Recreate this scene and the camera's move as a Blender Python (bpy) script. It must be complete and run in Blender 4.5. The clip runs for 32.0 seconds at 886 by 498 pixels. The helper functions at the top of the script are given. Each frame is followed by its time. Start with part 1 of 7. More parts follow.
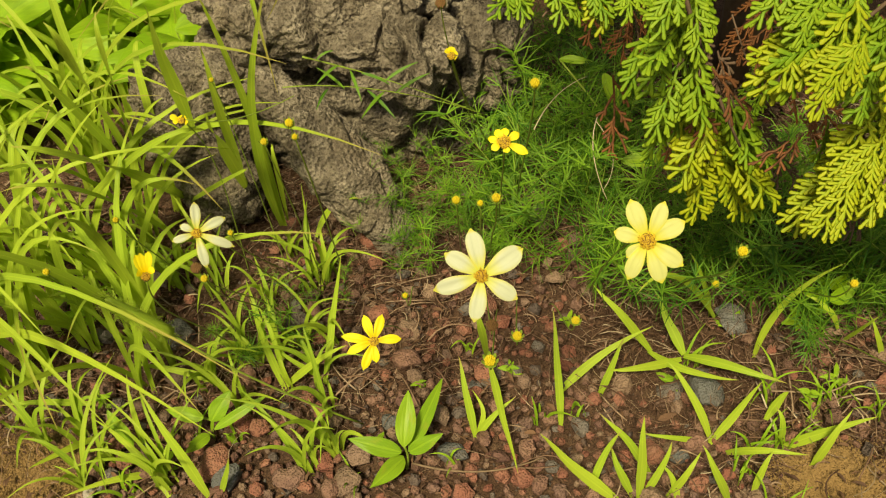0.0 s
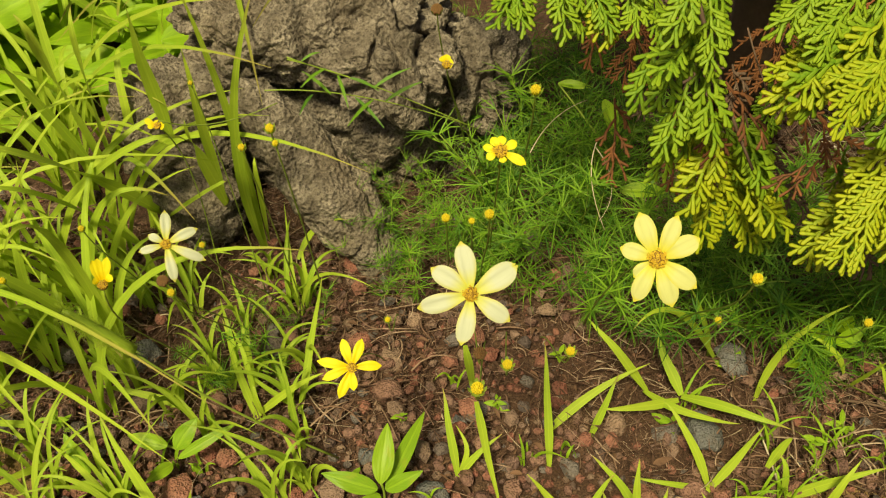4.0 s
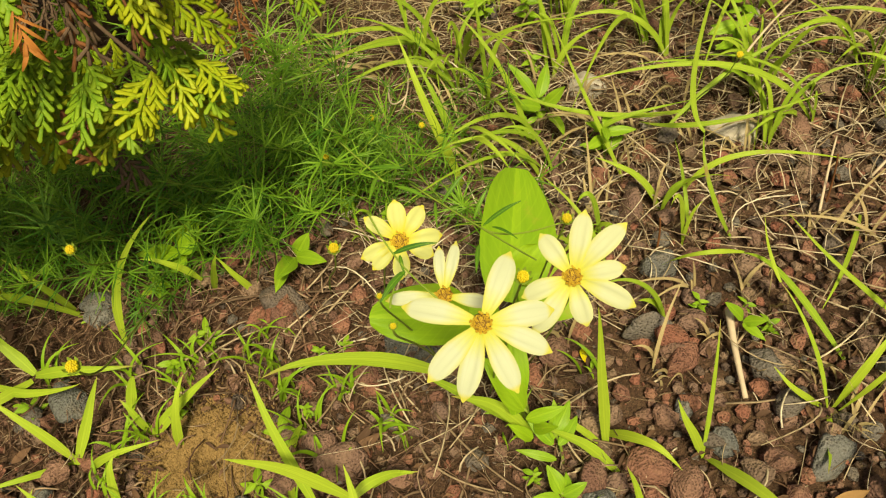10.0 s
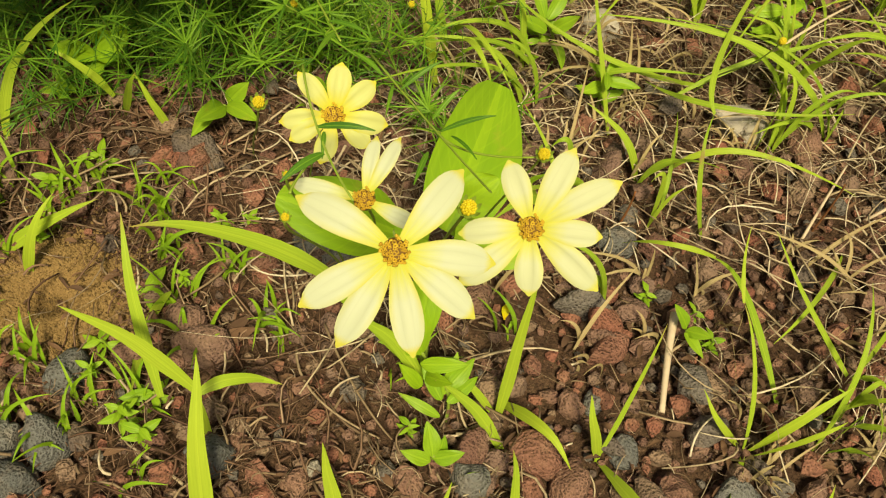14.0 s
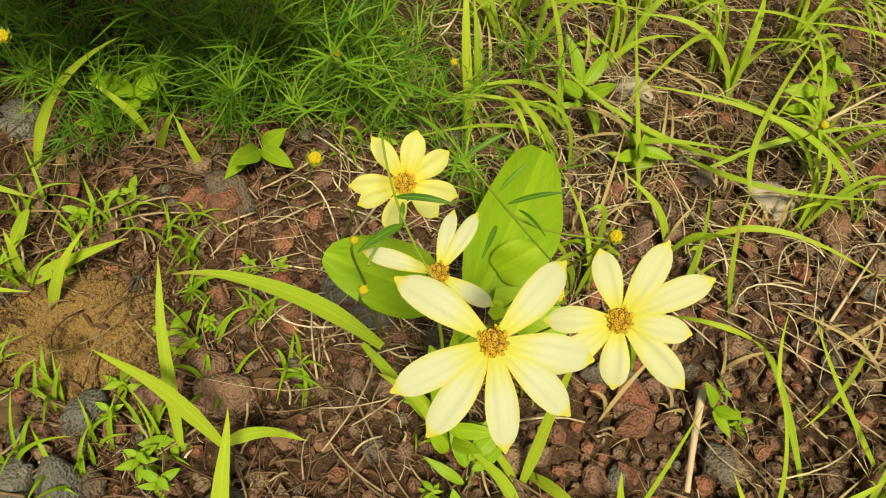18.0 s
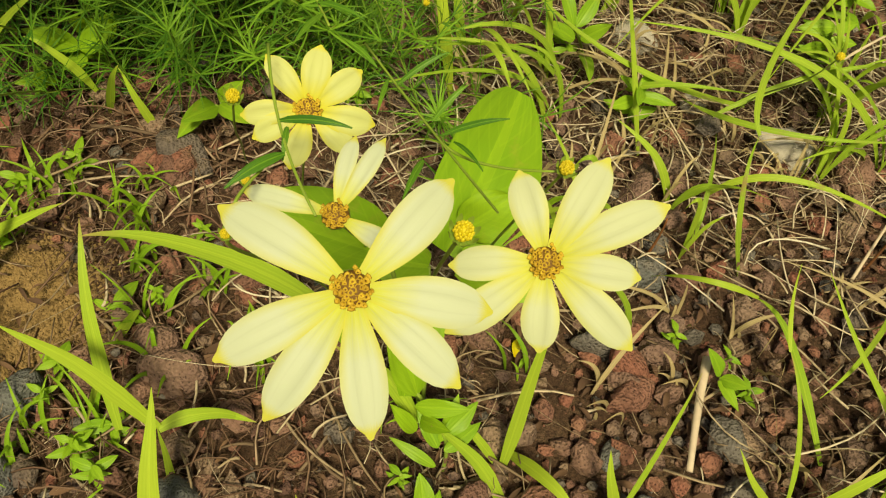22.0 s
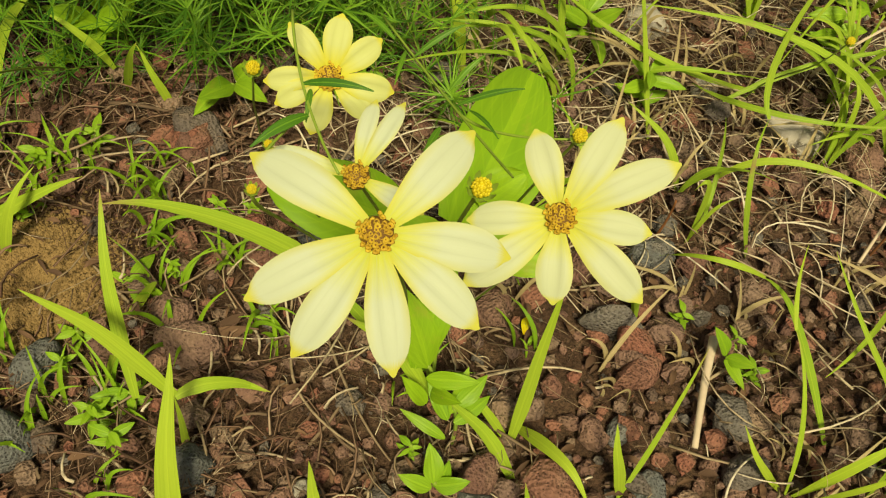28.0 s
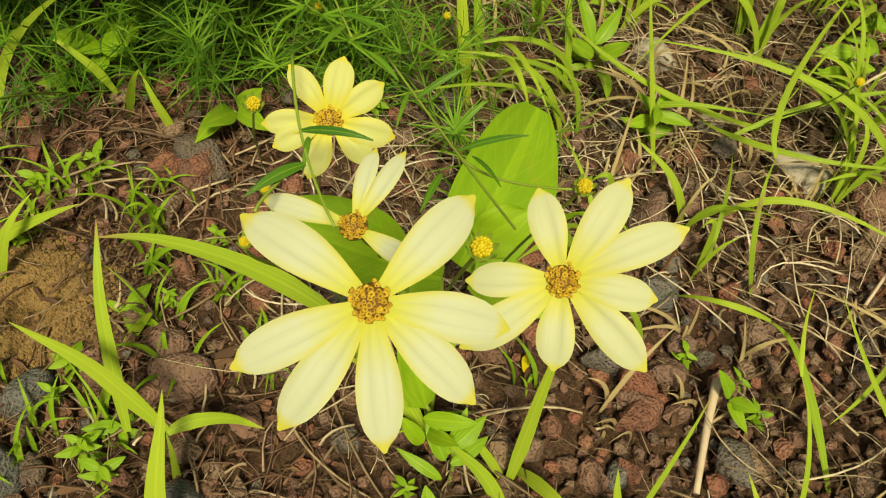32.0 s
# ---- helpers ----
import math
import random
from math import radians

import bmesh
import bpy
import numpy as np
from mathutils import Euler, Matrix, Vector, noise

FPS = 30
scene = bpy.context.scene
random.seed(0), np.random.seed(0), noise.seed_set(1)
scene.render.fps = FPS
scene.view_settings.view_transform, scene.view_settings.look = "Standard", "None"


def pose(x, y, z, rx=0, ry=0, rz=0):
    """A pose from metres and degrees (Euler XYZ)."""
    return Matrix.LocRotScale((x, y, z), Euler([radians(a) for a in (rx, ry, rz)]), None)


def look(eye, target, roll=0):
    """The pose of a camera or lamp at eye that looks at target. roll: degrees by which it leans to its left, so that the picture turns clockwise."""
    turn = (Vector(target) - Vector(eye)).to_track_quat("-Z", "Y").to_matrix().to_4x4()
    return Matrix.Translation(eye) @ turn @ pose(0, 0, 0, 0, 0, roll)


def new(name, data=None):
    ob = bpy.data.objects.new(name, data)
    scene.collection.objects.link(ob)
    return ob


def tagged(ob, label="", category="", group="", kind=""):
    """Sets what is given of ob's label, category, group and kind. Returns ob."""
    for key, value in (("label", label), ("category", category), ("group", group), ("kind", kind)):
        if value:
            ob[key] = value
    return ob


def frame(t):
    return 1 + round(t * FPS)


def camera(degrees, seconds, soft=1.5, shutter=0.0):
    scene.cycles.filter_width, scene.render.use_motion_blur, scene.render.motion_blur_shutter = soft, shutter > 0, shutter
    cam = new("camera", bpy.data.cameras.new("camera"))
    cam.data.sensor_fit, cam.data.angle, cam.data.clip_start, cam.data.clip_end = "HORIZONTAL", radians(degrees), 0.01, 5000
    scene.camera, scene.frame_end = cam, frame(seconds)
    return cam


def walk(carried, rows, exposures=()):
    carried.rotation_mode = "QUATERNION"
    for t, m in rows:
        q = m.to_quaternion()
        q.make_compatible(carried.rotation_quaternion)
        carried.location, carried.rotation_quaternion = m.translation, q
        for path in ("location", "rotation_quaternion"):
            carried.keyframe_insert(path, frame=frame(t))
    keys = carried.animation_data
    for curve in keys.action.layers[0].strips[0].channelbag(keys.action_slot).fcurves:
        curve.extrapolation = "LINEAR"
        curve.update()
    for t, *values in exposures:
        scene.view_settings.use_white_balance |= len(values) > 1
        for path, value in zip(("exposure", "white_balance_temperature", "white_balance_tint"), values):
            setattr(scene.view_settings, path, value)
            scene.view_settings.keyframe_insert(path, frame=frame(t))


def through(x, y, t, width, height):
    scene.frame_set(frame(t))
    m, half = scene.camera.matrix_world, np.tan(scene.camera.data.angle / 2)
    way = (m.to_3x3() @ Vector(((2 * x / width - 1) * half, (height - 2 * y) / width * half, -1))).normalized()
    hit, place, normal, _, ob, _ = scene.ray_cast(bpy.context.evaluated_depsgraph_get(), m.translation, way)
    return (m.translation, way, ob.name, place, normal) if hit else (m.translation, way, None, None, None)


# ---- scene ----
cam = camera(51.82, 32.0, soft=1.2)
PATH = [
    (0, (0.00445, 0.01618, 0.64707), (-0.01973, 0.74882, -0.03312), -7.05),
    (0.5, (0.00004, 0.01557, 0.63967), (-0.02280, 0.75024, -0.03837), -6.77),
    (1, (-0.00250, 0.01551, 0.63910), (-0.02785, 0.74811, -0.04109), -6.65),
    (1.5, (-0.00614, 0.01893, 0.62747), (-0.03156, 0.75349, -0.05060), -6.52),
    (2, (-0.00322, 0.02726, 0.62373), (-0.02875, 0.76100, -0.05523), -6.15),
    (2.5, (-0.01051, 0.02852, 0.62373), (-0.02912, 0.77251, -0.04420), -5.49),
    (3, (-0.00968, 0.03456, 0.62066), (-0.02232, 0.78526, -0.03985), -4.66),
    (3.5, (-0.00201, 0.03763, 0.61730), (-0.01151, 0.79369, -0.03713), -4.33),
    (5.5, (0.00739, 0.04698, 0.58634), (0.00615, 0.81182, -0.05788), -3.28),
    (6, (0.01473, 0.04727, 0.58683), (0.02449, 0.80977, -0.06009), -3.03),
    (6.5, (0.05399, 0.05447, 0.57457), (0.09866, 0.81238, -0.07626), -4.31),
    (7, (0.09337, 0.05844, 0.56655), (0.19758, 0.79607, -0.10057), -4.46),
    (7.5, (0.12165, 0.06031, 0.56501), (0.25555, 0.78611, -0.10974), -3.56),
    (8, (0.16297, 0.05409, 0.56896), (0.30723, 0.77108, -0.11303), -4.78),
    (8.5, (0.20999, 0.04512, 0.56484), (0.38489, 0.75458, -0.11786), -4.75),
    (9, (0.25489, 0.03642, 0.56426), (0.44040, 0.72600, -0.13578), -4.81),
    (9.5, (0.30737, 0.01459, 0.55400), (0.53364, 0.67308, -0.16376), -9.34),
    (10, (0.32771, 0.00564, 0.53796), (0.56351, 0.63859, -0.19945), -12.16),
    (10.5, (0.35281, -0.00208, 0.50556), (0.59629, 0.59462, -0.25908), -13.74),
    (11, (0.35465, -0.00427, 0.49865), (0.60184, 0.56087, -0.28844), -10.89),
    (11.5, (0.35394, -0.00355, 0.49941), (0.60735, 0.54749, -0.29567), -6.76),
    (12, (0.34353, 0.00816, 0.48954), (0.59424, 0.55334, -0.31040), -0.29),
    (12.5, (0.34338, 0.02355, 0.49379), (0.59227, 0.55860, -0.31354), 3.21),
    (13, (0.35028, 0.03593, 0.48168), (0.60601, 0.56617, -0.32668), 6.39),
    (13.5, (0.34963, 0.04979, 0.48027), (0.60833, 0.58491, -0.32392), 8.53),
    (14, (0.35177, 0.05268, 0.47526), (0.61443, 0.59483, -0.32293), 9.90),
    (14.5, (0.34625, 0.05439, 0.47455), (0.61178, 0.60848, -0.31442), 11.20),
    (15, (0.35256, 0.05334, 0.47401), (0.62131, 0.61948, -0.30525), 12.08),
    (15.5, (0.35464, 0.05909, 0.47540), (0.62391, 0.63098, -0.29948), 12.70),
    (17.5, (0.32843, 0.07319, 0.46978), (0.61646, 0.64859, -0.29569), 14.11),
    (18, (0.33102, 0.07133, 0.47373), (0.61060, 0.64689, -0.29475), 13.70),
    (18.5, (0.33634, 0.06902, 0.47681), (0.60454, 0.65043, -0.29132), 12.77),
    (19, (0.34008, 0.06828, 0.46449), (0.60022, 0.65001, -0.30617), 12.40),
    (19.5, (0.35736, 0.05882, 0.45519), (0.61719, 0.63773, -0.31769), 12.18),
    (20, (0.36081, 0.06199, 0.44676), (0.61662, 0.63874, -0.32907), 11.53),
    (20.5, (0.36359, 0.06363, 0.44503), (0.62101, 0.63672, -0.33298), 11.28),
    (21, (0.36860, 0.07186, 0.44109), (0.62386, 0.64101, -0.34052), 11.06),
    (21.5, (0.37585, 0.08058, 0.43045), (0.62726, 0.64801, -0.35365), 10.62),
    (22, (0.37480, 0.08638, 0.42973), (0.62118, 0.65046, -0.35837), 10.50),
    (22.5, (0.36995, 0.08305, 0.43094), (0.61258, 0.64680, -0.35857), 10.38),
    (23, (0.37148, 0.07875, 0.43411), (0.60813, 0.64342, -0.35655), 9.92),
    (23.5, (0.36866, 0.07632, 0.43627), (0.60393, 0.64356, -0.35297), 9.93),
    (24, (0.36925, 0.07557, 0.43754), (0.60514, 0.64287, -0.35146), 10.05),
    (24.5, (0.36947, 0.07604, 0.43672), (0.60584, 0.64397, -0.35169), 10.08),
    (25, (0.37046, 0.07616, 0.43678), (0.60823, 0.64399, -0.35128), 10.28),
    (25.5, (0.36964, 0.07630, 0.43396), (0.60829, 0.64415, -0.35381), 10.34),
    (27.5, (0.37009, 0.07691, 0.43104), (0.60732, 0.63765, -0.36224), 10.64),
    (28, (0.36966, 0.07671, 0.43075), (0.60720, 0.63561, -0.36373), 10.76),
    (28.5, (0.36980, 0.07650, 0.42872), (0.60831, 0.63483, -0.36588), 10.78),
    (29, (0.36999, 0.07862, 0.42367), (0.60807, 0.63719, -0.37089), 10.74),
    (29.5, (0.37095, 0.07852, 0.42361), (0.60771, 0.63629, -0.37190), 10.69),
    (30, (0.36940, 0.08289, 0.42414), (0.60518, 0.63972, -0.37231), 10.48),
    (30.5, (0.36467, 0.09001, 0.43105), (0.59949, 0.65364, -0.36090), 10.62),
    (31, (0.36064, 0.09175, 0.43317), (0.59514, 0.66136, -0.35458), 10.92),
    (31.5, (0.36807, 0.08973, 0.43140), (0.60468, 0.66354, -0.35267), 11.59),
    (32, (0.37321, 0.08693, 0.43059), (0.61040, 0.66328, -0.35144), 11.40),
]
EXPOSURES = [(0, 0.10, 8100, 14), (6.4, 0.10, 8100, 14), (7.0, 0.11, 6800, 13), (7.6, 0.11, 5800, 12), (8.5, 0.11, 5800, 12), (9.0, 0.12, 7400, 13), (10, 0.16, 8000, 13), (15, 0.10, 8000, 13), (19, 0.03, 8000, 11), (24, -0.06, 7800, 8), (32, -0.07, 7900, 9)]
walk(cam, [(t, look(eye, target, roll)) for t, eye, target, roll in PATH], EXPOSURES)

# ---- light ----
world = bpy.data.worlds.new("overcast_sky")
scene.world = world
world.use_nodes = True
wn, wl = world.node_tree.nodes, world.node_tree.links
sky = wn.new("ShaderNodeTexSky")
sky.sky_type, sky.sun_disc = "NISHITA", False
sky.sun_elevation, sky.sun_rotation = radians(55), radians(196)
sky.air_density, sky.dust_density, sky.ozone_density = 1.0, 4.0, 0.6
haze = wn.new("ShaderNodeHueSaturation")
haze.inputs["Saturation"].default_value = 0.36
wl.new(sky.outputs["Color"], haze.inputs["Color"])
wl.new(haze.outputs["Color"], wn["Background"].inputs["Color"])
wn["Background"].inputs["Strength"].default_value = 0.055

sun_data = bpy.data.lights.new("sun", "SUN")
sun_data.energy, sun_data.angle, sun_data.color = 4.9, radians(10), (1.0, 0.95, 0.68)
sun = new("sun", sun_data)
sun.matrix_world = look((-0.45, -1.40, 2.8), (0.1, 0.5, 0.0))
sun["kind"] = "structure"

# ---- materials ----


def node_material(name):
    m = bpy.data.materials.new(name)
    m.use_nodes = True
    n, l = m.node_tree.nodes, m.node_tree.links
    return m, n, l, n["Principled BSDF"]


def ramp(n, l, fac, stops):
    r = n.new("ShaderNodeValToRGB")
    while len(r.color_ramp.elements) < len(stops):
        r.color_ramp.elements.new(0.5)
    for e, (p, c) in zip(r.color_ramp.elements, stops):
        e.position, e.color = p, (*c, 1)
    l.new(fac, r.inputs["Fac"])
    return r.outputs["Color"]


def noise_node(n, l, coord, scale, detail=4.0, rough=0.6):
    t = n.new("ShaderNodeTexNoise")
    t.inputs["Scale"].default_value, t.inputs["Detail"].default_value, t.inputs["Roughness"].default_value = scale, detail, rough
    l.new(coord, t.inputs["Vector"])
    return t.outputs["Fac"]


def blend(n, l, fac, a, b, mode="MIX"):
    x = n.new("ShaderNodeMix")
    x.data_type, x.blend_type = "RGBA", mode
    for socket, value in ((x.inputs[0], fac), (x.inputs[6], a), (x.inputs[7], b)):
        if isinstance(value, (int, float)):
            socket.default_value = value
        elif isinstance(value, tuple):
            socket.default_value = (*value, 1)
        else:
            l.new(value, socket)
    return x.outputs[2]


def calc(n, l, op, a, b=0.0):
    x = n.new("ShaderNodeMath")
    x.operation = op
    for socket, value in zip(x.inputs, (a, b)):
        if isinstance(value, (int, float)):
            socket.default_value = value
        else:
            l.new(value, socket)
    return x.outputs[0]


def bump(n, l, bsdf, height, strength, distance):
    b = n.new("ShaderNodeBump")
    b.inputs["Strength"].default_value, b.inputs["Distance"].default_value = strength, distance
    l.new(height, b.inputs["Height"])
    l.new(b.outputs["Normal"], bsdf.inputs["Normal"])
    return b


def thin(m, n, l, bsdf, colour, amount):
    """Lets a share of the light through a leaf or petal."""
    tr, mix = n.new("ShaderNodeBsdfTranslucent"), n.new("ShaderNodeMixShader")
    if isinstance(colour, tuple):
        tr.inputs["Color"].default_value = (*colour, 1)
    else:
        l.new(colour, tr.inputs["Color"])
    mix.inputs[0].default_value = amount
    l.new(bsdf.outputs[0], mix.inputs[1])
    l.new(tr.outputs[0], mix.inputs[2])
    l.new(mix.outputs[0], n["Material Output"].inputs["Surface"])


def leaf_material(name, young, old, through=0.35, rough=0.45, veins=9.0, grain=60.0, dry=0.0, dry_colour=(0.30, 0.17, 0.06), single=0.35, tips=0.0, side=0.0, fresh=0.0):
    """Leaf: two greens mixed by piece and by patch, long veins, some dry spots."""
    m, n, l, b = node_material(name)
    geo, info, uv = n.new("ShaderNodeTexCoord"), n.new("ShaderNodeObjectInfo"), n.new("ShaderNodeUVMap")
    sep = n.new("ShaderNodeSeparateXYZ")
    l.new(uv.outputs[0], sep.inputs[0])
    patch = noise_node(n, l, geo.outputs["Object"], grain, 3)
    island = n.new("ShaderNodeNewGeometry").outputs["Random Per Island"]
    mixed = calc(n, l, "ADD", calc(n, l, "MULTIPLY", info.outputs["Random"], 0.45), calc(n, l, "MULTIPLY", island, single))
    mixed = calc(n, l, "ADD", mixed, calc(n, l, "MULTIPLY", calc(n, l, "SUBTRACT", patch, 0.4), 0.6))
    if fresh:
        mixed = calc(n, l, "ADD", mixed, calc(n, l, "MULTIPLY", calc(n, l, "SUBTRACT", 0.55, sep.outputs[1]), fresh))
    colour = blend(n, l, mixed, young, old)
    rib = calc(n, l, "ABSOLUTE", calc(n, l, "SUBTRACT", sep.outputs[0], 0.5))
    colour = blend(n, l, calc(n, l, "MULTIPLY", calc(n, l, "LESS_THAN", rib, 0.06), 0.35), colour, tuple(min(1, 1.2 * c) for c in young))
    fibre = n.new("ShaderNodeMapping")
    fibre.inputs["Scale"].default_value = (14, 1.6, 1)
    l.new(uv.outputs[0], fibre.inputs["Vector"])
    streak = noise_node(n, l, fibre.outputs[0], 1.0, 4)
    colour = blend(n, l, ramp(n, l, streak, [(0.48, (0, 0, 0)), (0.72, (0.30, 0.30, 0.30))]), colour, tuple(0.70 * c for c in old))
    colour = blend(n, l, ramp(n, l, streak, [(0.28, (0.5, 0.5, 0.5)), (0.44, (0, 0, 0))]), colour, tuple(min(1, 1.18 * c) for c in young))
    if side:
        vein = calc(n, l, "SINE", calc(n, l, "ADD", calc(n, l, "MULTIPLY", sep.outputs[1], 52.0), calc(n, l, "MULTIPLY", rib, -42.0)))
        colour = blend(n, l, ramp(n, l, vein, [(0.80, (0, 0, 0)), (1.0, (side, side, side))]), colour, tuple(min(1, 1.35 * c) for c in young))
        soft = noise_node(n, l, geo.outputs["Object"], grain * 1.6, 6, 0.7)
        colour = blend(n, l, ramp(n, l, soft, [(0.58, (0, 0, 0)), (0.75, (0.6, 0.6, 0.6))]), colour, (0.36, 0.36, 0.05))
    if tips:
        end = calc(n, l, "ADD", sep.outputs[1], calc(n, l, "MULTIPLY", calc(n, l, "SUBTRACT", info.outputs["Random"], 0.6), 0.25))
        colour = blend(n, l, ramp(n, l, end, [(0.86, (0, 0, 0)), (1.0, (tips, tips, tips))]), colour, (0.42, 0.33, 0.10))
    if dry:
        spots = noise_node(n, l, geo.outputs["Object"], grain * 0.7, 6, 0.7)
        mask = ramp(n, l, spots, [(0.62 - dry * 0.2, (0, 0, 0)), (0.72 - dry * 0.2, (1, 1, 1))])
        colour = blend(n, l, mask, colour, dry_colour)
    l.new(colour, b.inputs["Base Color"])
    b.inputs["Roughness"].default_value = rough
    b.inputs["Specular IOR Level"].default_value = 0.22
    lines = calc(n, l, "SINE", calc(n, l, "MULTIPLY", sep.outputs[0], veins * 6.283))
    bump(n, l, b, calc(n, l, "ADD", calc(n, l, "MULTIPLY", lines, 0.3), patch), 0.3, 0.0005)
    thin(m, n, l, b, colour, through)
    return m


def petal_material(name, body, base, tip):
    m, n, l, b = node_material(name)
    uv, geo, sep = n.new("ShaderNodeUVMap"), n.new("ShaderNodeTexCoord"), n.new("ShaderNodeSeparateXYZ")
    l.new(uv.outputs[0], sep.inputs[0])
    across, along = sep.outputs[0], sep.outputs[1]
    fibre = n.new("ShaderNodeMapping")
    fibre.inputs["Scale"].default_value = (26, 2.2, 1)
    l.new(uv.outputs[0], fibre.inputs["Vector"])
    streak = noise_node(n, l, fibre.outputs[0], 1.0, 3)
    wander = calc(n, l, "MULTIPLY", calc(n, l, "SUBTRACT", streak, 0.5), 0.16)
    reach = calc(n, l, "ADD", along, wander)
    colour = ramp(n, l, reach, [(0.06, base), (0.42, body), (0.87, body), (0.945, tip)])
    edge = calc(n, l, "ABSOLUTE", calc(n, l, "SUBTRACT", across, 0.5))
    rim = ramp(n, l, edge, [(0.30, (0, 0, 0)), (0.50, (0.9, 0.9, 0.9))])
    foot = ramp(n, l, along, [(0.30, (1, 1, 1)), (0.75, (0.25, 0.25, 0.25))])
    colour = blend(n, l, blend(n, l, 1.0, rim, foot, "MULTIPLY"), colour, tip)
    # crease shade painted as a darker line along each fold
    for fold in (0.33, 0.67):
        line = calc(n, l, "ABSOLUTE", calc(n, l, "SUBTRACT", across, fold))
        colour = blend(n, l, ramp(n, l, line, [(0.0, (0.16, 0.16, 0.16)), (0.03, (0, 0, 0))]), colour, tuple(0.75 * c for c in body))
    shade = tuple(0.92 * c for c in body)
    colour = blend(n, l, calc(n, l, "MULTIPLY", streak, 0.35), colour, shade)
    l.new(colour, b.inputs["Base Color"])
    b.inputs["Roughness"].default_value = 0.55
    b.inputs["Specular IOR Level"].default_value = 0.25
    bump(n, l, b, streak, 0.25, 0.0003)
    thin(m, n, l, b, colour, 0.3)
    return m


def plain_material(name, a, c, scale=80.0, rough=0.7, depth=0.001, strength=0.5, through=0.0, spread=0.4):
    """Matt natural surface: two colours by noise and by piece, with relief."""
    m, n, l, b = node_material(name)
    geo, info = n.new("ShaderNodeTexCoord"), n.new("ShaderNodeObjectInfo")
    island = n.new("ShaderNodeNewGeometry").outputs["Random Per Island"]
    fine = noise_node(n, l, geo.outputs["Object"], scale, 6, 0.65)
    f = calc(n, l, "ADD", calc(n, l, "MULTIPLY", calc(n, l, "SUBTRACT", fine, 0.25), 1.0), calc(n, l, "MULTIPLY", calc(n, l, "ADD", island, info.outputs["Random"]), spread * 0.5))
    colour = blend(n, l, f, a, c)
    l.new(colour, b.inputs["Base Color"])
    b.inputs["Roughness"].default_value = rough
    b.inputs["Specular IOR Level"].default_value = 0.3
    bump(n, l, b, fine, strength, depth)
    if through:
        thin(m, n, l, b, colour, through)
    return m


def stone_material(name, tones, scale=140.0):
    """Porous scoria: tone by stone, dusty tops, pits whose shade is put into the colour."""
    m, n, l, b = node_material(name)
    geo, info = n.new("ShaderNodeTexCoord"), n.new("ShaderNodeObjectInfo")
    place = n.new("ShaderNodeNewGeometry")
    pick = calc(n, l, "FRACT", calc(n, l, "ADD", place.outputs["Random Per Island"], info.outputs["Random"]))
    colour = ramp(n, l, pick, tones)
    fine = noise_node(n, l, place.outputs["Position"], scale, 8, 0.75)
    coarse = noise_node(n, l, place.outputs["Position"], 55.0, 5, 0.6)
    dust = ramp(n, l, coarse, [(0.50, (0, 0, 0)), (0.78, (0.45, 0.45, 0.45))])
    colour = blend(n, l, dust, colour, (0.30, 0.215, 0.14))
    colour = blend(n, l, ramp(n, l, fine, [(0.50, (0, 0, 0)), (0.74, (0.55, 0.55, 0.55))]), colour, (0.045, 0.028, 0.022))
    pits = n.new("ShaderNodeTexVoronoi")
    pits.inputs["Scale"].default_value = 520.0
    l.new(place.outputs["Position"], pits.inputs["Vector"])
    # shade inside the pits put into the colour, near black at each centre
    pit_shade = ramp(n, l, pits.outputs["Distance"], [(0.12, (0.75, 0.75, 0.75)), (0.32, (0, 0, 0))])
    colour = blend(n, l, pit_shade, colour, (0.025, 0.015, 0.012))
    l.new(colour, b.inputs["Base Color"])
    b.inputs["Roughness"].default_value = 0.92
    b.inputs["Specular IOR Level"].default_value = 0.2
    bump(n, l, b, calc(n, l, "ADD", fine, calc(n, l, "MULTIPLY", pits.outputs["Distance"], 0.8)), 1.0, 0.0023)
    return m


def litter_material(name, tones):
    """Dead stalks: each its own tone, weathered along its length."""
    m, n, l, b = node_material(name)
    geo, info = n.new("ShaderNodeNewGeometry"), n.new("ShaderNodeObjectInfo")
    pick = calc(n, l, "FRACT", calc(n, l, "ADD", geo.outputs["Random Per Island"], info.outputs["Random"]))
    colour = ramp(n, l, pick, tones)
    worn = noise_node(n, l, geo.outputs["Position"], 160.0, 5, 0.7)
    colour = blend(n, l, ramp(n, l, worn, [(0.48, (0, 0, 0)), (0.68, (0.7, 0.7, 0.7))]), colour, (0.10, 0.066, 0.042))
    l.new(colour, b.inputs["Base Color"])
    b.inputs["Roughness"].default_value = 0.85
    b.inputs["Specular IOR Level"].default_value = 0.2
    bump(n, l, b, worn, 0.5, 0.0005)
    thin(m, n, l, b, colour, 0.1)
    return m


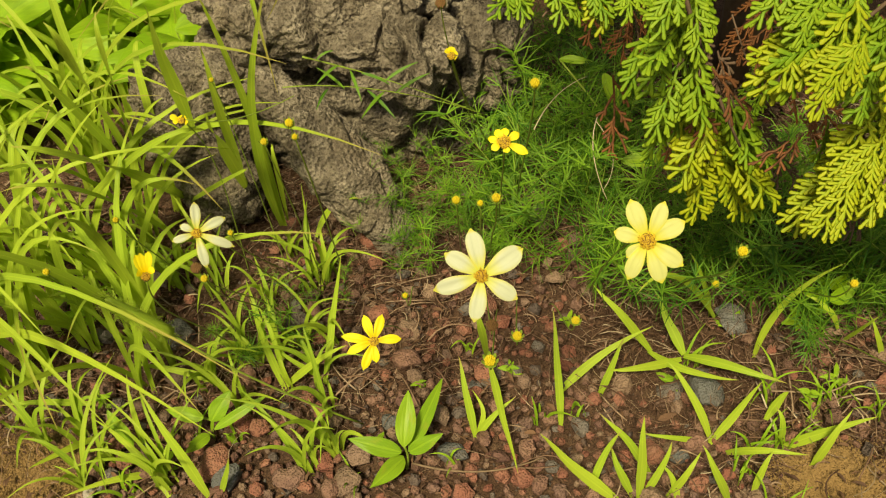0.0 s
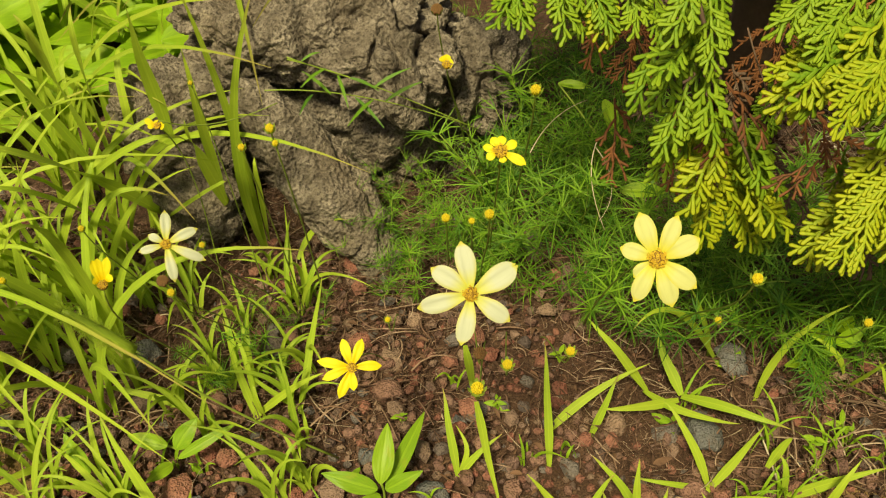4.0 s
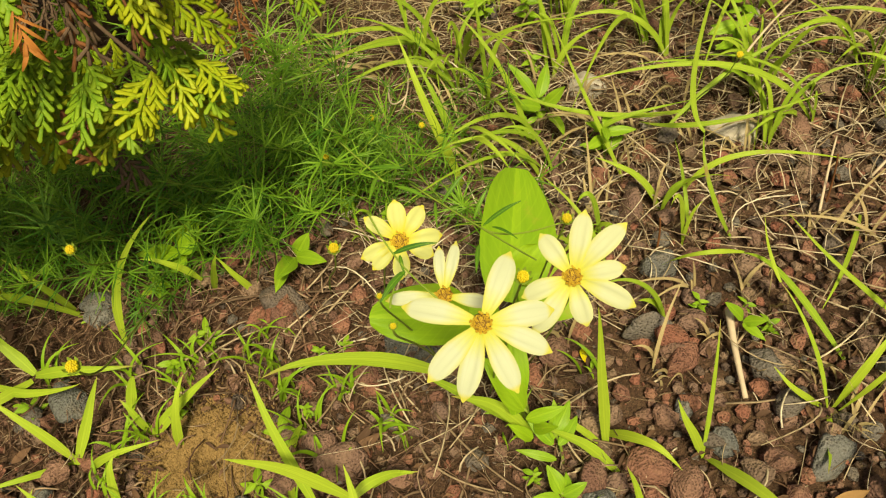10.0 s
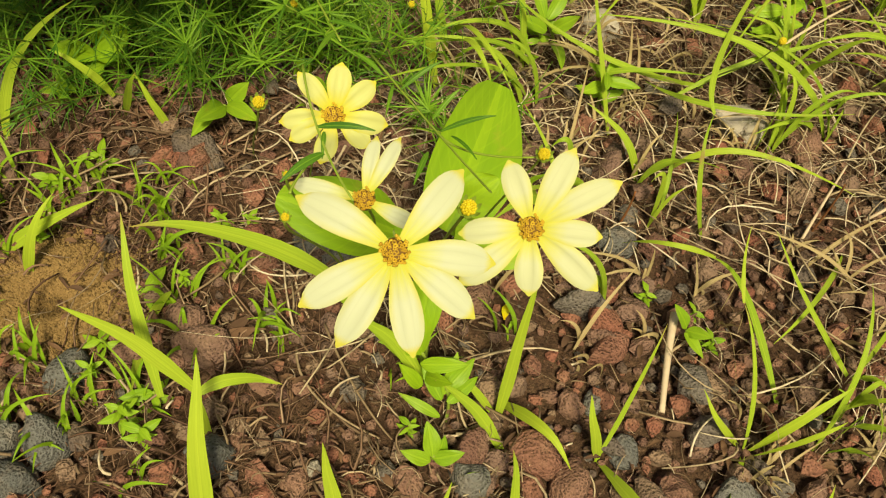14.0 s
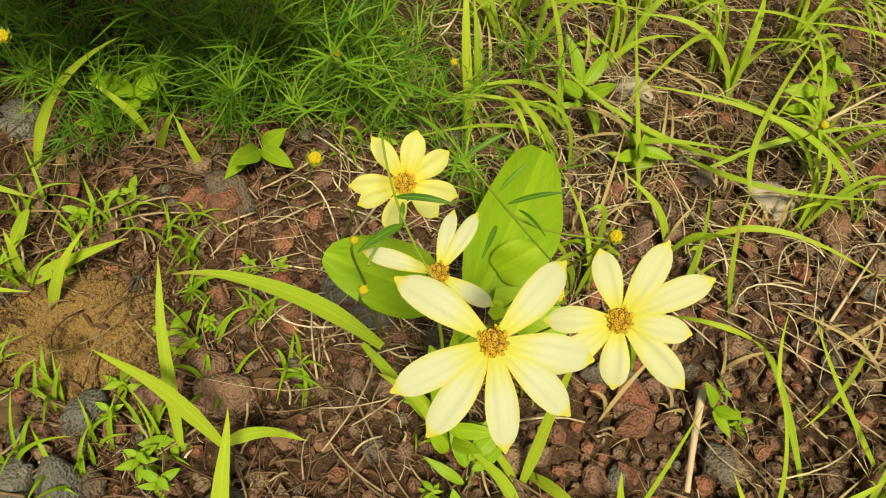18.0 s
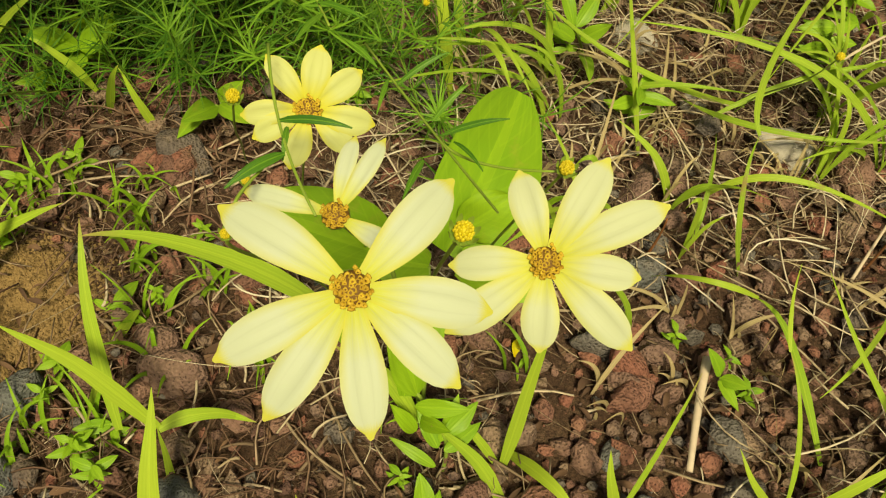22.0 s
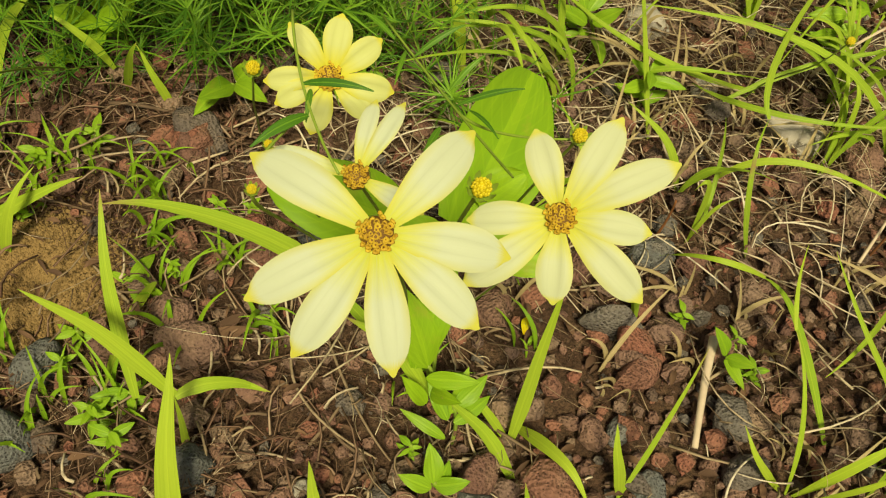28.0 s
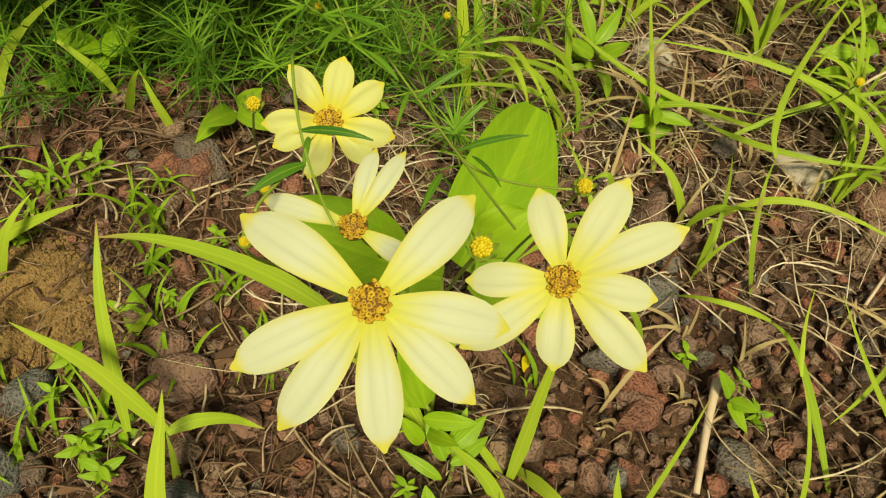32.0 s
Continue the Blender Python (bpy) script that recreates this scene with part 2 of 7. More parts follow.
def soil_material():
    m, n, l, b = node_material("soil")
    geo = n.new("ShaderNodeTexCoord")
    co = geo.outputs["Object"]
    big, mid, fine = noise_node(n, l, co, 7.0, 4), noise_node(n, l, co, 70.0, 8, 0.78), noise_node(n, l, co, 520.0, 6, 0.75)
    colour = ramp(n, l, mid, [(0.28, (0.050, 0.027, 0.019)), (0.5, (0.150, 0.085, 0.055)), (0.74, (0.30, 0.20, 0.125))])
    sandy = ramp(n, l, big, [(0.58, (0, 0, 0)), (0.74, (0.5, 0.5, 0.5))])
    colour = blend(n, l, sandy, colour, (0.28, 0.185, 0.10))
    for cx, cy, rad, _ in MOUNDS:
        away = n.new("ShaderNodeVectorMath")
        away.operation = "DISTANCE"
        l.new(co, away.inputs[0])
        away.inputs[1].default_value = (cx, cy, 0.0)
        reach = calc(n, l, "ADD", calc(n, l, "DIVIDE", away.outputs["Value"], rad), calc(n, l, "MULTIPLY", calc(n, l, "SUBTRACT", mid, 0.5), 1.1))
        colour = blend(n, l, ramp(n, l, reach, [(0.75, (1, 1, 1)), (1.15, (0, 0, 0))]), colour, (0.29, 0.19, 0.077))
    colour = blend(n, l, ramp(n, l, fine, [(0.40, (0, 0, 0)), (0.60, (0.85, 0.85, 0.85))]), colour, (0.045, 0.030, 0.020))
    l.new(colour, b.inputs["Base Color"])
    b.inputs["Roughness"].default_value = 0.95
    b.inputs["Specular IOR Level"].default_value = 0.15
    bump(n, l, b, calc(n, l, "ADD", fine, mid), 1.0, 0.003)
    return m


def rock_material():
    m, n, l, b = node_material("weathered_lava_rock")
    geo = n.new("ShaderNodeTexCoord")
    co = geo.outputs["Object"]
    big, mid, fine = noise_node(n, l, co, 9.0, 5), noise_node(n, l, co, 38.0, 7, 0.7), noise_node(n, l, co, 420.0, 4, 0.6)
    colour = ramp(n, l, mid, [(0.28, (0.075, 0.060, 0.042)), (0.48, (0.25, 0.22, 0.165)), (0.72, (0.50, 0.455, 0.36))])
    colour = blend(n, l, ramp(n, l, big, [(0.50, (0, 0, 0)), (0.68, (0.6, 0.6, 0.6))]), colour, (0.22, 0.175, 0.115))
    pale = ramp(n, l, noise_node(n, l, co, 17.0, 6, 0.7), [(0.58, (0, 0, 0)), (0.72, (0.75, 0.75, 0.75))])
    colour = blend(n, l, pale, colour, (0.60, 0.54, 0.38))
    colour = blend(n, l, ramp(n, l, fine, [(0.45, (0, 0, 0)), (0.65, (0.6, 0.6, 0.6))]), colour, (0.06, 0.049, 0.037))
    pits = n.new("ShaderNodeTexVoronoi")
    pits.inputs["Scale"].default_value = 210.0
    l.new(co, pits.inputs["Vector"])
    # the boulder's pits get their shade as dark colour too
    pit_shade = ramp(n, l, calc(n, l, "ADD", pits.outputs["Distance"], calc(n, l, "MULTIPLY", big, 0.3)), [(0.22, (0.75, 0.75, 0.75)), (0.42, (0, 0, 0))])
    colour = blend(n, l, pit_shade, colour, (0.045, 0.037, 0.028))
    l.new(colour, b.inputs["Base Color"])
    b.inputs["Roughness"].default_value = 0.92
    b.inputs["Specular IOR Level"].default_value = 0.2
    bump(n, l, b, calc(n, l, "ADD", calc(n, l, "ADD", fine, mid), pits.outputs["Distance"]), 1.0, 0.006)
    return m


MOUNDS = [(0.270, 0.392, 0.046, 0.016), (-0.40, 0.47, 0.07, 0.012)]
SOIL = soil_material()
ROCK = rock_material()
SCORIA = stone_material("scoria", [(0.0, (0.26, 0.105, 0.075)), (0.18, (0.32, 0.150, 0.105)), (0.34, (0.15, 0.085, 0.070)), (0.48, (0.28, 0.160, 0.118)), (0.62, (0.20, 0.130, 0.108)), (0.76, (0.31, 0.215, 0.150)), (0.86, (0.115, 0.080, 0.068)), (0.95, (0.17, 0.155, 0.14))], 190)
BASALT = stone_material("basalt", [(0.0, (0.12, 0.13, 0.13)), (1.0, (0.20, 0.205, 0.195))], 260)
PALE_STONE = plain_material("pale_stone", (0.66, 0.62, 0.54), (0.40, 0.36, 0.30), 90, 0.9, 0.002, 0.8)
SAND = plain_material("sand", (0.37, 0.245, 0.10), (0.16, 0.10, 0.042), 500, 0.95, 0.002, 1.0)
STRAW = litter_material("dry_straw", [(0.0, (0.14, 0.095, 0.062)), (0.34, (0.25, 0.18, 0.115)), (0.66, (0.38, 0.295, 0.19)), (0.88, (0.56, 0.46, 0.32)), (1.0, (0.66, 0.59, 0.45))])
# straw in darker tones, used where x is below about 0.44
DARK_STRAW = litter_material("old_straw", [(0.0, (0.095, 0.052, 0.036)), (0.36, (0.17, 0.098, 0.066)), (0.70, (0.26, 0.165, 0.11)), (0.92, (0.40, 0.29, 0.20)), (1.0, (0.50, 0.42, 0.30))])
PALE_STRAW = litter_material("pale_straw", [(0.0, (0.30, 0.235, 0.15)), (0.4, (0.48, 0.40, 0.27)), (0.8, (0.62, 0.54, 0.40)), (1.0, (0.70, 0.64, 0.50))])
BLEACHED = plain_material("bleached_wood", (0.62, 0.53, 0.40), (0.38, 0.29, 0.20), 120, 0.85, 0.0006, 0.5)
SANDSTONE = plain_material("tan_stone", (0.27, 0.185, 0.115), (0.15, 0.10, 0.062), 140, 0.9, 0.002, 0.9)
LITTER = plain_material("leaf_litter", (0.24, 0.135, 0.075), (0.085, 0.048, 0.030), 90, 0.85, 0.0008, 0.5, 0.1, 1.2)
RUST = plain_material("rust_brown_needles", (0.33, 0.125, 0.04), (0.13, 0.058, 0.026), 60, 0.8, 0.0006, 0.4, 0.15, 0.8)
ORANGE = plain_material("withered_orange", (0.52, 0.21, 0.04), (0.26, 0.10, 0.03), 240, 0.75, 0.0006, 0.4, 0.2)
TAN = plain_material("tan_leaf", (0.42, 0.25, 0.10), (0.16, 0.085, 0.035), 70, 0.75, 0.0006, 0.4, 0.2)
BARK = plain_material("grey_brown_bark", (0.17, 0.115, 0.075), (0.065, 0.042, 0.028), 150, 0.9, 0.001, 0.8)
GRASS = leaf_material("grass_blade", (0.46, 0.60, 0.062), (0.28, 0.48, 0.044), 0.36, 0.45, 7, 22, tips=0.8)
DRY_GRASS = leaf_material("dry_grass", (0.58, 0.49, 0.27), (0.32, 0.24, 0.12), 0.25, 0.6, 5, 22)
WILD_GRASS = leaf_material("wild_grass", (0.42, 0.56, 0.06), (0.20, 0.38, 0.035), 0.35, 0.45, 5, 22, 0.15, (0.34, 0.25, 0.09))
WEED = leaf_material("weed_leaf", (0.30, 0.49, 0.035), (0.15, 0.33, 0.025), 0.33, 0.42, 5, 40, side=0.12)
BROAD = leaf_material("broad_leaf", (0.30, 0.49, 0.028), (0.18, 0.38, 0.02), 0.33, 0.5, 6, 30, side=0.12)
THREAD = leaf_material("thread_leaf", (0.21, 0.41, 0.034), (0.03, 0.125, 0.012), 0.24, 0.45, 2, 30, single=0.75)
THUJA = leaf_material("thuja_scale", (0.28, 0.43, 0.028), (0.12, 0.27, 0.018), 0.25, 0.55, 2, 70, single=0.35, fresh=0.7)
THUJA_GOLD = leaf_material("thuja_scale_gold", (0.42, 0.48, 0.026), (0.22, 0.35, 0.018), 0.25, 0.55, 2, 70, single=0.35, fresh=0.7)
STEM = plain_material("green_stem", (0.30, 0.43, 0.06), (0.18, 0.28, 0.04), 60, 0.5, 0.0003, 0.3, 0.15)
CREAM = petal_material("cream_petal", (0.56, 0.63, 0.45), (0.60, 0.64, 0.03), (0.60, 0.58, 0.02))
PALE_LEMON = petal_material("pale_lemon_petal", (0.57, 0.63, 0.40), (0.61, 0.63, 0.03), (0.63, 0.63, 0.06))
LEMON = petal_material("lemon_petal", (0.60, 0.65, 0.24), (0.66, 0.63, 0.025), (0.66, 0.63, 0.04))
YELLOW = petal_material("yellow_petal", (0.84, 0.76, 0.035), (0.80, 0.55, 0.012), (0.84, 0.77, 0.04))
FLORET = plain_material("floret", (0.72, 0.53, 0.05), (0.38, 0.23, 0.02), 500, 0.6, 0.0003, 0.4, 0.1, 0.9)
DISC = plain_material("flower_disc", (0.22, 0.12, 0.018), (0.08, 0.035, 0.010), 500, 0.7, 0.0004, 0.5)
BUD = plain_material("yellow_bud", (0.74, 0.64, 0.03), (0.42, 0.32, 0.03), 700, 0.6, 0.0004, 0.5, 0.1)
SEED = plain_material("dark_seed_head", (0.22, 0.12, 0.04), (0.07, 0.04, 0.02), 300, 0.8, 0.0006, 0.6)

# ---- mesh tools ----


def make_mesh(name, verts, faces, mat, uvs=None, smooth=True):
    me = bpy.data.meshes.new(name)
    me.from_pydata([tuple(map(float, v)) for v in verts], [], [tuple(map(int, q)) for q in faces])
    me.materials.append(mat)
    if uvs is not None:
        layer = me.uv_layers.new(name="UVMap")
        loops = np.empty(len(me.loops), dtype=np.int32)
        me.loops.foreach_get("vertex_index", loops)
        layer.data.foreach_set("uv", np.asarray(uvs, float)[loops].ravel())
    if smooth:
        me.polygons.foreach_set("use_smooth", [True] * len(me.polygons))
    me.update()
    return me


def part(name, me, parent=None, label="", m=None):
    ob = new(name, me)
    ob.parent = parent
    if m is not None:
        ob.matrix_basis = m
    return tagged(ob, label)


def thing(name, place, label, category, group="", kind=""):
    ob = new(name)
    ob.empty_display_size = 0.01
    ob.location = place
    return tagged(ob, label, category, group, kind)


def unit(v):
    v = np.asarray(v, float)
    return v / max(1e-9, np.linalg.norm(v))


def bend(a, c, b, k):
    """k points of the curve from a to b that passes near c half way."""
    a, c, b = (np.asarray(p, float) for p in (a, c, b))
    q = 2 * c - (a + b) / 2
    s = np.linspace(0, 1, k)[:, None]
    return (1 - s) ** 2 * a + 2 * s * (1 - s) * q + s * s * b


class Soup:
    """Gathers pieces of one mesh."""

    def __init__(self):
        self.v, self.f, self.u, self.n = [], [], [], 0

    def add(self, verts, faces, uvs=None):
        verts = np.asarray(verts, float)
        self.v.append(verts)
        self.f += [tuple(i + self.n for i in q) for q in faces]
        self.u.append(np.zeros((len(verts), 2)) if uvs is None else np.asarray(uvs, float))
        self.n += len(verts)
        return self

    def mesh(self, name, mat, smooth=True):
        return make_mesh(name, np.concatenate(self.v), self.f, mat, np.concatenate(self.u), smooth)


def tube(path, radius, sides=5, tip=1.0):
    """Verts, faces, uvs of a tapering round rod along a path."""
    path = np.asarray(path, float)
    k = len(path)
    ahead = np.gradient(path, axis=0)
    v, u = [], []
    side = np.cross(ahead[0], (0.31, 0.2, 0.93))
    for i in range(k):
        d = unit(ahead[i])
        side = unit(side - d * (side @ d))
        up = np.cross(d, side)
        rad = radius * (1 + (tip - 1) * i / (k - 1))
        for j in range(sides):
            a = 2 * math.pi * j / sides
            v.append(path[i] + rad * (math.cos(a) * side + math.sin(a) * up))
            u.append((j / sides, i / (k - 1)))
    f = [(i * sides + j, i * sides + (j + 1) % sides, (i + 1) * sides + (j + 1) % sides, (i + 1) * sides + j) for i in range(k - 1) for j in range(sides)]
    f += [tuple(range(sides))[::-1], tuple(range((k - 1) * sides, k * sides))]
    return v, f, u


def ribbon(path, width, facing, fold=0.25, shape="grass", twist=0.0):
    """A folded leaf strip along a path; its broad side looks towards facing."""
    path = np.asarray(path, float)
    k = len(path)
    ahead = np.gradient(path, axis=0)
    v, u = [], []
    for i in range(k):
        s = i / (k - 1)
        d = unit(ahead[i])
        side = unit(np.cross(d, facing))
        up = np.cross(side, d)
        if twist:
            a = twist * s
            side, up = side * math.cos(a) + up * math.sin(a), up * math.cos(a) - side * math.sin(a)
        if shape == "grass":
            w = 1.08 * width * min(1.0, 0.42 + 2.2 * s) * (1 - s ** 1.75) ** 0.92 + 0.0002
        elif shape == "thread":
            w = width * (0.6 + 0.4 * math.sin(math.pi * min(1, s * 1.1))) * (1 - 0.75 * s ** 4)
        else:
            w = width * math.sin(math.pi * min(0.985, 0.04 + s ** 0.85)) ** 0.72 + 0.0002
        for j, o in enumerate((-0.5, 0.0, 0.5)):
            v.append(path[i] + side * (o * w) + up * (fold * w * (abs(o) - 0.25)))
            u.append((j / 2, s))
    f = []
    for i in range(k - 1):
        for j in range(2):
            a = i * 3 + j
            f.append((a, a + 1, a + 4, a + 3))
    return v, f, u


# ---- ground ----


def rise(x, y):
    """Height of the soil: nearly level, with small lumps and a low mound of sand."""
    z = 0.010 * noise.noise((x * 5.1, y * 5.1, 0.3)) + 0.004 * noise.noise((x * 19, y * 19, 4.0)) + 0.0018 * noise.noise((x * 70, y * 70, 9.0))
    for cx, cy, rad, high in MOUNDS:
        d = math.hypot(x - cx, y - cy) / rad
        if d < 2.2:
            z += high * math.exp(-d * d * 1.6) - 1.5 * high * math.exp(-(d * 3.2) ** 2)
    return z - 0.002



def spaced(lo, hi, fine, far):
    """Even steps from lo to hi, then ever wider ones out to far."""
    inner = list(np.arange(lo, hi, fine))
    out, step, x = [], fine, hi
    while x < far:
        out.append(x)
        step *= 1.25
        x += step
    out.append(far)
    low, step, x = [], fine, lo - fine
    while x > -far:
        low.append(x)
        step *= 1.25
        x -= step
    low.append(-far)
    return low[::-1] + inner + out


xs, ys = spaced(-0.75, 1.25, 0.008, 120.0), spaced(-0.15, 1.55, 0.008, 120.0)
gv = [(x, y, rise(x, y) if -2 < x < 3 and -2 < y < 3 else -0.002) for y in ys for x in xs]
nx = len(xs)
gf = [(j * nx + i, j * nx + i + 1, (j + 1) * nx + i + 1, (j + 1) * nx + i) for j in range(len(ys) - 1) for i in range(nx - 1)]
ground = tagged(new("ground", make_mesh("ground", gv, gf, SOIL)), "brown sandy soil strewn with red scoria and dry stalks", "ground", kind="structure")

# ---- rock ----


def pebble(seed, level=2, rough=0.35):
    """Verts and faces of an angular stone about 1 across."""
    bm = bmesh.new()
    bmesh.ops.create_icosphere(bm, subdivisions=level, radius=0.5)
    rng = random.Random(seed)
    off = Vector((rng.uniform(0, 50), rng.uniform(0, 50), rng.uniform(0, 50)))
    cuts = [(Vector((rng.gauss(0, 1), rng.gauss(0, 1), rng.gauss(0, 1))).normalized(), rng.uniform(0.28, 0.42)) for _ in range(7)]
    for v in bm.verts:
        p = v.co * (1 + rough * noise.noise(v.co * 2.3 + off) + 0.4 * rough * noise.noise(v.co * 6 + off))
        for d, far in cuts:
            over = p.dot(d) - far
            if over > 0:
                p -= d * over * 0.85
        v.co = p
    vs, fs = [tuple(v.co) for v in bm.verts], [tuple(v.index for v in f.verts) for f in bm.faces]
    bm.free()
    return vs, fs


def lump(soup, centre, radii, much, level=6, turn=(0, 0, 0), taper=0.0):
    """One weathered mass of the boulder, by its place in the world."""
    bm = bmesh.new()
    bmesh.ops.create_icosphere(bm, subdivisions=level, radius=1.0)
    swing, mid, v = Euler(turn).to_matrix(), Vector(centre), []
    for q in bm.verts:
        d = q.co.normalized()
        p = Vector((d.x * radii[0] * (1 - taper * d.z), d.y * radii[1] * (1 - taper * d.z), d.z * radii[2]))
        v.append(weathered(swing @ p + mid, swing @ d, much))
    soup.add(v, [tuple(x.index for x in f.verts) for f in bm.faces])
    bm.free()


def weathered(p, d, much=1.0):
    """Pits, ridges and folds of old lava."""
    q = p + Vector((7.1, 2.2, 5.3))
    warp = Vector((noise.noise(q * 13), noise.noise(q * 13 + Vector((9, 0, 0))), noise.noise(q * 13 + Vector((0, 9, 0)))))
    ridge = 1 - abs(noise.noise(q * 11))
    fold = abs(noise.noise(q * 24 + warp * 1.6))
    pit = max(0.0, noise.noise(q * 48) - 0.15)
    return p + d * much * (0.036 * noise.noise(q * 6.5) + 0.022 * (ridge - 0.7) - 0.020 * (0.30 - min(0.30, fold)) / 0.30 - 0.014 * pit + 0.008 * noise.noise(q * 62) - 0.006 * max(0.0, noise.noise(q * 120) - 0.1) + 0.003 * noise.noise(q * 190))


rock = thing("boulder", (-0.13, 0.90, 0.0), "large weathered grey-brown lava boulder half sunk in the soil", "rock")
for centre, radii, much, level, turn in (
    ((-0.110, 0.955, 0.070), (0.200, 0.105, 0.150), 0.8, 6, (0, 0, 0)),
    ((-0.120, 0.905, 0.205), (0.150, 0.100, 0.055), 0.9, 7, (0.10, 0.06, 0)),
    ((-0.030, 0.850, 0.172), (0.062, 0.058, 0.040), 1.1, 6, (0.1, 0.15, 0.2)),
    ((0.042, 0.905, 0.110), (0.062, 0.070, 0.070), 0.9, 6, (0, 0, 0)),
    ((-0.205, 0.875, 0.155), (0.070, 0.070, 0.050), 0.8, 6, (0, -0.35, 0)),
    ((-0.275, 0.880, 0.080), (0.070, 0.085, 0.085), 0.8, 6, (0, 0, 0)),
    ((-0.250, 0.800, 0.040), (0.048, 0.042, 0.055), 0.7, 5, (0, 0, 0)),
):
    mass = Soup()
    lump(mass, centre, radii, much, level, turn)
    mass = mass.mesh("rock_mass", ROCK)
    mass.transform(Matrix.Translation(-rock.location))
    part("rock_mass", mass, rock)
tongue = Soup()
lean = (Vector((-0.180, 0.815, 0.175)) - Vector((-0.055, 0.735, -0.01))).to_track_quat("Z", "Y").to_euler()
lump(tongue, (-0.118, 0.766, 0.082), (0.042, 0.034, 0.130), 0.34, 6, lean, 0.10)
tongue = tongue.mesh("slab", ROCK)
tongue.transform(Matrix.Translation(-rock.location))
part("slab", tongue, rock, "smooth grey sloping slab")

# ---- flowers ----
VIEW = (0.05, -0.62, 0.78)


def petal_mesh(length, width, cup, droop, seed, mat, notch=0.0):
    """A grooved ray petal along +x from the disc's edge, its face to +z."""
    rng = random.Random(seed)
    k, cols, v, u = 13, 7, [], []
    skew, twist = rng.uniform(-0.08, 0.08), rng.uniform(-0.32, 0.32)
    for i in range(k):
        s = i / (k - 1)
        w = width * (0.36 + 0.64 * math.sin(math.pi * 0.5 * min(1, s / 0.58)) ** 1.1) * max(0.10, 1 - max(0.0, (s - 0.52) / 0.48) ** 2.5) ** 0.66
        x = length * s
        z = math.sin(s * math.pi) * 0.06 * length + math.tan(cup) * x - droop * length * s ** 2.4
        for j in range(cols):
            o = (j / (cols - 1) - 0.5)
            groove = -0.065 * width * math.cos(o * 4 * math.pi) * math.sin(math.pi * min(1, s * 1.05))
            curl = 0.30 * width * (o * o) * (1 - 0.5 * s)
            tipcut = -0.05 * length * (abs(o) * 2) ** 2 * s ** 8 - notch * length * max(0, 1 - abs(o - 0.12) * 7) * s ** 6
            v.append((x + tipcut + 0.10 * groove, o * w + skew * length * s * s, z + groove + curl + twist * o * w * s))
            u.append((j / (cols - 1), s))
    f = [(i * cols + j, (i + 1) * cols + j, (i + 1) * cols + j + 1, i * cols + j + 1) for i in range(k - 1) for j in range(cols - 1)]
    return make_mesh("petal", v, f, mat, u)


def frame_of(n):
    """Turn whose z is n, with y as far up as it can be."""
    z = unit(n)
    x = unit(np.cross((0, 0, 1), z))
    y = np.cross(z, x)
    return Matrix([[x[i], y[i], z[i]] for i in range(3)]).to_4x4()


def dome(radius, high, rings=5, cols=14, low=0.0):
    v = [(0, 0, high)]
    for i in range(1, rings + 1):
        a = math.pi / 2 * i / rings
        v += [(radius * math.sin(a) * math.cos(2 * math.pi * j / cols), radius * math.sin(a) * math.sin(2 * math.pi * j / cols), low + (high - low) * math.cos(a)) for j in range(cols)]
    f = [(0, 1 + j, 1 + (j + 1) % cols) for j in range(cols)]
    for i in range(rings - 1):
        f += [(1 + i * cols + j, 1 + (i + 1) * cols + j, 1 + (i + 1) * cols + (j + 1) % cols, 1 + i * cols + (j + 1) % cols) for j in range(cols)]
    return v, f


def floret_cluster(radius, high, count, size):
    """Flared open tubes packed in a loose spiral over the disc."""
    s, rng = Soup(), random.Random(count)
    for k in range(count):
        rr = radius * math.sqrt((k + 0.5) / count) * rng.uniform(0.92, 1.06)
        a = k * 2.39996 + rng.uniform(-0.2, 0.2)
        z = high * (1 - (rr / radius) ** 2)
        wide, tall = size * rng.uniform(0.75, 1.25), size * rng.uniform(1.3, 2.6)
        up = unit((math.cos(a) * 0.55 * rr / radius + rng.uniform(-0.2, 0.2), math.sin(a) * 0.55 * rr / radius + rng.uniform(-0.2, 0.2), 1))
        side = unit(np.cross(up, (0.3, 0.9, 0.1)))
        other = np.cross(up, side)
        foot = np.array([math.cos(a) * rr, math.sin(a) * rr, z - size * 0.4])
        v = []
        for t, w in ((0.0, 0.45), (0.6, 0.5), (1.0, 0.92), (0.96, 0.60), (0.62, 0.28)):
            for j in range(6):
                c = 2 * math.pi * j / 6
                lobe = 1.0 + (0.3 if j % 2 and t == 1.0 else 0.0)
                v.append(foot + up * tall * t + (side * math.cos(c) + other * math.sin(c)) * wide * w * lobe)
        f = [(i * 6 + j, i * 6 + (j + 1) % 6, i * 6 + 6 + (j + 1) % 6, i * 6 + 6 + j) for i in range(4) for j in range(6)]
        s.add(v, f)
    return s.mesh("flower_centre", FLORET)


FLORETS = floret_cluster(0.0037, 0.0014, 44, 0.00072)
DISC_MESH = make_mesh("disc", *dome(0.0042, 0.0022, 4, 14, -0.0012), DISC)
CALYX_MESH = Soup().add(*[*dome(0.0046, -0.0052, 4, 12, -0.0012)][:2]).mesh("calyx", STEM)


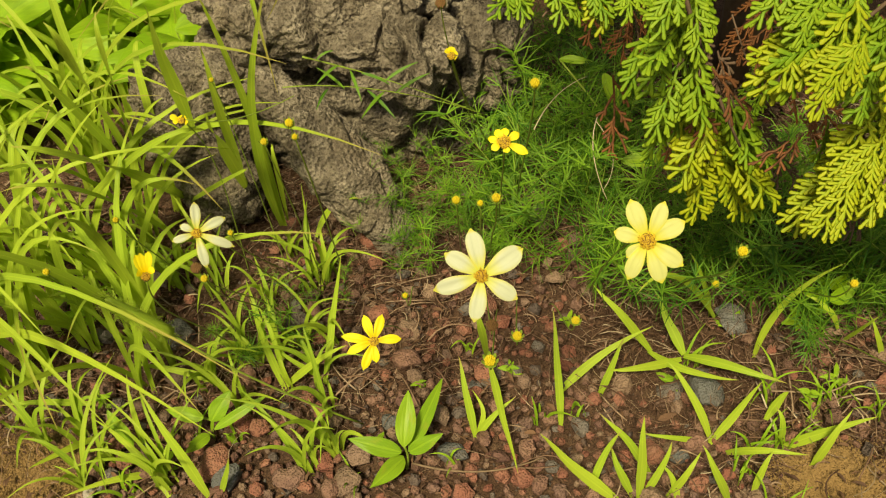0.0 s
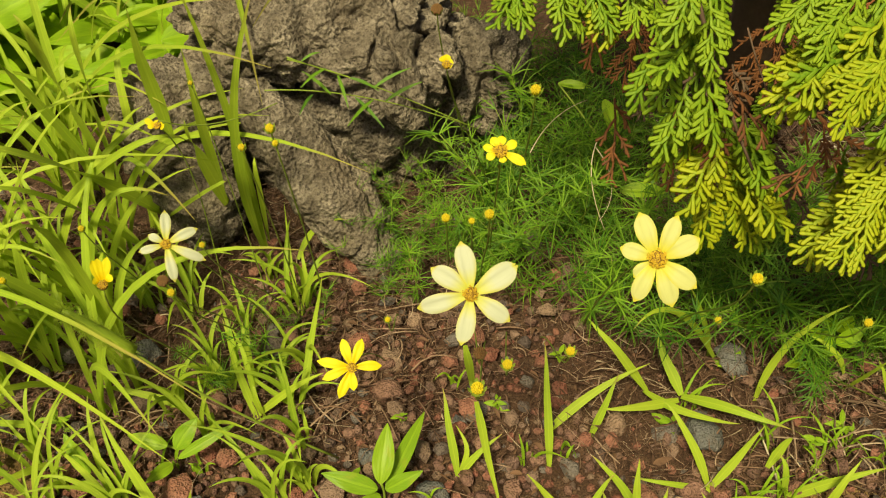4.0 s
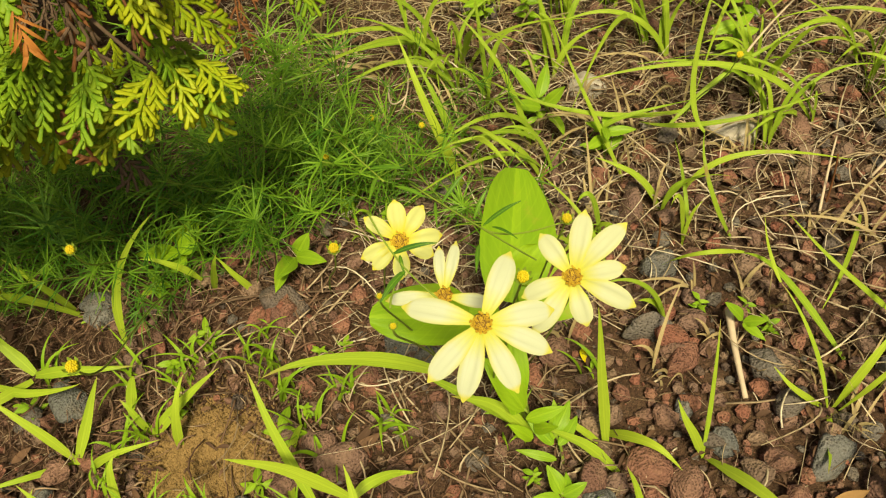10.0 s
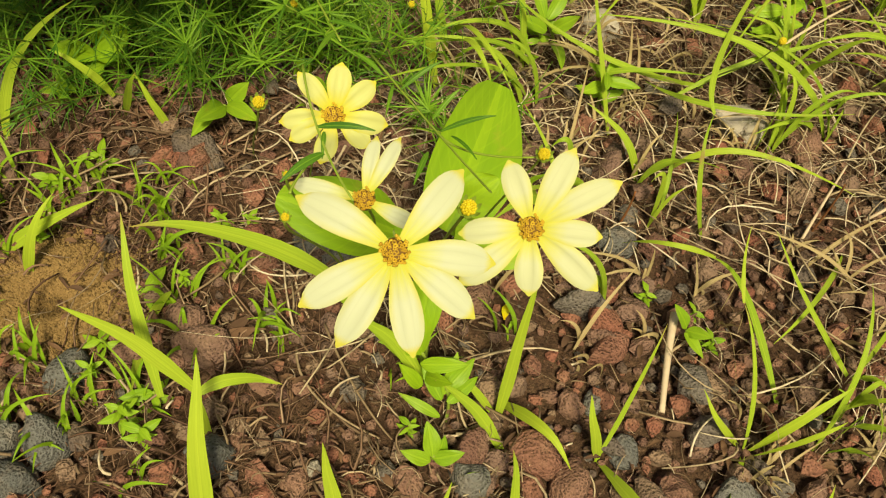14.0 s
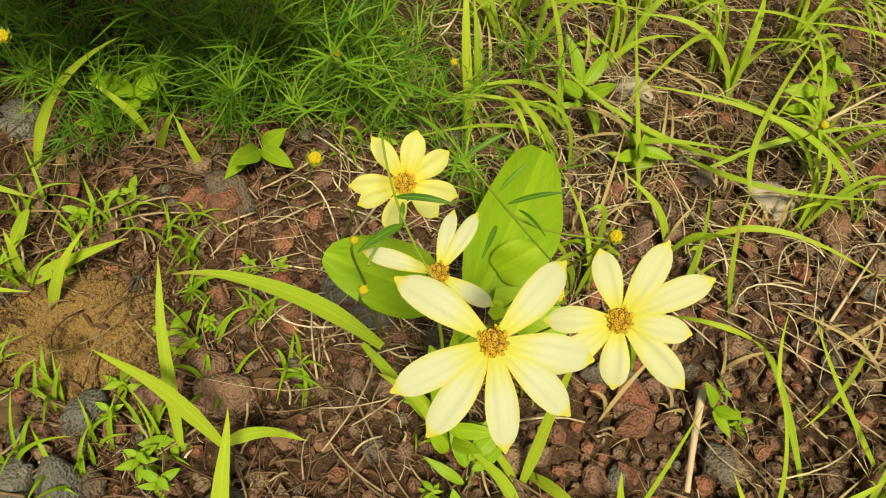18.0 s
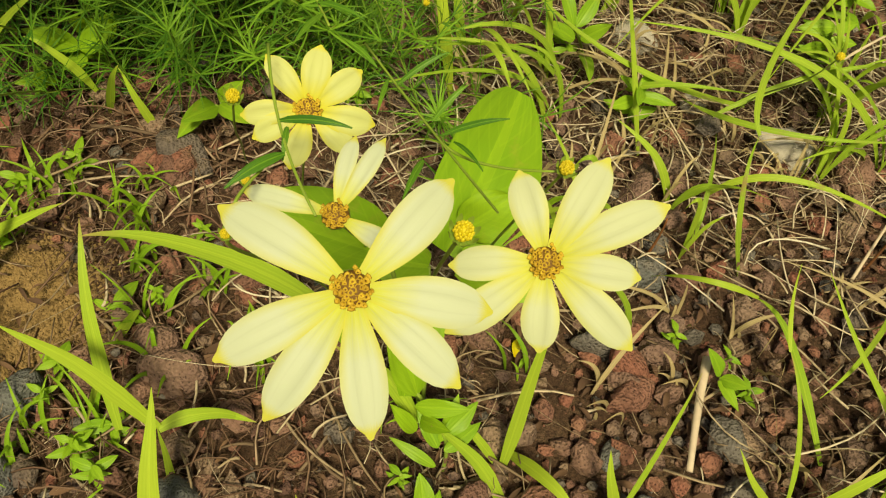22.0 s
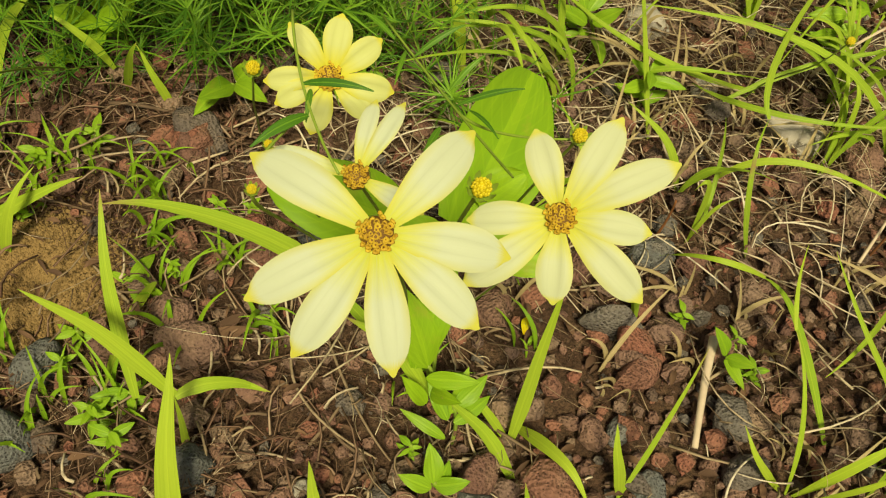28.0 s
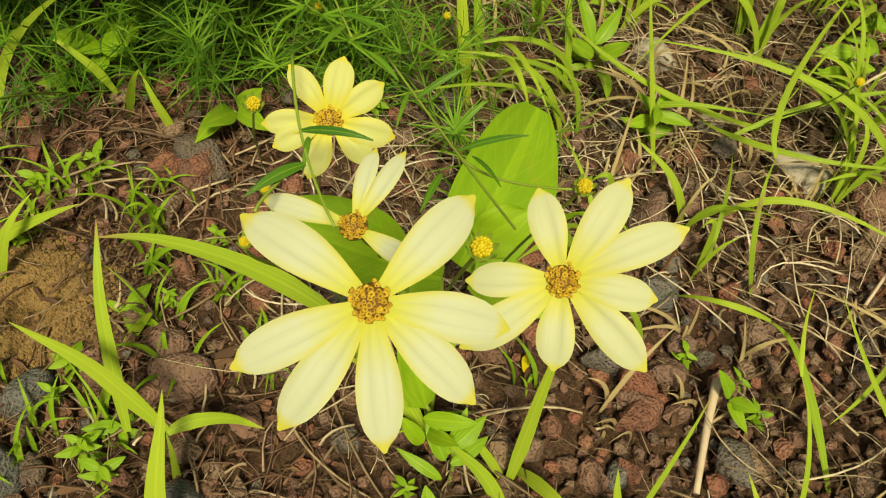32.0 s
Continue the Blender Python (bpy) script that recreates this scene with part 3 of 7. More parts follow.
def stem_between(parent, root, top, n, wide=0.0006, reach=0.06, sway=(0, 0, 0)):
    """A wiry stem from the ground up into the flower's back."""
    root, top = np.array(root, float), np.array(top, float)
    low = top - unit(n) * reach
    mid = (root + low) / 2 + np.array((0, 0, 0.03)) + np.array(sway)
    s = np.linspace(0, 1, 18)[:, None]
    path = (1 - s) ** 3 * root + 3 * s * (1 - s) ** 2 * mid + 3 * s * s * (1 - s) * low + s ** 3 * top
    return part("stem", Soup().add(*tube(path - np.array(parent.location), wide, 6, 0.8)).mesh("stem", STEM), parent)


def coreopsis_flower(place, n, petals, mat, root, label, cup=0.06, droop=0.10, scale=0.80, width=0.318, sway=(0, 0, 0)):
    """petals: (degrees round the face, length, width factor)."""
    fl = thing("coreopsis_flower", root, label, "flower", "coreopsis flowers")
    face = Matrix.Translation(Vector(place) - Vector(root)) @ frame_of(n)
    for k, (deg, length, wf) in enumerate(petals):
        me = petal_mesh(length - 0.0028, width * wf * 0.025, cup, droop, k + int(abs(place[0]) * 1e4), mat, 0.10 if wf > 1.18 else 0.0)
        part("petal", me, fl, "", face @ Matrix.Rotation(radians(deg), 4, "Z") @ Matrix.Translation((0.0028, 0, 0.0004 * (k % 2) - 0.0004)))
    part("disc", DISC_MESH, fl, "brown-orange flower disc", face @ Matrix.Scale(scale, 4))
    part("flower_centre", FLORETS, fl, "", face @ Matrix.Scale(scale, 4))
    part("calyx", CALYX_MESH, fl, "", face @ Matrix.Scale(scale, 4))
    stem_between(fl, root, Vector(place) - 0.004 * Vector(unit(n)), n, sway=sway)
    return fl


def bud_ball(radius, count, mat):
    """Round bud: an egg of tight florets."""
    s = Soup()
    v, f = dome(radius * 0.80, radius * 1.1, 5, 12, -radius * 0.5)
    s.add(v, f)
    for k in range(count):
        rr = math.sqrt((k + 0.5) / count)
        a, t = k * 2.39996, rr * 1.35
        p = np.array([math.sin(t) * math.cos(a), math.sin(t) * math.sin(a), math.cos(t) * 1.25]) * radius * 0.92
        v, f = dome(radius * 0.21, radius * 0.34, 2, 5, -radius * 0.12)
        s.add(np.array(v) + p, f)
    return s.mesh("bud_head", mat)


BUD_HEAD, SEED_HEAD = bud_ball(0.0030, 34, BUD), bud_ball(0.0042, 46, SEED)
SEPALS = Soup()
for k in range(8):
    a = k * math.pi / 4
    d = np.array([math.cos(a), math.sin(a), 0])
    SEPALS.add(*ribbon([d * 0.0006 + (0, 0, -0.0026), d * 0.0030 + (0, 0, -0.0022), d * 0.0042 + (0, 0, 0.0003), d * 0.0046 + (0, 0, 0.0024)], 0.0021, d, 0.2, "leaf"))
SEPALS = SEPALS.mesh("bud_cup", STEM)


def coreopsis_bud(place, root, label="round yellow coreopsis bud on a thin stem", head=None, scale=1.0, n=(0.0, -0.35, 0.94), reach=0.05):
    b = thing("flower_bud", root, label, "flower bud", "coreopsis buds")
    face = Matrix.Translation(Vector(place) - Vector(root)) @ frame_of(n) @ Matrix.Scale(0.88 * scale, 4)
    part("bud_head", head or BUD_HEAD, b, "", face)
    part("bud_cup", SEPALS, b, "", face)
    stem_between(b, root, Vector(place) - 0.003 * Vector(unit(n)), n, 0.0006, reach)
    return b


coreopsis_flower((0.3966, 0.1701, 0.3052), (-0.1751, -0.5003, 0.8480), [(151, 0.0265, 1.05), (-147, 0.0256, 1.00), (-116, 0.0259, 0.98), (-75, 0.0250, 0.98), (-32, 0.0243, 0.98), (-1, 0.0238, 1.05), (52, 0.0254, 1.05)], CREAM, (0.4600, 0.3300, 0.0000), 'large cream coreopsis flower with seven petals and yellow tips', sway=(0.0, -0.03, 0.03))
coreopsis_flower((0.4386, 0.1811, 0.2878), (-0.3542, -0.5387, 0.7645), [(125, 0.0192, 0.95), (76, 0.0242, 1.00), (46, 0.0269, 1.00), (9, 0.0190, 0.90), (-25, 0.0244, 1.00), (-79, 0.0183, 0.98), (-124, 0.0250, 1.00), (-162, 0.0196, 0.90)], PALE_LEMON, (0.4950, 0.3350, 0.0000), 'cream coreopsis flower with eight petals beside a round bud', sway=(0.02, -0.02, 0.03))
coreopsis_flower((0.4065, 0.2674, 0.2511), (-0.1378, -0.7104, 0.6902), [(126, 0.0187, 0.88), (79, 0.0181, 1.05), (36, 0.0186, 0.98), (-14, 0.0189, 1.05), (-40, 0.0164, 0.95), (-104, 0.0172, 0.98), (-155, 0.0173, 0.90), (-176, 0.0186, 0.90)], LEMON, (0.4300, 0.4300, 0.0000), 'small pale lemon coreopsis flower against green foliage', scale=0.9)
coreopsis_flower((0.4053, 0.2238, 0.2584), (-0.2248, -0.4610, 0.8584), [(93, 0.0204, 0.62), (67, 0.0226, 0.66), (-19, 0.0195, 0.72), (177, 0.0239, 0.72)], CREAM, (0.4620, 0.3800, 0.0000), 'cream coreopsis flower with four remaining petals', scale=0.8)
coreopsis_flower((0.0110, 0.3362, 0.3294), (0.0097, -0.7466, 0.6652), [(93, 0.0240, 1.00), (25, 0.0249, 1.20), (-39, 0.0215, 0.95), (-101, 0.0234, 0.92), (-167, 0.0248, 0.95), (139, 0.0214, 1.00)], CREAM, (0.0600, 0.6700, 0.0000), 'large cream coreopsis flower with six spread petals', cup=0.02, droop=0.05, width=0.37)
coreopsis_flower((0.0856, 0.3117, 0.3652), (-0.2012, -0.7508, 0.6292), [(119, 0.0200, 1.00), (67, 0.0191, 0.85), (32, 0.0185, 1.00), (-32, 0.0192, 1.00), (-64, 0.0202, 1.00), (-115, 0.0196, 0.90), (-136, 0.0120, 0.75), (168, 0.0154, 0.85)], LEMON, (0.1200, 0.6300, 0.0000), 'pale lemon coreopsis flower with eight petals', scale=0.9, width=0.335)
coreopsis_flower((-0.0658, 0.4435, 0.1692), (0.1385, -0.6816, 0.7185), [(100, 0.0197, 0.85), (57, 0.0197, 0.85), (-5, 0.0195, 0.85), (-100, 0.0151, 0.80), (-125, 0.0216, 0.85), (-173, 0.0205, 0.80), (155, 0.0230, 0.85)], YELLOW, (-0.0600, 0.6000, 0.0000), 'small bright yellow coreopsis flower low over red stones', scale=0.8)
coreopsis_flower((0.0310, 0.4117, 0.3532), (-0.0303, -0.5993, 0.7999), [(119, 0.0085, 0.55), (81, 0.0080, 0.58), (28, 0.0095, 0.62), (-31, 0.0143, 0.62), (-76, 0.0061, 0.50), (-152, 0.0079, 0.55), (164, 0.0091, 0.55)], YELLOW, (0.0400, 0.7200, 0.0000), 'bright yellow coreopsis flower with short petals over foliage', scale=0.8)
coreopsis_flower((-0.1809, 0.4987, 0.2376), (0.2811, -0.7318, 0.6209), [(73, 0.0221, 0.90), (14, 0.0225, 0.90), (-40, 0.0275, 0.85), (-94, 0.0255, 0.90), (180, 0.0177, 0.70), (131, 0.0126, 0.70)], CREAM, (-0.1700, 0.6600, 0.0000), 'cream coreopsis flower with six petals near the boulder', scale=0.8)
coreopsis_flower((-0.1766, 0.3916, 0.3003), (0.2671, -0.3137, 0.9112), [(88, 0.0105, 0.60), (70, 0.0105, 0.60), (43, 0.0110, 0.60), (12, 0.0057, 0.60), (119, 0.0051, 0.60)], YELLOW, (-0.2200, 0.6000, 0.0000), 'half-open yellow coreopsis flower with upright petals', cup=0.9, droop=0.0, scale=0.6)
coreopsis_flower((-0.1992, 0.5981, 0.2658), (-0.1157, -0.5855, 0.8024), [(163, 0.0089, 0.60), (-163, 0.0064, 0.50), (39, 0.0043, 0.60), (-15, 0.0068, 0.60), (122, 0.0042, 0.60)], YELLOW, (-0.2200, 0.7000, 0.0000), 'half-open yellow coreopsis flower beside the boulder', cup=0.6, droop=0.0, scale=0.6)
coreopsis_flower((0.0083, 0.5482, 0.3267), (-0.0054, -0.5827, 0.8127), [(120, 0.0059, 0.60), (81, 0.0060, 0.60), (38, 0.0046, 0.60), (-31, 0.0038, 0.50)], YELLOW, (0.0600, 0.7800, 0.0000), 'half-open yellow coreopsis flower over the boulder', cup=0.6, droop=0.0, scale=0.6)
coreopsis_bud((0.1490, 0.3574, 0.3067), (0.2000, 0.6200, 0.0000))
coreopsis_bud((-0.1016, 0.5131, 0.3108), (-0.1200, 0.6800, 0.0000))
coreopsis_bud((-0.0991, 0.5083, 0.3030), (-0.1200, 0.6800, 0.0000), scale=0.7)
coreopsis_bud((-0.1190, 0.5045, 0.3042), (-0.1400, 0.6700, 0.0000), scale=0.8)
coreopsis_bud((0.0521, 0.4459, 0.3655), (0.0600, 0.7500, 0.0000))
coreopsis_bud((0.2663, 0.2738, 0.2656), (0.3000, 0.5600, 0.0000), scale=0.95)
coreopsis_bud((0.0109, 0.2987, 0.3088), (0.0300, 0.6200, 0.0000), scale=1.05)
coreopsis_bud((0.0291, 0.3623, 0.2521), (0.0500, 0.6300, 0.0000))
coreopsis_bud((0.0701, 0.4083, 0.2091), (0.0800, 0.6200, 0.0000))
coreopsis_bud((0.0162, 0.4006, 0.2205), (0.0200, 0.6400, 0.0000), head=SEED_HEAD, label='withered dark brown coreopsis seed head')
coreopsis_bud((0.0016, 0.4903, 0.2504), (0.0000, 0.7000, 0.0000))
coreopsis_bud((0.0260, 0.4344, 0.2956), (0.0300, 0.7000, 0.0000))
coreopsis_bud((0.0169, 0.4605, 0.2707), (0.0200, 0.7000, 0.0000), scale=0.7)
coreopsis_bud((0.2662, 0.4422, 0.1808), (0.3000, 0.6000, 0.0000))
coreopsis_bud((-0.0421, 0.4784, 0.1758), (-0.0500, 0.6600, 0.0000), scale=0.7)
coreopsis_bud((-0.1761, 0.4639, 0.2360), (-0.1800, 0.6400, 0.0000), head=SEED_HEAD, label='withered dark brown coreopsis seed head')
coreopsis_bud((-0.1717, 0.4595, 0.2302), (-0.1800, 0.6300, 0.0000), scale=0.9)
coreopsis_bud((-0.1556, 0.4922, 0.2400), (-0.1400, 0.6600, 0.0000), scale=0.7)
coreopsis_bud((-0.2574, 0.5514, 0.2139), (-0.2700, 0.6800, 0.0000), scale=0.8)
coreopsis_bud((-0.3012, 0.5068, 0.2083), (-0.3200, 0.6300, 0.0000), scale=0.85)
coreopsis_bud((-0.1683, 0.5990, 0.2975), (-0.1800, 0.7000, 0.0000), scale=0.6)
coreopsis_bud((0.0046, 0.5872, 0.3445), (0.0400, 0.8000, 0.0000), head=SEED_HEAD, label='withered dark brown coreopsis seed head')
coreopsis_bud((0.4706, 0.2338, 0.2523), (0.5000, 0.3500, 0.0000), scale=0.8, reach=0.03)
coreopsis_bud((0.4249, 0.1926, 0.2861), (0.4800, 0.3400, 0.0000), scale=0.85, reach=0.03)
coreopsis_bud((0.3910, 0.3351, 0.1950), (0.4050, 0.4800, 0.0000), scale=1.0)
coreopsis_bud((0.3787, 0.2119, 0.2717), (0.4450, 0.3600, 0.0000), scale=0.45, reach=0.02)
coreopsis_bud((0.3869, 0.2524, 0.2423), (0.4450, 0.3600, 0.0000), scale=0.45, reach=0.02)
coreopsis_bud((0.7209, 0.3930, 0.1245), (0.7400, 0.4700, 0.0000), scale=0.9)
coreopsis_bud((0.4977, 0.5620, 0.0743), (0.4600, 0.6600, 0.0000), scale=1.0)
coreopsis_bud((0.4469, 0.5339, 0.0820), (0.4300, 0.6200, 0.0000), scale=0.9)
coreopsis_bud((0.2011, 0.5209, 0.1104), (0.2000, 0.6000, 0.0000), scale=0.95)
coreopsis_bud((0.5220, 0.5158, 0.0849), (0.4800, 0.6200, 0.0000), scale=0.8)


def leafy_stem(path, leaves, label, wide=0.00045):
    """A wiry stem with a few linear leaves; path: start, middle, end."""
    at = np.array(path[0])
    t = thing("flower_stalk", path[0], label, "flower stalk", "coreopsis stalks")
    part("stem", Soup().add(*tube(bend(*path, 12) - at, wide, 6, 0.8)).mesh("stem", STEM), t)
    for p, q, w in leaves:
        p, q = np.array(p) - at, np.array(q) - at
        part("leaf", Soup().add(*ribbon(bend(p, (p + q) / 2 + (0, 0, 0.0015), q, 8), w, VIEW, 0.3, "leaf")).mesh("leaf", THREAD), t)
    return t


leafy_stem(((0.3967, 0.2692, 0.2740), (0.3953, 0.2405, 0.2722), (0.3983, 0.2118, 0.2738)), [((0.3951, 0.2435, 0.2723), (0.4114, 0.2357, 0.2750), 0.0020), ((0.3950, 0.2330, 0.2718), (0.3801, 0.2259, 0.2705), 0.0026), ((0.3969, 0.2408, 0.2727), (0.3944, 0.2332, 0.2692), 0.0014)], 'thin green coreopsis stalk with narrow leaves')
leafy_stem(((0.4352, 0.3207, 0.2267), (0.4451, 0.2681, 0.2343), (0.4478, 0.2229, 0.2514)), [((0.4447, 0.2714, 0.2374), (0.4558, 0.2757, 0.2463), 0.0018), ((0.4454, 0.2643, 0.2381), (0.4632, 0.2587, 0.2477), 0.0018), ((0.4400, 0.2953, 0.2306), (0.4567, 0.2978, 0.2399), 0.0018), ((0.4359, 0.2510, 0.2434), (0.4268, 0.2382, 0.2431), 0.0020), ((0.4362, 0.3076, 0.2276), (0.4276, 0.3235, 0.2277), 0.0018), ((0.4374, 0.2971, 0.2317), (0.4306, 0.2835, 0.2302), 0.0014)], 'thin green coreopsis stalk with narrow leaves')
leafy_stem(((0.4451, 0.2681, 0.2343), (0.4531, 0.2527, 0.2376), (0.4692, 0.2345, 0.2506)), [((0.4472, 0.2589, 0.2408), (0.4514, 0.2441, 0.2433), 0.0012)], 'thin green coreopsis stalk with narrow leaves')
leafy_stem(((0.3818, 0.2199, 0.2720), (0.3853, 0.2259, 0.2709), (0.3931, 0.2363, 0.2677)), [], 'thin green coreopsis stalk with narrow leaves')
leafy_stem(((0.4241, 0.3266, 0.2305), (0.4226, 0.3502, 0.2272), (0.4204, 0.3741, 0.2251)), [((0.4226, 0.3293, 0.2334), (0.4093, 0.3098, 0.2385), 0.0018), ((0.4226, 0.3397, 0.2302), (0.4359, 0.3255, 0.2327), 0.0018)], 'thin green coreopsis stalk with narrow leaves')
leafy_stem(((-0.0895, 0.5460, 0.3390), (-0.0379, 0.5408, 0.3194), (0.0288, 0.5573, 0.2700)), [((-0.0653, 0.5364, 0.3363), (-0.0799, 0.5205, 0.3332), 0.0020), ((-0.0505, 0.5256, 0.3349), (-0.0333, 0.5220, 0.3265), 0.0020), ((-0.0585, 0.5348, 0.3322), (-0.0526, 0.5159, 0.3199), 0.0020), ((-0.0367, 0.5229, 0.3285), (-0.0136, 0.5293, 0.3365), 0.0020)], 'thin green coreopsis stalk with narrow leaves')
leafy_stem(((-0.1047, 0.5346, 0.3250), (-0.0469, 0.5456, 0.3094), (0.0192, 0.5604, 0.2740)), [((-0.0757, 0.5362, 0.3191), (-0.0819, 0.5116, 0.3199), 0.0020), ((-0.0646, 0.5369, 0.3177), (-0.0813, 0.5432, 0.3319), 0.0020), ((-0.0388, 0.5362, 0.3123), (-0.0539, 0.5098, 0.3110), 0.0022), ((-0.0314, 0.5358, 0.3107), (-0.0075, 0.5422, 0.3192), 0.0022), ((-0.0499, 0.5367, 0.3146), (-0.0327, 0.5182, 0.3025), 0.0022)], 'thin green coreopsis stalk with narrow leaves')
leafy_stem(((-0.0864, 0.5292, 0.3495), (-0.0654, 0.5359, 0.3354), (-0.0486, 0.5427, 0.3239)), [((-0.0779, 0.5288, 0.3463), (-0.0665, 0.5323, 0.3494), 0.0015)], 'thin green coreopsis stalk with narrow leaves')
leafy_stem(((-0.1697, 0.5228, 0.3156), (-0.1449, 0.5526, 0.2927), (-0.1081, 0.5822, 0.2874)), [], 'thin green coreopsis stalk with narrow leaves')

# ---- grass ----


def grass_tuft(blades, label, mat=GRASS, name="grass_tuft", category="grass", facing=VIEW):
    """blades: (foot, middle, tip, width), each a part."""
    at = Vector(blades[0][0])
    t = thing(name, at, label, category, "grass tufts")
    for k, (a, c, b, w) in enumerate(blades):
        path = bend(a, c, b, 13) - np.array(at) + 0.08 * w * np.outer(np.sin(np.linspace(0, 9, 13) + 5 * k) * np.linspace(0, 1, 13), (1, 0.3, 0.5))
        part("blade", Soup().add(*ribbon(path, w, facing, 0.28, "grass", 0.5 * math.sin(3.7 * k + a[0] * 40))).mesh("blade", mat), t)
    return t


grass_tuft([((-0.1865, 0.7529, 0.0200), (-0.1676, 0.6800, 0.2039), (-0.1245, 0.6600, 0.3388), 0.0098),
    ((-0.1834, 0.7524, 0.0200), (-0.1701, 0.6800, 0.2305), (-0.1763, 0.6500, 0.3431), 0.0082)], 'tall arching grass blades in front of the boulder')
grass_tuft([((-0.2191, 0.7834, 0.0500), (-0.1953, 0.6900, 0.1974), (-0.1907, 0.6700, 0.2879), 0.0109),
    ((-0.2191, 0.7834, 0.0500), (-0.1940, 0.6600, 0.1935), (-0.1879, 0.6200, 0.2550), 0.0142)], 'tall arching grass blades in front of the boulder')
grass_tuft([((-0.3557, 0.8556, 0.0300), (-0.2850, 0.6600, 0.2634), (-0.2808, 0.6200, 0.3464), 0.0153),
    ((-0.2955, 0.8054, 0.0300), (-0.2728, 0.6000, 0.2327), (-0.3080, 0.5500, 0.2900), 0.0142),
    ((-0.3544, 0.8659, 0.0300), (-0.2654, 0.6600, 0.2663), (-0.2491, 0.6400, 0.3408), 0.0098)], 'tall arching grass blades in front of the boulder')
grass_tuft([((-0.2346, 0.7200, 0.1780), (-0.2320, 0.7000, 0.2590), (-0.2193, 0.6600, 0.3313), 0.0131),
    ((-0.4336, 0.7630, 0.0200), (-0.2528, 0.6200, 0.2234), (-0.1946, 0.6400, 0.2235), 0.0076),
    ((-0.2987, 0.8081, 0.0200), (-0.1942, 0.6400, 0.1733), (-0.1664, 0.6200, 0.1988), 0.0087)], 'tall arching grass blades in front of the boulder')
grass_tuft([((-0.3593, 0.8411, 0.0500), (-0.2922, 0.6300, 0.2734), (-0.2884, 0.5800, 0.3345), 0.0098),
    ((-0.3928, 0.7218, 0.0200), (-0.3285, 0.6200, 0.1699), (-0.2986, 0.5800, 0.2569), 0.0087),
    ((-0.4416, 0.7036, 0.0200), (-0.3199, 0.6000, 0.2160), (-0.2533, 0.6000, 0.2886), 0.0066),
    ((-0.3050, 0.7507, 0.0300), (-0.2957, 0.6000, 0.2070), (-0.3363, 0.5600, 0.2452), 0.0076)], 'tall arching grass blades in front of the boulder')
grass_tuft([((-0.1489, 0.7292, 0.0200), (-0.1263, 0.7407, 0.0500), (-0.0919, 0.7111, 0.0800), 0.0066),
    ((-0.1810, 0.7612, 0.0200), (-0.1609, 0.6900, 0.1422), (-0.1598, 0.6900, 0.1712), 0.0066)], 'tall arching grass blades in front of the boulder')
grass_tuft([((-0.1355, 0.5486, 0.0000), (-0.1204, 0.5849, 0.0500), (-0.1062, 0.6122, 0.1000), 0.0070),
    ((-0.1331, 0.5535, 0.0000), (-0.1584, 0.5532, 0.0300), (-0.1806, 0.5655, 0.0500), 0.0047)], 'broad bright green grass blades rising from red gravel')
grass_tuft([((-0.1718, 0.5465, 0.0000), (-0.1831, 0.5678, 0.0400), (-0.1912, 0.5886, 0.0800), 0.0070),
    ((-0.1744, 0.5468, 0.0000), (-0.1367, 0.5463, 0.0350), (-0.1080, 0.5481, 0.0500), 0.0070),
    ((-0.1692, 0.5461, 0.0000), (-0.1730, 0.5623, 0.0600), (-0.1860, 0.5890, 0.0700), 0.0047),
    ((-0.1639, 0.5455, 0.0000), (-0.1682, 0.5479, 0.0300), (-0.1732, 0.5733, 0.0400), 0.0039)], 'broad bright green grass blades rising from red gravel')
grass_tuft([((-0.2273, 0.5519, 0.0100), (-0.2667, 0.5570, 0.0300), (-0.3096, 0.5607, 0.0400), 0.0070),
    ((-0.2276, 0.4407, 0.0000), (-0.2444, 0.4584, 0.0500), (-0.2682, 0.4875, 0.0900), 0.0094),
    ((-0.2887, 0.4922, 0.0000), (-0.2913, 0.5052, 0.0400), (-0.2962, 0.5329, 0.0600), 0.0062),
    ((-0.3457, 0.5436, 0.0100), (-0.3796, 0.5343, 0.0300), (-0.4139, 0.5271, 0.0400), 0.0062)], 'broad bright green grass blades rising from red gravel')
grass_tuft([((-0.2615, 0.4444, 0.0000), (-0.2858, 0.4713, 0.0300), (-0.3171, 0.4876, 0.0600), 0.0078),
    ((-0.3350, 0.5154, 0.0000), (-0.3556, 0.4861, 0.0200), (-0.3749, 0.4647, 0.0300), 0.0062),
    ((-0.2753, 0.4678, 0.0000), (-0.3042, 0.4525, 0.0200), (-0.3383, 0.4340, 0.0300), 0.0062),
    ((-0.2180, 0.4397, 0.0000), (-0.2057, 0.4406, 0.0300), (-0.1986, 0.4425, 0.0500), 0.0055)], 'broad bright green grass blades rising from red gravel')
grass_tuft([((0.0160, 0.5248, 0.0300), (0.0210, 0.4757, 0.0300), (0.0280, 0.4225, 0.0200), 0.0070),
    ((0.0090, 0.4843, 0.1400), (0.0123, 0.4904, 0.1000), (0.0160, 0.5248, 0.0300), 0.0062)], 'broad bright green grass blades rising from red gravel')
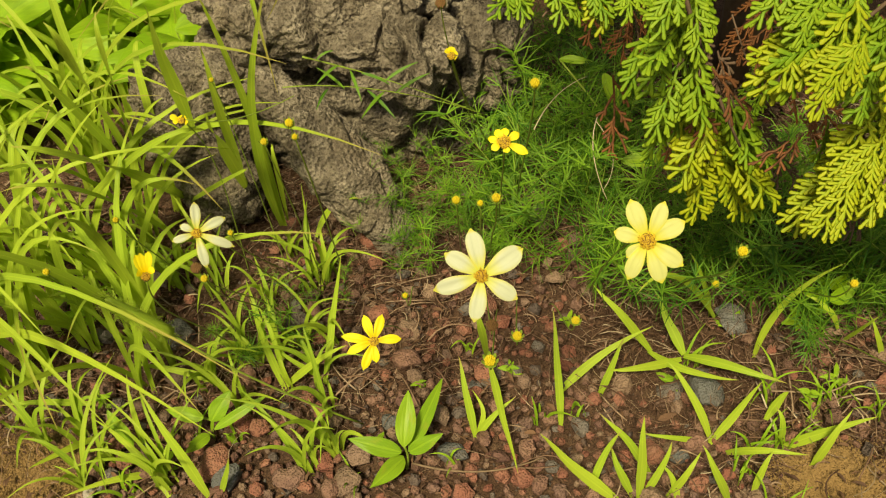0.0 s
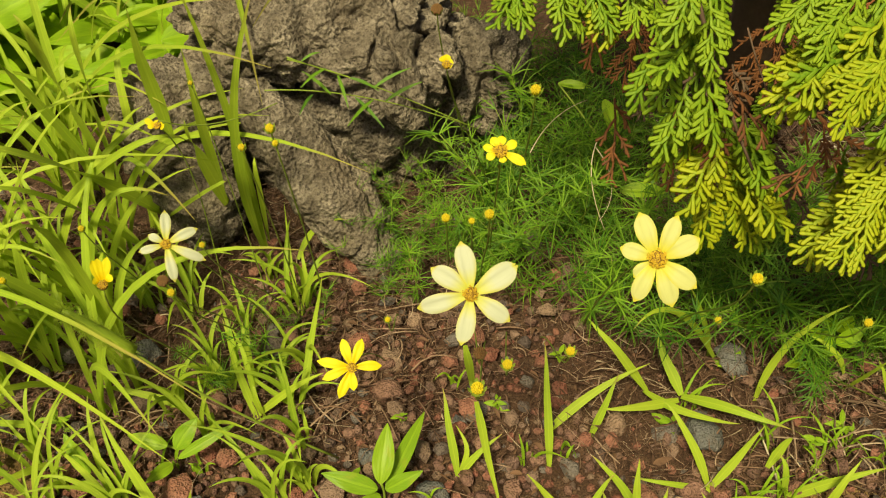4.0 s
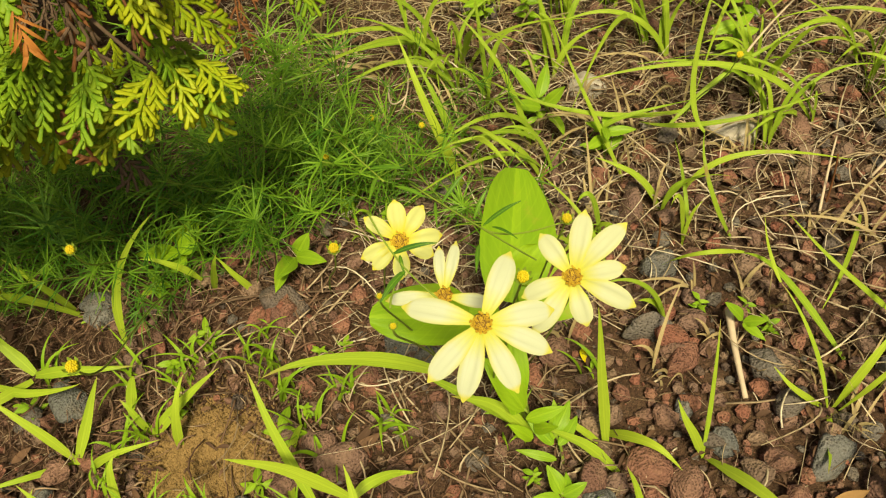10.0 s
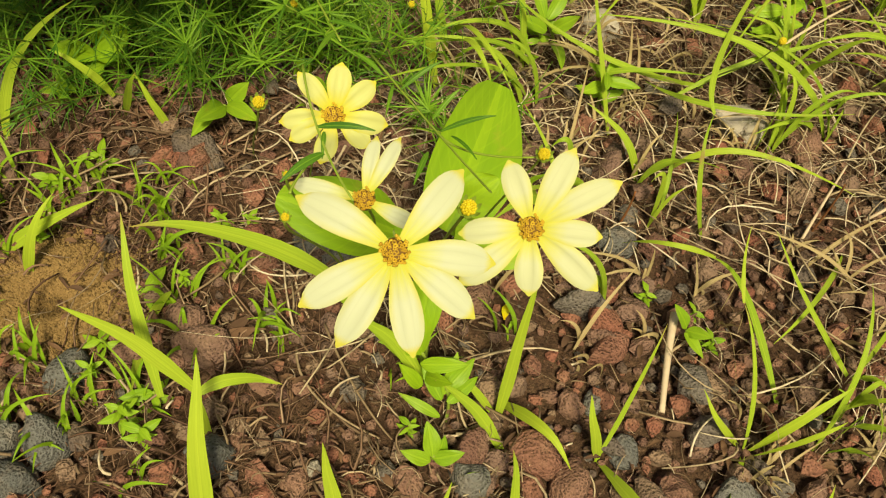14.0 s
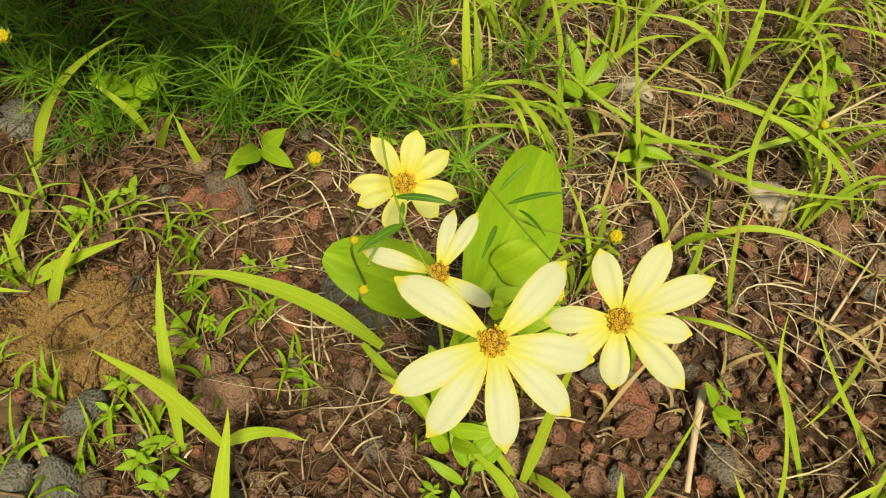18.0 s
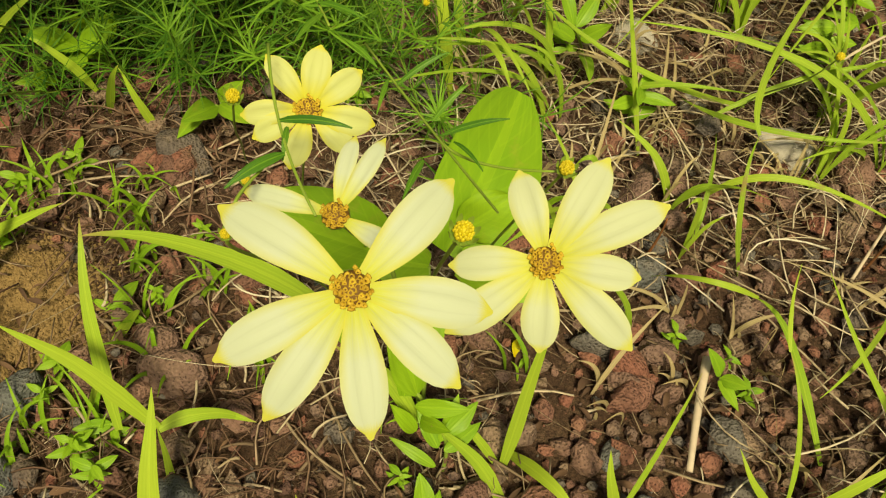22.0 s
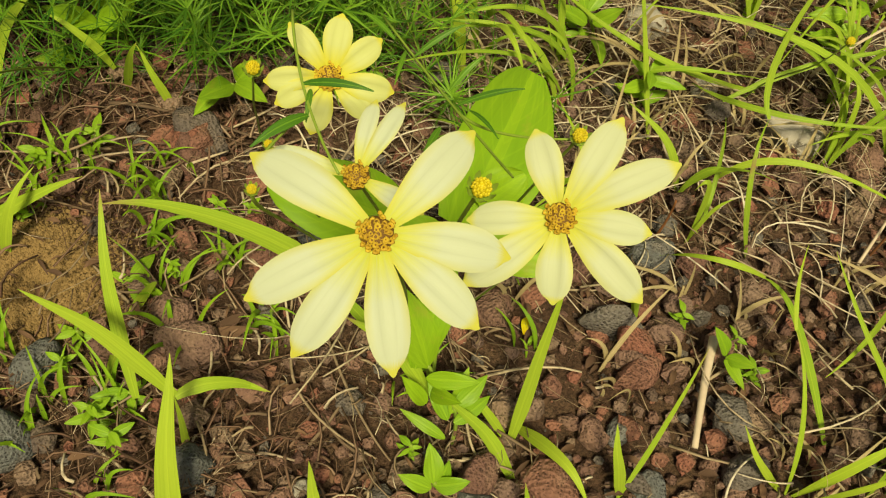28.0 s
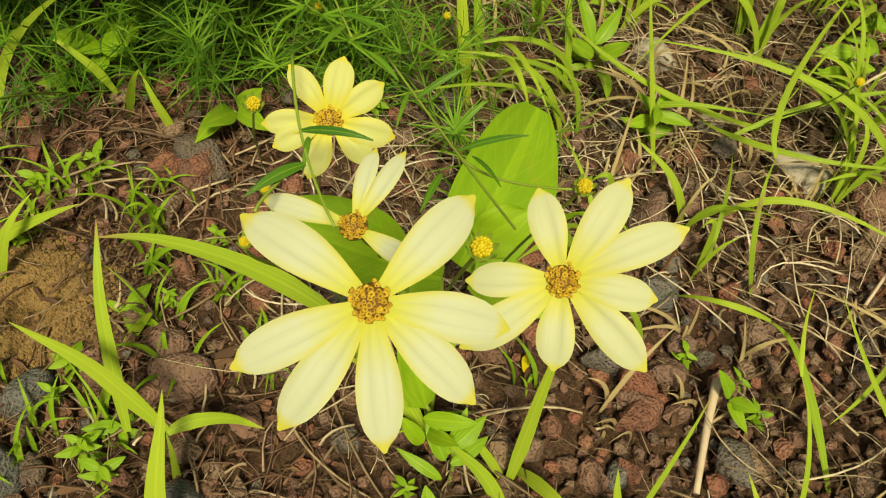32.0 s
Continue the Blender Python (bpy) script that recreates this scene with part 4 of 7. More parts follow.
grass_tuft([((-0.0027, 0.4742, 0.0000), (-0.0066, 0.4928, 0.0350), (-0.0103, 0.5155, 0.0600), 0.0070),
    ((-0.0027, 0.4742, 0.0000), (0.0133, 0.4794, 0.0200), (0.0339, 0.4900, 0.0300), 0.0062),
    ((-0.0025, 0.4771, 0.0000), (0.0057, 0.4850, 0.0200), (-0.0019, 0.5021, 0.0300), 0.0047)], 'broad bright green grass blades rising from red gravel')
grass_tuft([((0.0703, 0.4757, 0.0000), (0.0713, 0.5013, 0.0500), (0.0713, 0.5298, 0.0900), 0.0070),
    ((0.0714, 0.5105, 0.0000), (0.1115, 0.5254, 0.0300), (0.1579, 0.5355, 0.0500), 0.0078),
    ((0.1076, 0.5049, 0.0000), (0.1187, 0.5118, 0.0300), (0.1320, 0.5273, 0.0500), 0.0070)], 'broad bright green grass blades rising from red gravel')
grass_tuft([((0.1848, 0.5258, 0.0200), (0.1757, 0.5442, 0.0400), (0.1654, 0.5662, 0.0600), 0.0094),
    ((0.1845, 0.5246, 0.0200), (0.2167, 0.4913, 0.0400), (0.2545, 0.4728, 0.0350), 0.0086),
    ((0.1817, 0.5211, 0.0200), (0.1460, 0.5084, 0.0300), (0.1163, 0.5090, 0.0300), 0.0078)], 'broad bright green grass blades rising from red gravel')
grass_tuft([((0.1900, 0.4482, 0.0000), (0.1755, 0.4668, 0.0400), (0.1577, 0.4893, 0.0600), 0.0070),
    ((0.1887, 0.4466, 0.0000), (0.2130, 0.4574, 0.0300), (0.2302, 0.4667, 0.0500), 0.0078),
    ((0.1876, 0.4496, 0.0000), (0.1553, 0.4419, 0.0200), (0.1297, 0.4504, 0.0200), 0.0047)], 'broad bright green grass blades rising from red gravel')
grass_tuft([((0.3560, 0.5132, 0.0000), (0.3469, 0.5143, 0.0300), (0.3387, 0.5231, 0.0500), 0.0055)], 'broad bright green grass blades rising from red gravel')
grass_tuft([((0.2425, 0.4350, 0.0000), (0.2704, 0.4270, 0.0300), (0.3058, 0.4227, 0.0500), 0.0086),
    ((0.2575, 0.4119, 0.0000), (0.2675, 0.4123, 0.0400), (0.2838, 0.4237, 0.0600), 0.0070),
    ((0.1970, 0.4363, 0.0000), (0.2183, 0.4155, 0.0300), (0.2514, 0.4076, 0.0300), 0.0062),
    ((0.2433, 0.4376, 0.0000), (0.2410, 0.4385, 0.0300), (0.2380, 0.4480, 0.0400), 0.0055)], 'broad bright green grass blades rising from red gravel')
grass_tuft([((0.1040, 0.4028, 0.0000), (0.0734, 0.4151, 0.0300), (0.0471, 0.4298, 0.0600), 0.0101),
    ((0.1206, 0.4010, 0.0000), (0.1225, 0.4090, 0.0500), (0.1242, 0.4219, 0.0800), 0.0078),
    ((0.1342, 0.4228, 0.0000), (0.1155, 0.4297, 0.0400), (0.0960, 0.4427, 0.0600), 0.0070),
    ((0.0846, 0.4125, 0.0000), (0.0973, 0.4255, 0.0300), (0.1121, 0.4326, 0.0500), 0.0062),
    ((0.1233, 0.4033, 0.0000), (0.1378, 0.4080, 0.0300), (0.1475, 0.4190, 0.0500), 0.0062),
    ((0.1167, 0.4040, 0.0000), (0.1058, 0.4116, 0.0300), (0.1015, 0.4260, 0.0400), 0.0070)], 'broad bright green grass blades rising from red gravel')
grass_tuft([((0.1890, 0.3912, 0.0000), (0.1759, 0.3923, 0.0400), (0.1659, 0.4059, 0.0600), 0.0070),
    ((0.1429, 0.4012, 0.0000), (0.1557, 0.4010, 0.0300), (0.1686, 0.4132, 0.0400), 0.0062),
    ((0.2075, 0.3943, 0.0000), (0.2135, 0.3996, 0.0300), (0.2228, 0.4071, 0.0400), 0.0062),
    ((0.1504, 0.3953, 0.0000), (0.1463, 0.4034, 0.0200), (0.1389, 0.4130, 0.0300), 0.0062)], 'broad bright green grass blades rising from red gravel')
grass_tuft([((0.2498, 0.5308, 0.0000), (0.2699, 0.5382, 0.0600), (0.3137, 0.5397, 0.1000), 0.0070)], "arching grass blade drooping from the foliage's edge")
grass_tuft([((0.2251, 0.5848, 0.0000), (0.2137, 0.5805, 0.0500), (0.2001, 0.5912, 0.0800), 0.0055),
    ((0.2299, 0.5762, 0.0000), (0.1791, 0.5532, 0.0900), (0.1387, 0.5266, 0.1000), 0.0062)], 'broad bright green grass blades rising from red gravel')
grass_tuft([((0.3226, 0.5373, 0.0200), (0.3076, 0.5365, 0.0500), (0.2886, 0.5457, 0.0600), 0.0055),
    ((0.3276, 0.5378, 0.0000), (0.3333, 0.5201, 0.0400), (0.3400, 0.5135, 0.0600), 0.0055),
    ((0.1579, 0.5328, 0.0200), (0.1321, 0.5433, 0.0600), (0.1107, 0.5628, 0.0800), 0.0078),
    ((0.1558, 0.5336, 0.0200), (0.1823, 0.4995, 0.0300), (0.2175, 0.4779, 0.0400), 0.0070)], 'broad bright green grass blades rising from red gravel')
grass_tuft([((0.5490, 0.5191, 0.0000), (0.5363, 0.5308, 0.0800), (0.5387, 0.5744, 0.1300), 0.0086),
    ((0.5512, 0.5149, 0.0500), (0.5537, 0.4730, 0.0800), (0.5602, 0.4508, 0.0600), 0.0062)], 'grass blade arching up behind a broad leaf')
grass_tuft([((0.4260, 0.3090, 0.0800), (0.3750, 0.3200, 0.1260), (0.3275, 0.3218, 0.1441), 0.0092),
    ((0.4207, 0.3247, 0.0600), (0.4434, 0.3088, 0.0300), (0.4646, 0.2898, 0.0000), 0.0062)], 'long green grass blade below cream flowers')
grass_tuft([((0.3220, 0.3030, 0.0200), (0.3200, 0.3320, 0.0750), (0.3220, 0.3640, 0.1050), 0.0070),
    ((0.3170, 0.3561, 0.0000), (0.3123, 0.3358, 0.0100), (0.3072, 0.3103, 0.0200), 0.0062),
    ((0.3420, 0.2850, 0.0500), (0.3160, 0.2990, 0.0900), (0.2901, 0.3105, 0.1114), 0.0080),
    ((0.3430, 0.2760, 0.0000), (0.3425, 0.2800, 0.0250), (0.3420, 0.2850, 0.0500), 0.0040),
    ((0.3420, 0.2850, 0.0480), (0.3620, 0.2890, 0.0480), (0.3833, 0.2899, 0.0291), 0.0070),
    ((0.3179, 0.3630, 0.0000), (0.3311, 0.3650, 0.0200), (0.3376, 0.3555, 0.0400), 0.0055)], 'broad bright green grass blades rising from red gravel')
grass_tuft([((0.4420, 0.1935, 0.0000), (0.4467, 0.1988, 0.0300), (0.4543, 0.2084, 0.0400), 0.0055)], 'broad bright green grass blades rising from red gravel')
grass_tuft([((0.4998, 0.2504, 0.0000), (0.5062, 0.2613, 0.0600), (0.5117, 0.2716, 0.1200), 0.0078),
    ((0.4968, 0.2327, 0.0000), (0.4804, 0.2504, 0.0300), (0.4604, 0.2601, 0.0500), 0.0078),
    ((0.4616, 0.2770, 0.0200), (0.4451, 0.2914, 0.0500), (0.4223, 0.2999, 0.0700), 0.0086),
    ((0.5064, 0.2609, 0.0000), (0.5137, 0.2278, 0.0300), (0.5240, 0.2049, 0.0200), 0.0070),
    ((0.5004, 0.2525, 0.0000), (0.4844, 0.2622, 0.0300), (0.4725, 0.2735, 0.0400), 0.0047)], 'broad bright green grass blades rising from red gravel')
grass_tuft([((0.3310, 0.2213, 0.0000), (0.3370, 0.2463, 0.0600), (0.3449, 0.2768, 0.1000), 0.0117),
    ((0.3959, 0.2092, 0.0000), (0.3965, 0.2237, 0.0300), (0.3942, 0.2369, 0.0600), 0.0094),
    ((0.3998, 0.2037, 0.0000), (0.4111, 0.1918, 0.0300), (0.4235, 0.1722, 0.0300), 0.0094),
    ((0.3523, 0.3141, 0.0000), (0.3662, 0.2977, 0.0300), (0.3852, 0.2839, 0.0400), 0.0070)], 'broad bright green grass blades rising from red gravel')
grass_tuft([((0.4259, 0.1771, 0.0000), (0.4085, 0.1860, 0.0300), (0.3973, 0.2032, 0.0400), 0.0109),
    ((0.4401, 0.1705, -0.0000), (0.4355, 0.1734, 0.0300), (0.4316, 0.1796, 0.0500), 0.0070),
    ((0.4825, 0.1507, 0.0000), (0.4652, 0.1676, 0.0200), (0.4463, 0.1817, 0.0300), 0.0070),
    ((0.6239, 0.0847, 0.0000), (0.6251, 0.0941, 0.0400), (0.6342, 0.1006, 0.0600), 0.0070)], 'broad bright green grass blades rising from red gravel')
grass_tuft([((0.5462, 0.2121, 0.0000), (0.5627, 0.2263, 0.0500), (0.5772, 0.2417, 0.0900), 0.0035),
    ((0.5481, 0.2127, 0.0000), (0.5413, 0.2191, 0.0300), (0.5390, 0.2306, 0.0500), 0.0070),
    ((0.5481, 0.2117, 0.0000), (0.5480, 0.1631, 0.0300), (0.5517, 0.1218, 0.0300), 0.0086),
    ((0.4872, 0.1888, 0.0000), (0.4885, 0.2026, 0.0300), (0.4882, 0.2125, 0.0500), 0.0062)], 'slender grass stalk with side blades on stony ground')
grass_tuft([((0.6342, 0.1954, 0.0000), (0.6338, 0.2182, 0.0500), (0.6307, 0.2479, 0.0800), 0.0035),
    ((0.6307, 0.2479, 0.0800), (0.6356, 0.2643, 0.0900), (0.6464, 0.2824, 0.1000), 0.0031),
    ((0.6378, 0.1943, 0.0000), (0.6538, 0.1905, 0.0400), (0.6783, 0.1935, 0.0600), 0.0070),
    ((0.6390, 0.1907, 0.0000), (0.6514, 0.1793, 0.0400), (0.6707, 0.1795, 0.0500), 0.0062),
    ((0.6335, 0.1933, 0.0000), (0.6107, 0.1721, 0.0100), (0.5918, 0.1562, 0.0200), 0.0070),
    ((0.6329, 0.1991, 0.0000), (0.6117, 0.2058, 0.0300), (0.6071, 0.2216, 0.0400), 0.0047)], 'grass stalk with blades spreading from a red stone bed')
grass_tuft([((0.6138, 0.1198, 0.0000), (0.6154, 0.1307, 0.0300), (0.6167, 0.1398, 0.0500), 0.0070),
    ((0.6176, 0.1200, 0.0000), (0.6191, 0.1313, 0.0500), (0.6220, 0.1432, 0.0800), 0.0070),
    ((0.6143, 0.1203, 0.0000), (0.6114, 0.0993, 0.0200), (0.6150, 0.0816, 0.0200), 0.0078),
    ((0.6108, 0.1220, 0.0000), (0.5898, 0.1023, 0.0100), (0.5791, 0.0900, 0.0100), 0.0070),
    ((0.6236, 0.1090, 0.0000), (0.6266, 0.1111, 0.0400), (0.6391, 0.1132, 0.0600), 0.0070)], 'broad bright green grass blades rising from red gravel')
grass_tuft([((0.4952, 0.1574, 0.0000), (0.4971, 0.1664, 0.0300), (0.4979, 0.1777, 0.0500), 0.0070),
    ((0.4947, 0.1619, 0.0000), (0.4757, 0.1778, 0.0300), (0.4548, 0.1807, 0.0300), 0.0062),
    ((0.5163, 0.1484, 0.0000), (0.5291, 0.1326, 0.0200), (0.5391, 0.1174, 0.0200), 0.0062),
    ((0.4608, 0.2147, 0.0000), (0.4660, 0.2166, 0.0200), (0.4705, 0.2094, 0.0400), 0.0047)], 'broad bright green grass blades rising from red gravel')
grass_tuft([((0.7404, 0.4613, 0.0200), (0.6343, 0.4878, 0.0600), (0.5903, 0.5960, 0.0700), 0.0047),
    ((0.6602, 0.4468, 0.0000), (0.6493, 0.4812, 0.0700), (0.6533, 0.5347, 0.1200), 0.0047),
    ((0.6833, 0.3411, 0.0000), (0.6671, 0.3546, 0.0600), (0.6847, 0.3824, 0.0800), 0.0047),
    ((0.6847, 0.3824, 0.0800), (0.7242, 0.4407, 0.0900), (0.8819, 0.5802, 0.0600), 0.0047)], 'long wild grass stems leaning over stony ground', WILD_GRASS)
grass_tuft([((0.7133, 0.4558, 0.0200), (0.7803, 0.4535, 0.0500), (0.8419, 0.4424, 0.0600), 0.0047),
    ((0.6985, 0.4751, 0.0200), (0.7227, 0.4099, 0.0500), (0.8105, 0.3852, 0.0500), 0.0047),
    ((0.6768, 0.3903, 0.0200), (0.7144, 0.3702, 0.0500), (0.7878, 0.3314, 0.0300), 0.0047),
    ((0.6699, 0.2159, 0.0000), (0.6549, 0.2633, 0.0500), (0.6224, 0.2739, 0.0900), 0.0055),
    ((0.6299, 0.2792, 0.0800), (0.6015, 0.2885, 0.0900), (0.5931, 0.3144, 0.0600), 0.0031)], 'long wild grass stems leaning over stony ground', WILD_GRASS)
grass_tuft([((0.7775, 0.3068, 0.0000), (0.7146, 0.2644, 0.0300), (0.6688, 0.2419, 0.0300), 0.0047),
    ((0.7249, 0.2122, -0.0000), (0.6889, 0.2421, 0.0500), (0.6669, 0.2816, 0.0900), 0.0039),
    ((0.6558, 0.4860, 0.0200), (0.6705, 0.4600, 0.0500), (0.7262, 0.4423, 0.0500), 0.0047),
    ((0.5684, 0.5530, 0.0000), (0.5589, 0.5609, 0.0500), (0.5571, 0.5876, 0.0900), 0.0070),
    ((0.5703, 0.5592, 0.0000), (0.5606, 0.5042, 0.0700), (0.5736, 0.4451, 0.0600), 0.0062)], 'long wild grass stems leaning over stony ground', WILD_GRASS)
grass_tuft([((0.2362, 0.4575, 0.0100), (0.2463, 0.4617, 0.0300), (0.2512, 0.4612, 0.0400), 0.0078)], 'long wild grass stems leaning over stony ground', GRASS)

LEFT_LABEL = "tall bright green grass tuft with broad arching blades"


def wild_tuft(x, y, count, low, high, wide, seed, mat, label, lean=(0, 0), into=None):
    """A loose tuft with blades arching out all round; into: a soup that takes far blades."""
    rng = random.Random(seed)
    z = rise(x, y)
    blades = []
    for _ in range(count):
        a, h = rng.uniform(0, 6.283), rng.uniform(low, high)
        out = h * rng.uniform(0.25, 0.95)
        d = (math.cos(a) + lean[0], math.sin(a) + lean[1])
        foot = (x + rng.uniform(-0.008, 0.008), y + rng.uniform(-0.008, 0.008), z)
        mid = (foot[0] + d[0] * out * 0.35, foot[1] + d[1] * out * 0.35, z + h * 0.62)
        tip = (foot[0] + d[0] * out, foot[1] + d[1] * out, z + h * rng.uniform(0.55, 0.95))
        blades.append((foot, mid, tip, wide * rng.uniform(0.6, 1.2)))
    if into is not None:
        for a, c, e, w in blades:
            into.add(*ribbon(bend(a, c, e, 9), w, (0.1, -0.5, 0.85), 0.28, "grass", 0.6))
        return None
    return grass_tuft(blades, label, mat, facing=(0.1, -0.5, 0.85))


rng = random.Random(5)
back_grass, dead_grass = Soup(), Soup()
for k in range(21):
    # grass beside and behind the boulder
    x, y = rng.uniform(-0.62, -0.30), rng.uniform(0.55, 1.05)
    wild_tuft(x, y, rng.randint(3, 6), 0.10, 0.28, 0.0078, k, GRASS, LEFT_LABEL, (rng.uniform(-0.3, 0.4), -0.2))
for k in range(13):
    x, y = rng.uniform(-0.56, -0.28), rng.uniform(0.52, 0.92)
    wild_tuft(x, y, rng.randint(4, 6), 0.18, 0.36, 0.0085, 620 + k, GRASS, LEFT_LABEL, (rng.uniform(-0.5, 0.5), -0.3))
for k in range(56):
    x, y = rng.uniform(-0.80, -0.05), rng.uniform(0.98, 1.5)
    wild_tuft(x, y, 8, 0.15, 0.36, 0.010, 40 + k, GRASS, LEFT_LABEL, (0, -0.2), back_grass)
for k in range(68):
    # wild grass on the open ground
    x, y = rng.uniform(0.60, 1.08), rng.uniform(0.22, 0.98)
    if x < 0.84 and y < 0.36:
        continue
    wild_tuft(x, y, rng.randint(4, 7), 0.05, 0.13, 0.0056, 80 + k, WILD_GRASS, "sprawling wild grass with thin yellow-green blades", (rng.uniform(-1.3, 0.8), rng.uniform(-0.9, 0.6)))
for k in range(17):
    x, y = rng.uniform(0.56, 0.95), rng.uniform(0.14, 0.46)
    wild_tuft(x, y, rng.randint(2, 4), 0.04, 0.11, 0.0056, 700 + k, WILD_GRASS, "slender green grass shoots on stony ground", (rng.uniform(-0.9, 0.6), rng.uniform(-0.5, 0.9)))
for k in range(170):
    x, y = rng.uniform(0.52, 1.06), rng.uniform(0.16, 0.98)
    wild_tuft(x, y, rng.randint(2, 5), 0.012, 0.055, 0.0026, 420 + k, DRY_GRASS, "withered straw-coloured grass among green blades", (rng.uniform(-1.6, 1.6), rng.uniform(-1.6, 1.6)), dead_grass)
for k in range(40):
    # low seedlings between the stones
    x, y = rng.uniform(-0.42, 0.62), rng.uniform(0.24, 0.60)
    wild_tuft(x, y, rng.randint(4, 7), 0.012, 0.042, 0.0026, 140 + k, WEED, "small tuft of young grass between red stones")
for k in range(40):
    x, y = rng.uniform(-0.50, -0.12), rng.uniform(0.44, 0.76)
    wild_tuft(x, y, rng.randint(4, 8), 0.03, 0.10, 0.0045, 190 + k, WILD_GRASS, "low yellow-green grass tuft at the bed's edge")

tagged(new("background_grass", back_grass.mesh("background_grass", GRASS)), "tall bright green grass behind the boulder", "grass", kind="stuff")
tagged(new("withered_grass", dead_grass.mesh("withered_grass", DRY_GRASS)), "withered straw-coloured grass lying among green blades", "grass", kind="stuff")

for k in range(17):
    # fine grass round the sand
    turn, far = k * 2.4, rng.uniform(0.055, 0.105)
    wild_tuft(0.275 + far * math.cos(turn), 0.385 + far * math.sin(turn), rng.randint(6, 9), 0.018, 0.045, 0.0024, 900 + k, WEED, "fine low grass tuft at the edge of loose sand")

# foxtail with a bristly green head
foxtail = thing("foxtail_grass", (-0.10, 0.50, 0.0), "green foxtail grass with a nodding bristly seed head", "grass")
path = bend((-0.10, 0.50, 0.0), (-0.165, 0.475, 0.10), (-0.210, 0.460, 0.180), 12)
part("stem", Soup().add(*tube(path - np.array(foxtail.location), 0.0010, 6, 0.8)).mesh("stem", STEM), foxtail)
head = bend((-0.210, 0.460, 0.180), (-0.226, 0.460, 0.202), (-0.243, 0.460, 0.221), 9)
part("seed_head", Soup().add(*tube(head - np.array(foxtail.location), 0.0050, 9, 0.45)).mesh("seed_head", WILD_GRASS), foxtail, "pale green seed head")
bristles = Soup()
for k in range(900):
    p = head[0] + (head[-1] - head[0]) * rng.random()
    d = unit((rng.gauss(0, 1) - 0.6, rng.gauss(0, 1), rng.gauss(0, 1)))
    bristles.add(*tube([p, p + d * 0.005, p + d * rng.uniform(0.007, 0.012) + (0, 0, -0.0005)], 0.00020, 3, 0.3))
bristles = bristles.mesh("bristles", WILD_GRASS)
bristles.transform(Matrix.Translation(-foxtail.location))
part("bristles", bristles, foxtail)

# ---- broad-leaved weeds ----


def leaf_mesh(length, width, mat, round_leaf=False, sag=0.15, seed=0):
    """A leaf along +x with a folded midrib, wavy rim and side veins in relief."""
    k, cols, v, u = 15, 9, [], []
    for i in range(k):
        s = i / (k - 1)
        if round_leaf:
            w = width * math.sin(math.pi * min(0.97, 0.10 + 0.87 * s)) ** 0.5
        else:
            w = width * math.sin(math.pi * min(0.99, 0.03 + 0.96 * s ** 0.8)) ** 0.85
        for j in range(cols):
            o = j / (cols - 1) - 0.5
            vein = 0.010 * length * math.sin(s * 34 - abs(o) * 14) * (0.10 if round_leaf else 0.05)
            wave = 0.05 * width * math.sin(s * 9 + seed + 5 * o) * abs(o) * 2
            v.append((length * s - 0.02 * length * abs(o), o * w, 0.22 * w * abs(o) - sag * length * s * s + wave + vein + 0.03 * length * math.sin(math.pi * s)))
            u.append((j / (cols - 1), s))
    f = [(i * cols + j, (i + 1) * cols + j, (i + 1) * cols + j + 1, i * cols + j + 1) for i in range(k - 1) for j in range(cols - 1)]
    return make_mesh("leaf", v, f, mat, u)


def leaf_pose(a, b, facing=VIEW, roll=0.0):
    """Pose of a leaf whose foot is a and whose tip lies towards b."""
    x = unit(np.subtract(b, a))
    y = unit(np.cross(facing, x))
    z = np.cross(x, y)
    return Matrix.Translation(a) @ Matrix([[x[i], y[i], z[i]] for i in range(3)]).to_4x4() @ Matrix.Rotation(roll, 4, "X")


def weed(place, leaves, label, mat=WEED, round_leaf=False, high=None, name="weed", stem_wide=0.0012):
    """leaves: (foot, tip, width)."""
    w = thing(name, place, label, "weed", "weeds")
    at = np.array(place, float)
    top = max((l[0] for l in leaves), key=lambda p: p[2])
    part("stem", Soup().add(*tube(bend(at, (at + np.array(top)) / 2 + (0.002, 0.001, 0), top, 8) - at, stem_wide, 6, 0.8)).mesh("stem", STEM), w)
    for k, (a, b, wide) in enumerate(leaves):
        length = float(np.linalg.norm(np.subtract(b, a)))
        me = leaf_mesh(length, wide, mat, round_leaf, 0.12, k)
        leaf = part("leaf", me, w, "", leaf_pose(np.subtract(a, at), np.subtract(b, at)))
    return w


def sprig(x, y, count, size, seed, label, mat=WEED, tall=0.03):
    """A small weed with leaves in pairs up a short stem."""
    rng = random.Random(seed)
    z = rise(x, y)
    leaves = []
    for k in range(count):
        a, h = k * 2.4 + rng.uniform(-0.3, 0.3), tall * (0.3 + 0.7 * k / count)
        l = size * rng.uniform(0.6, 1.1)
        foot = (x, y, z + h)
        leaves.append((foot, (x + math.cos(a) * l, y + math.sin(a) * l, z + h + l * rng.uniform(-0.1, 0.45)), l * rng.uniform(0.32, 0.5)))
    return weed((x, y, z), leaves, label, mat)


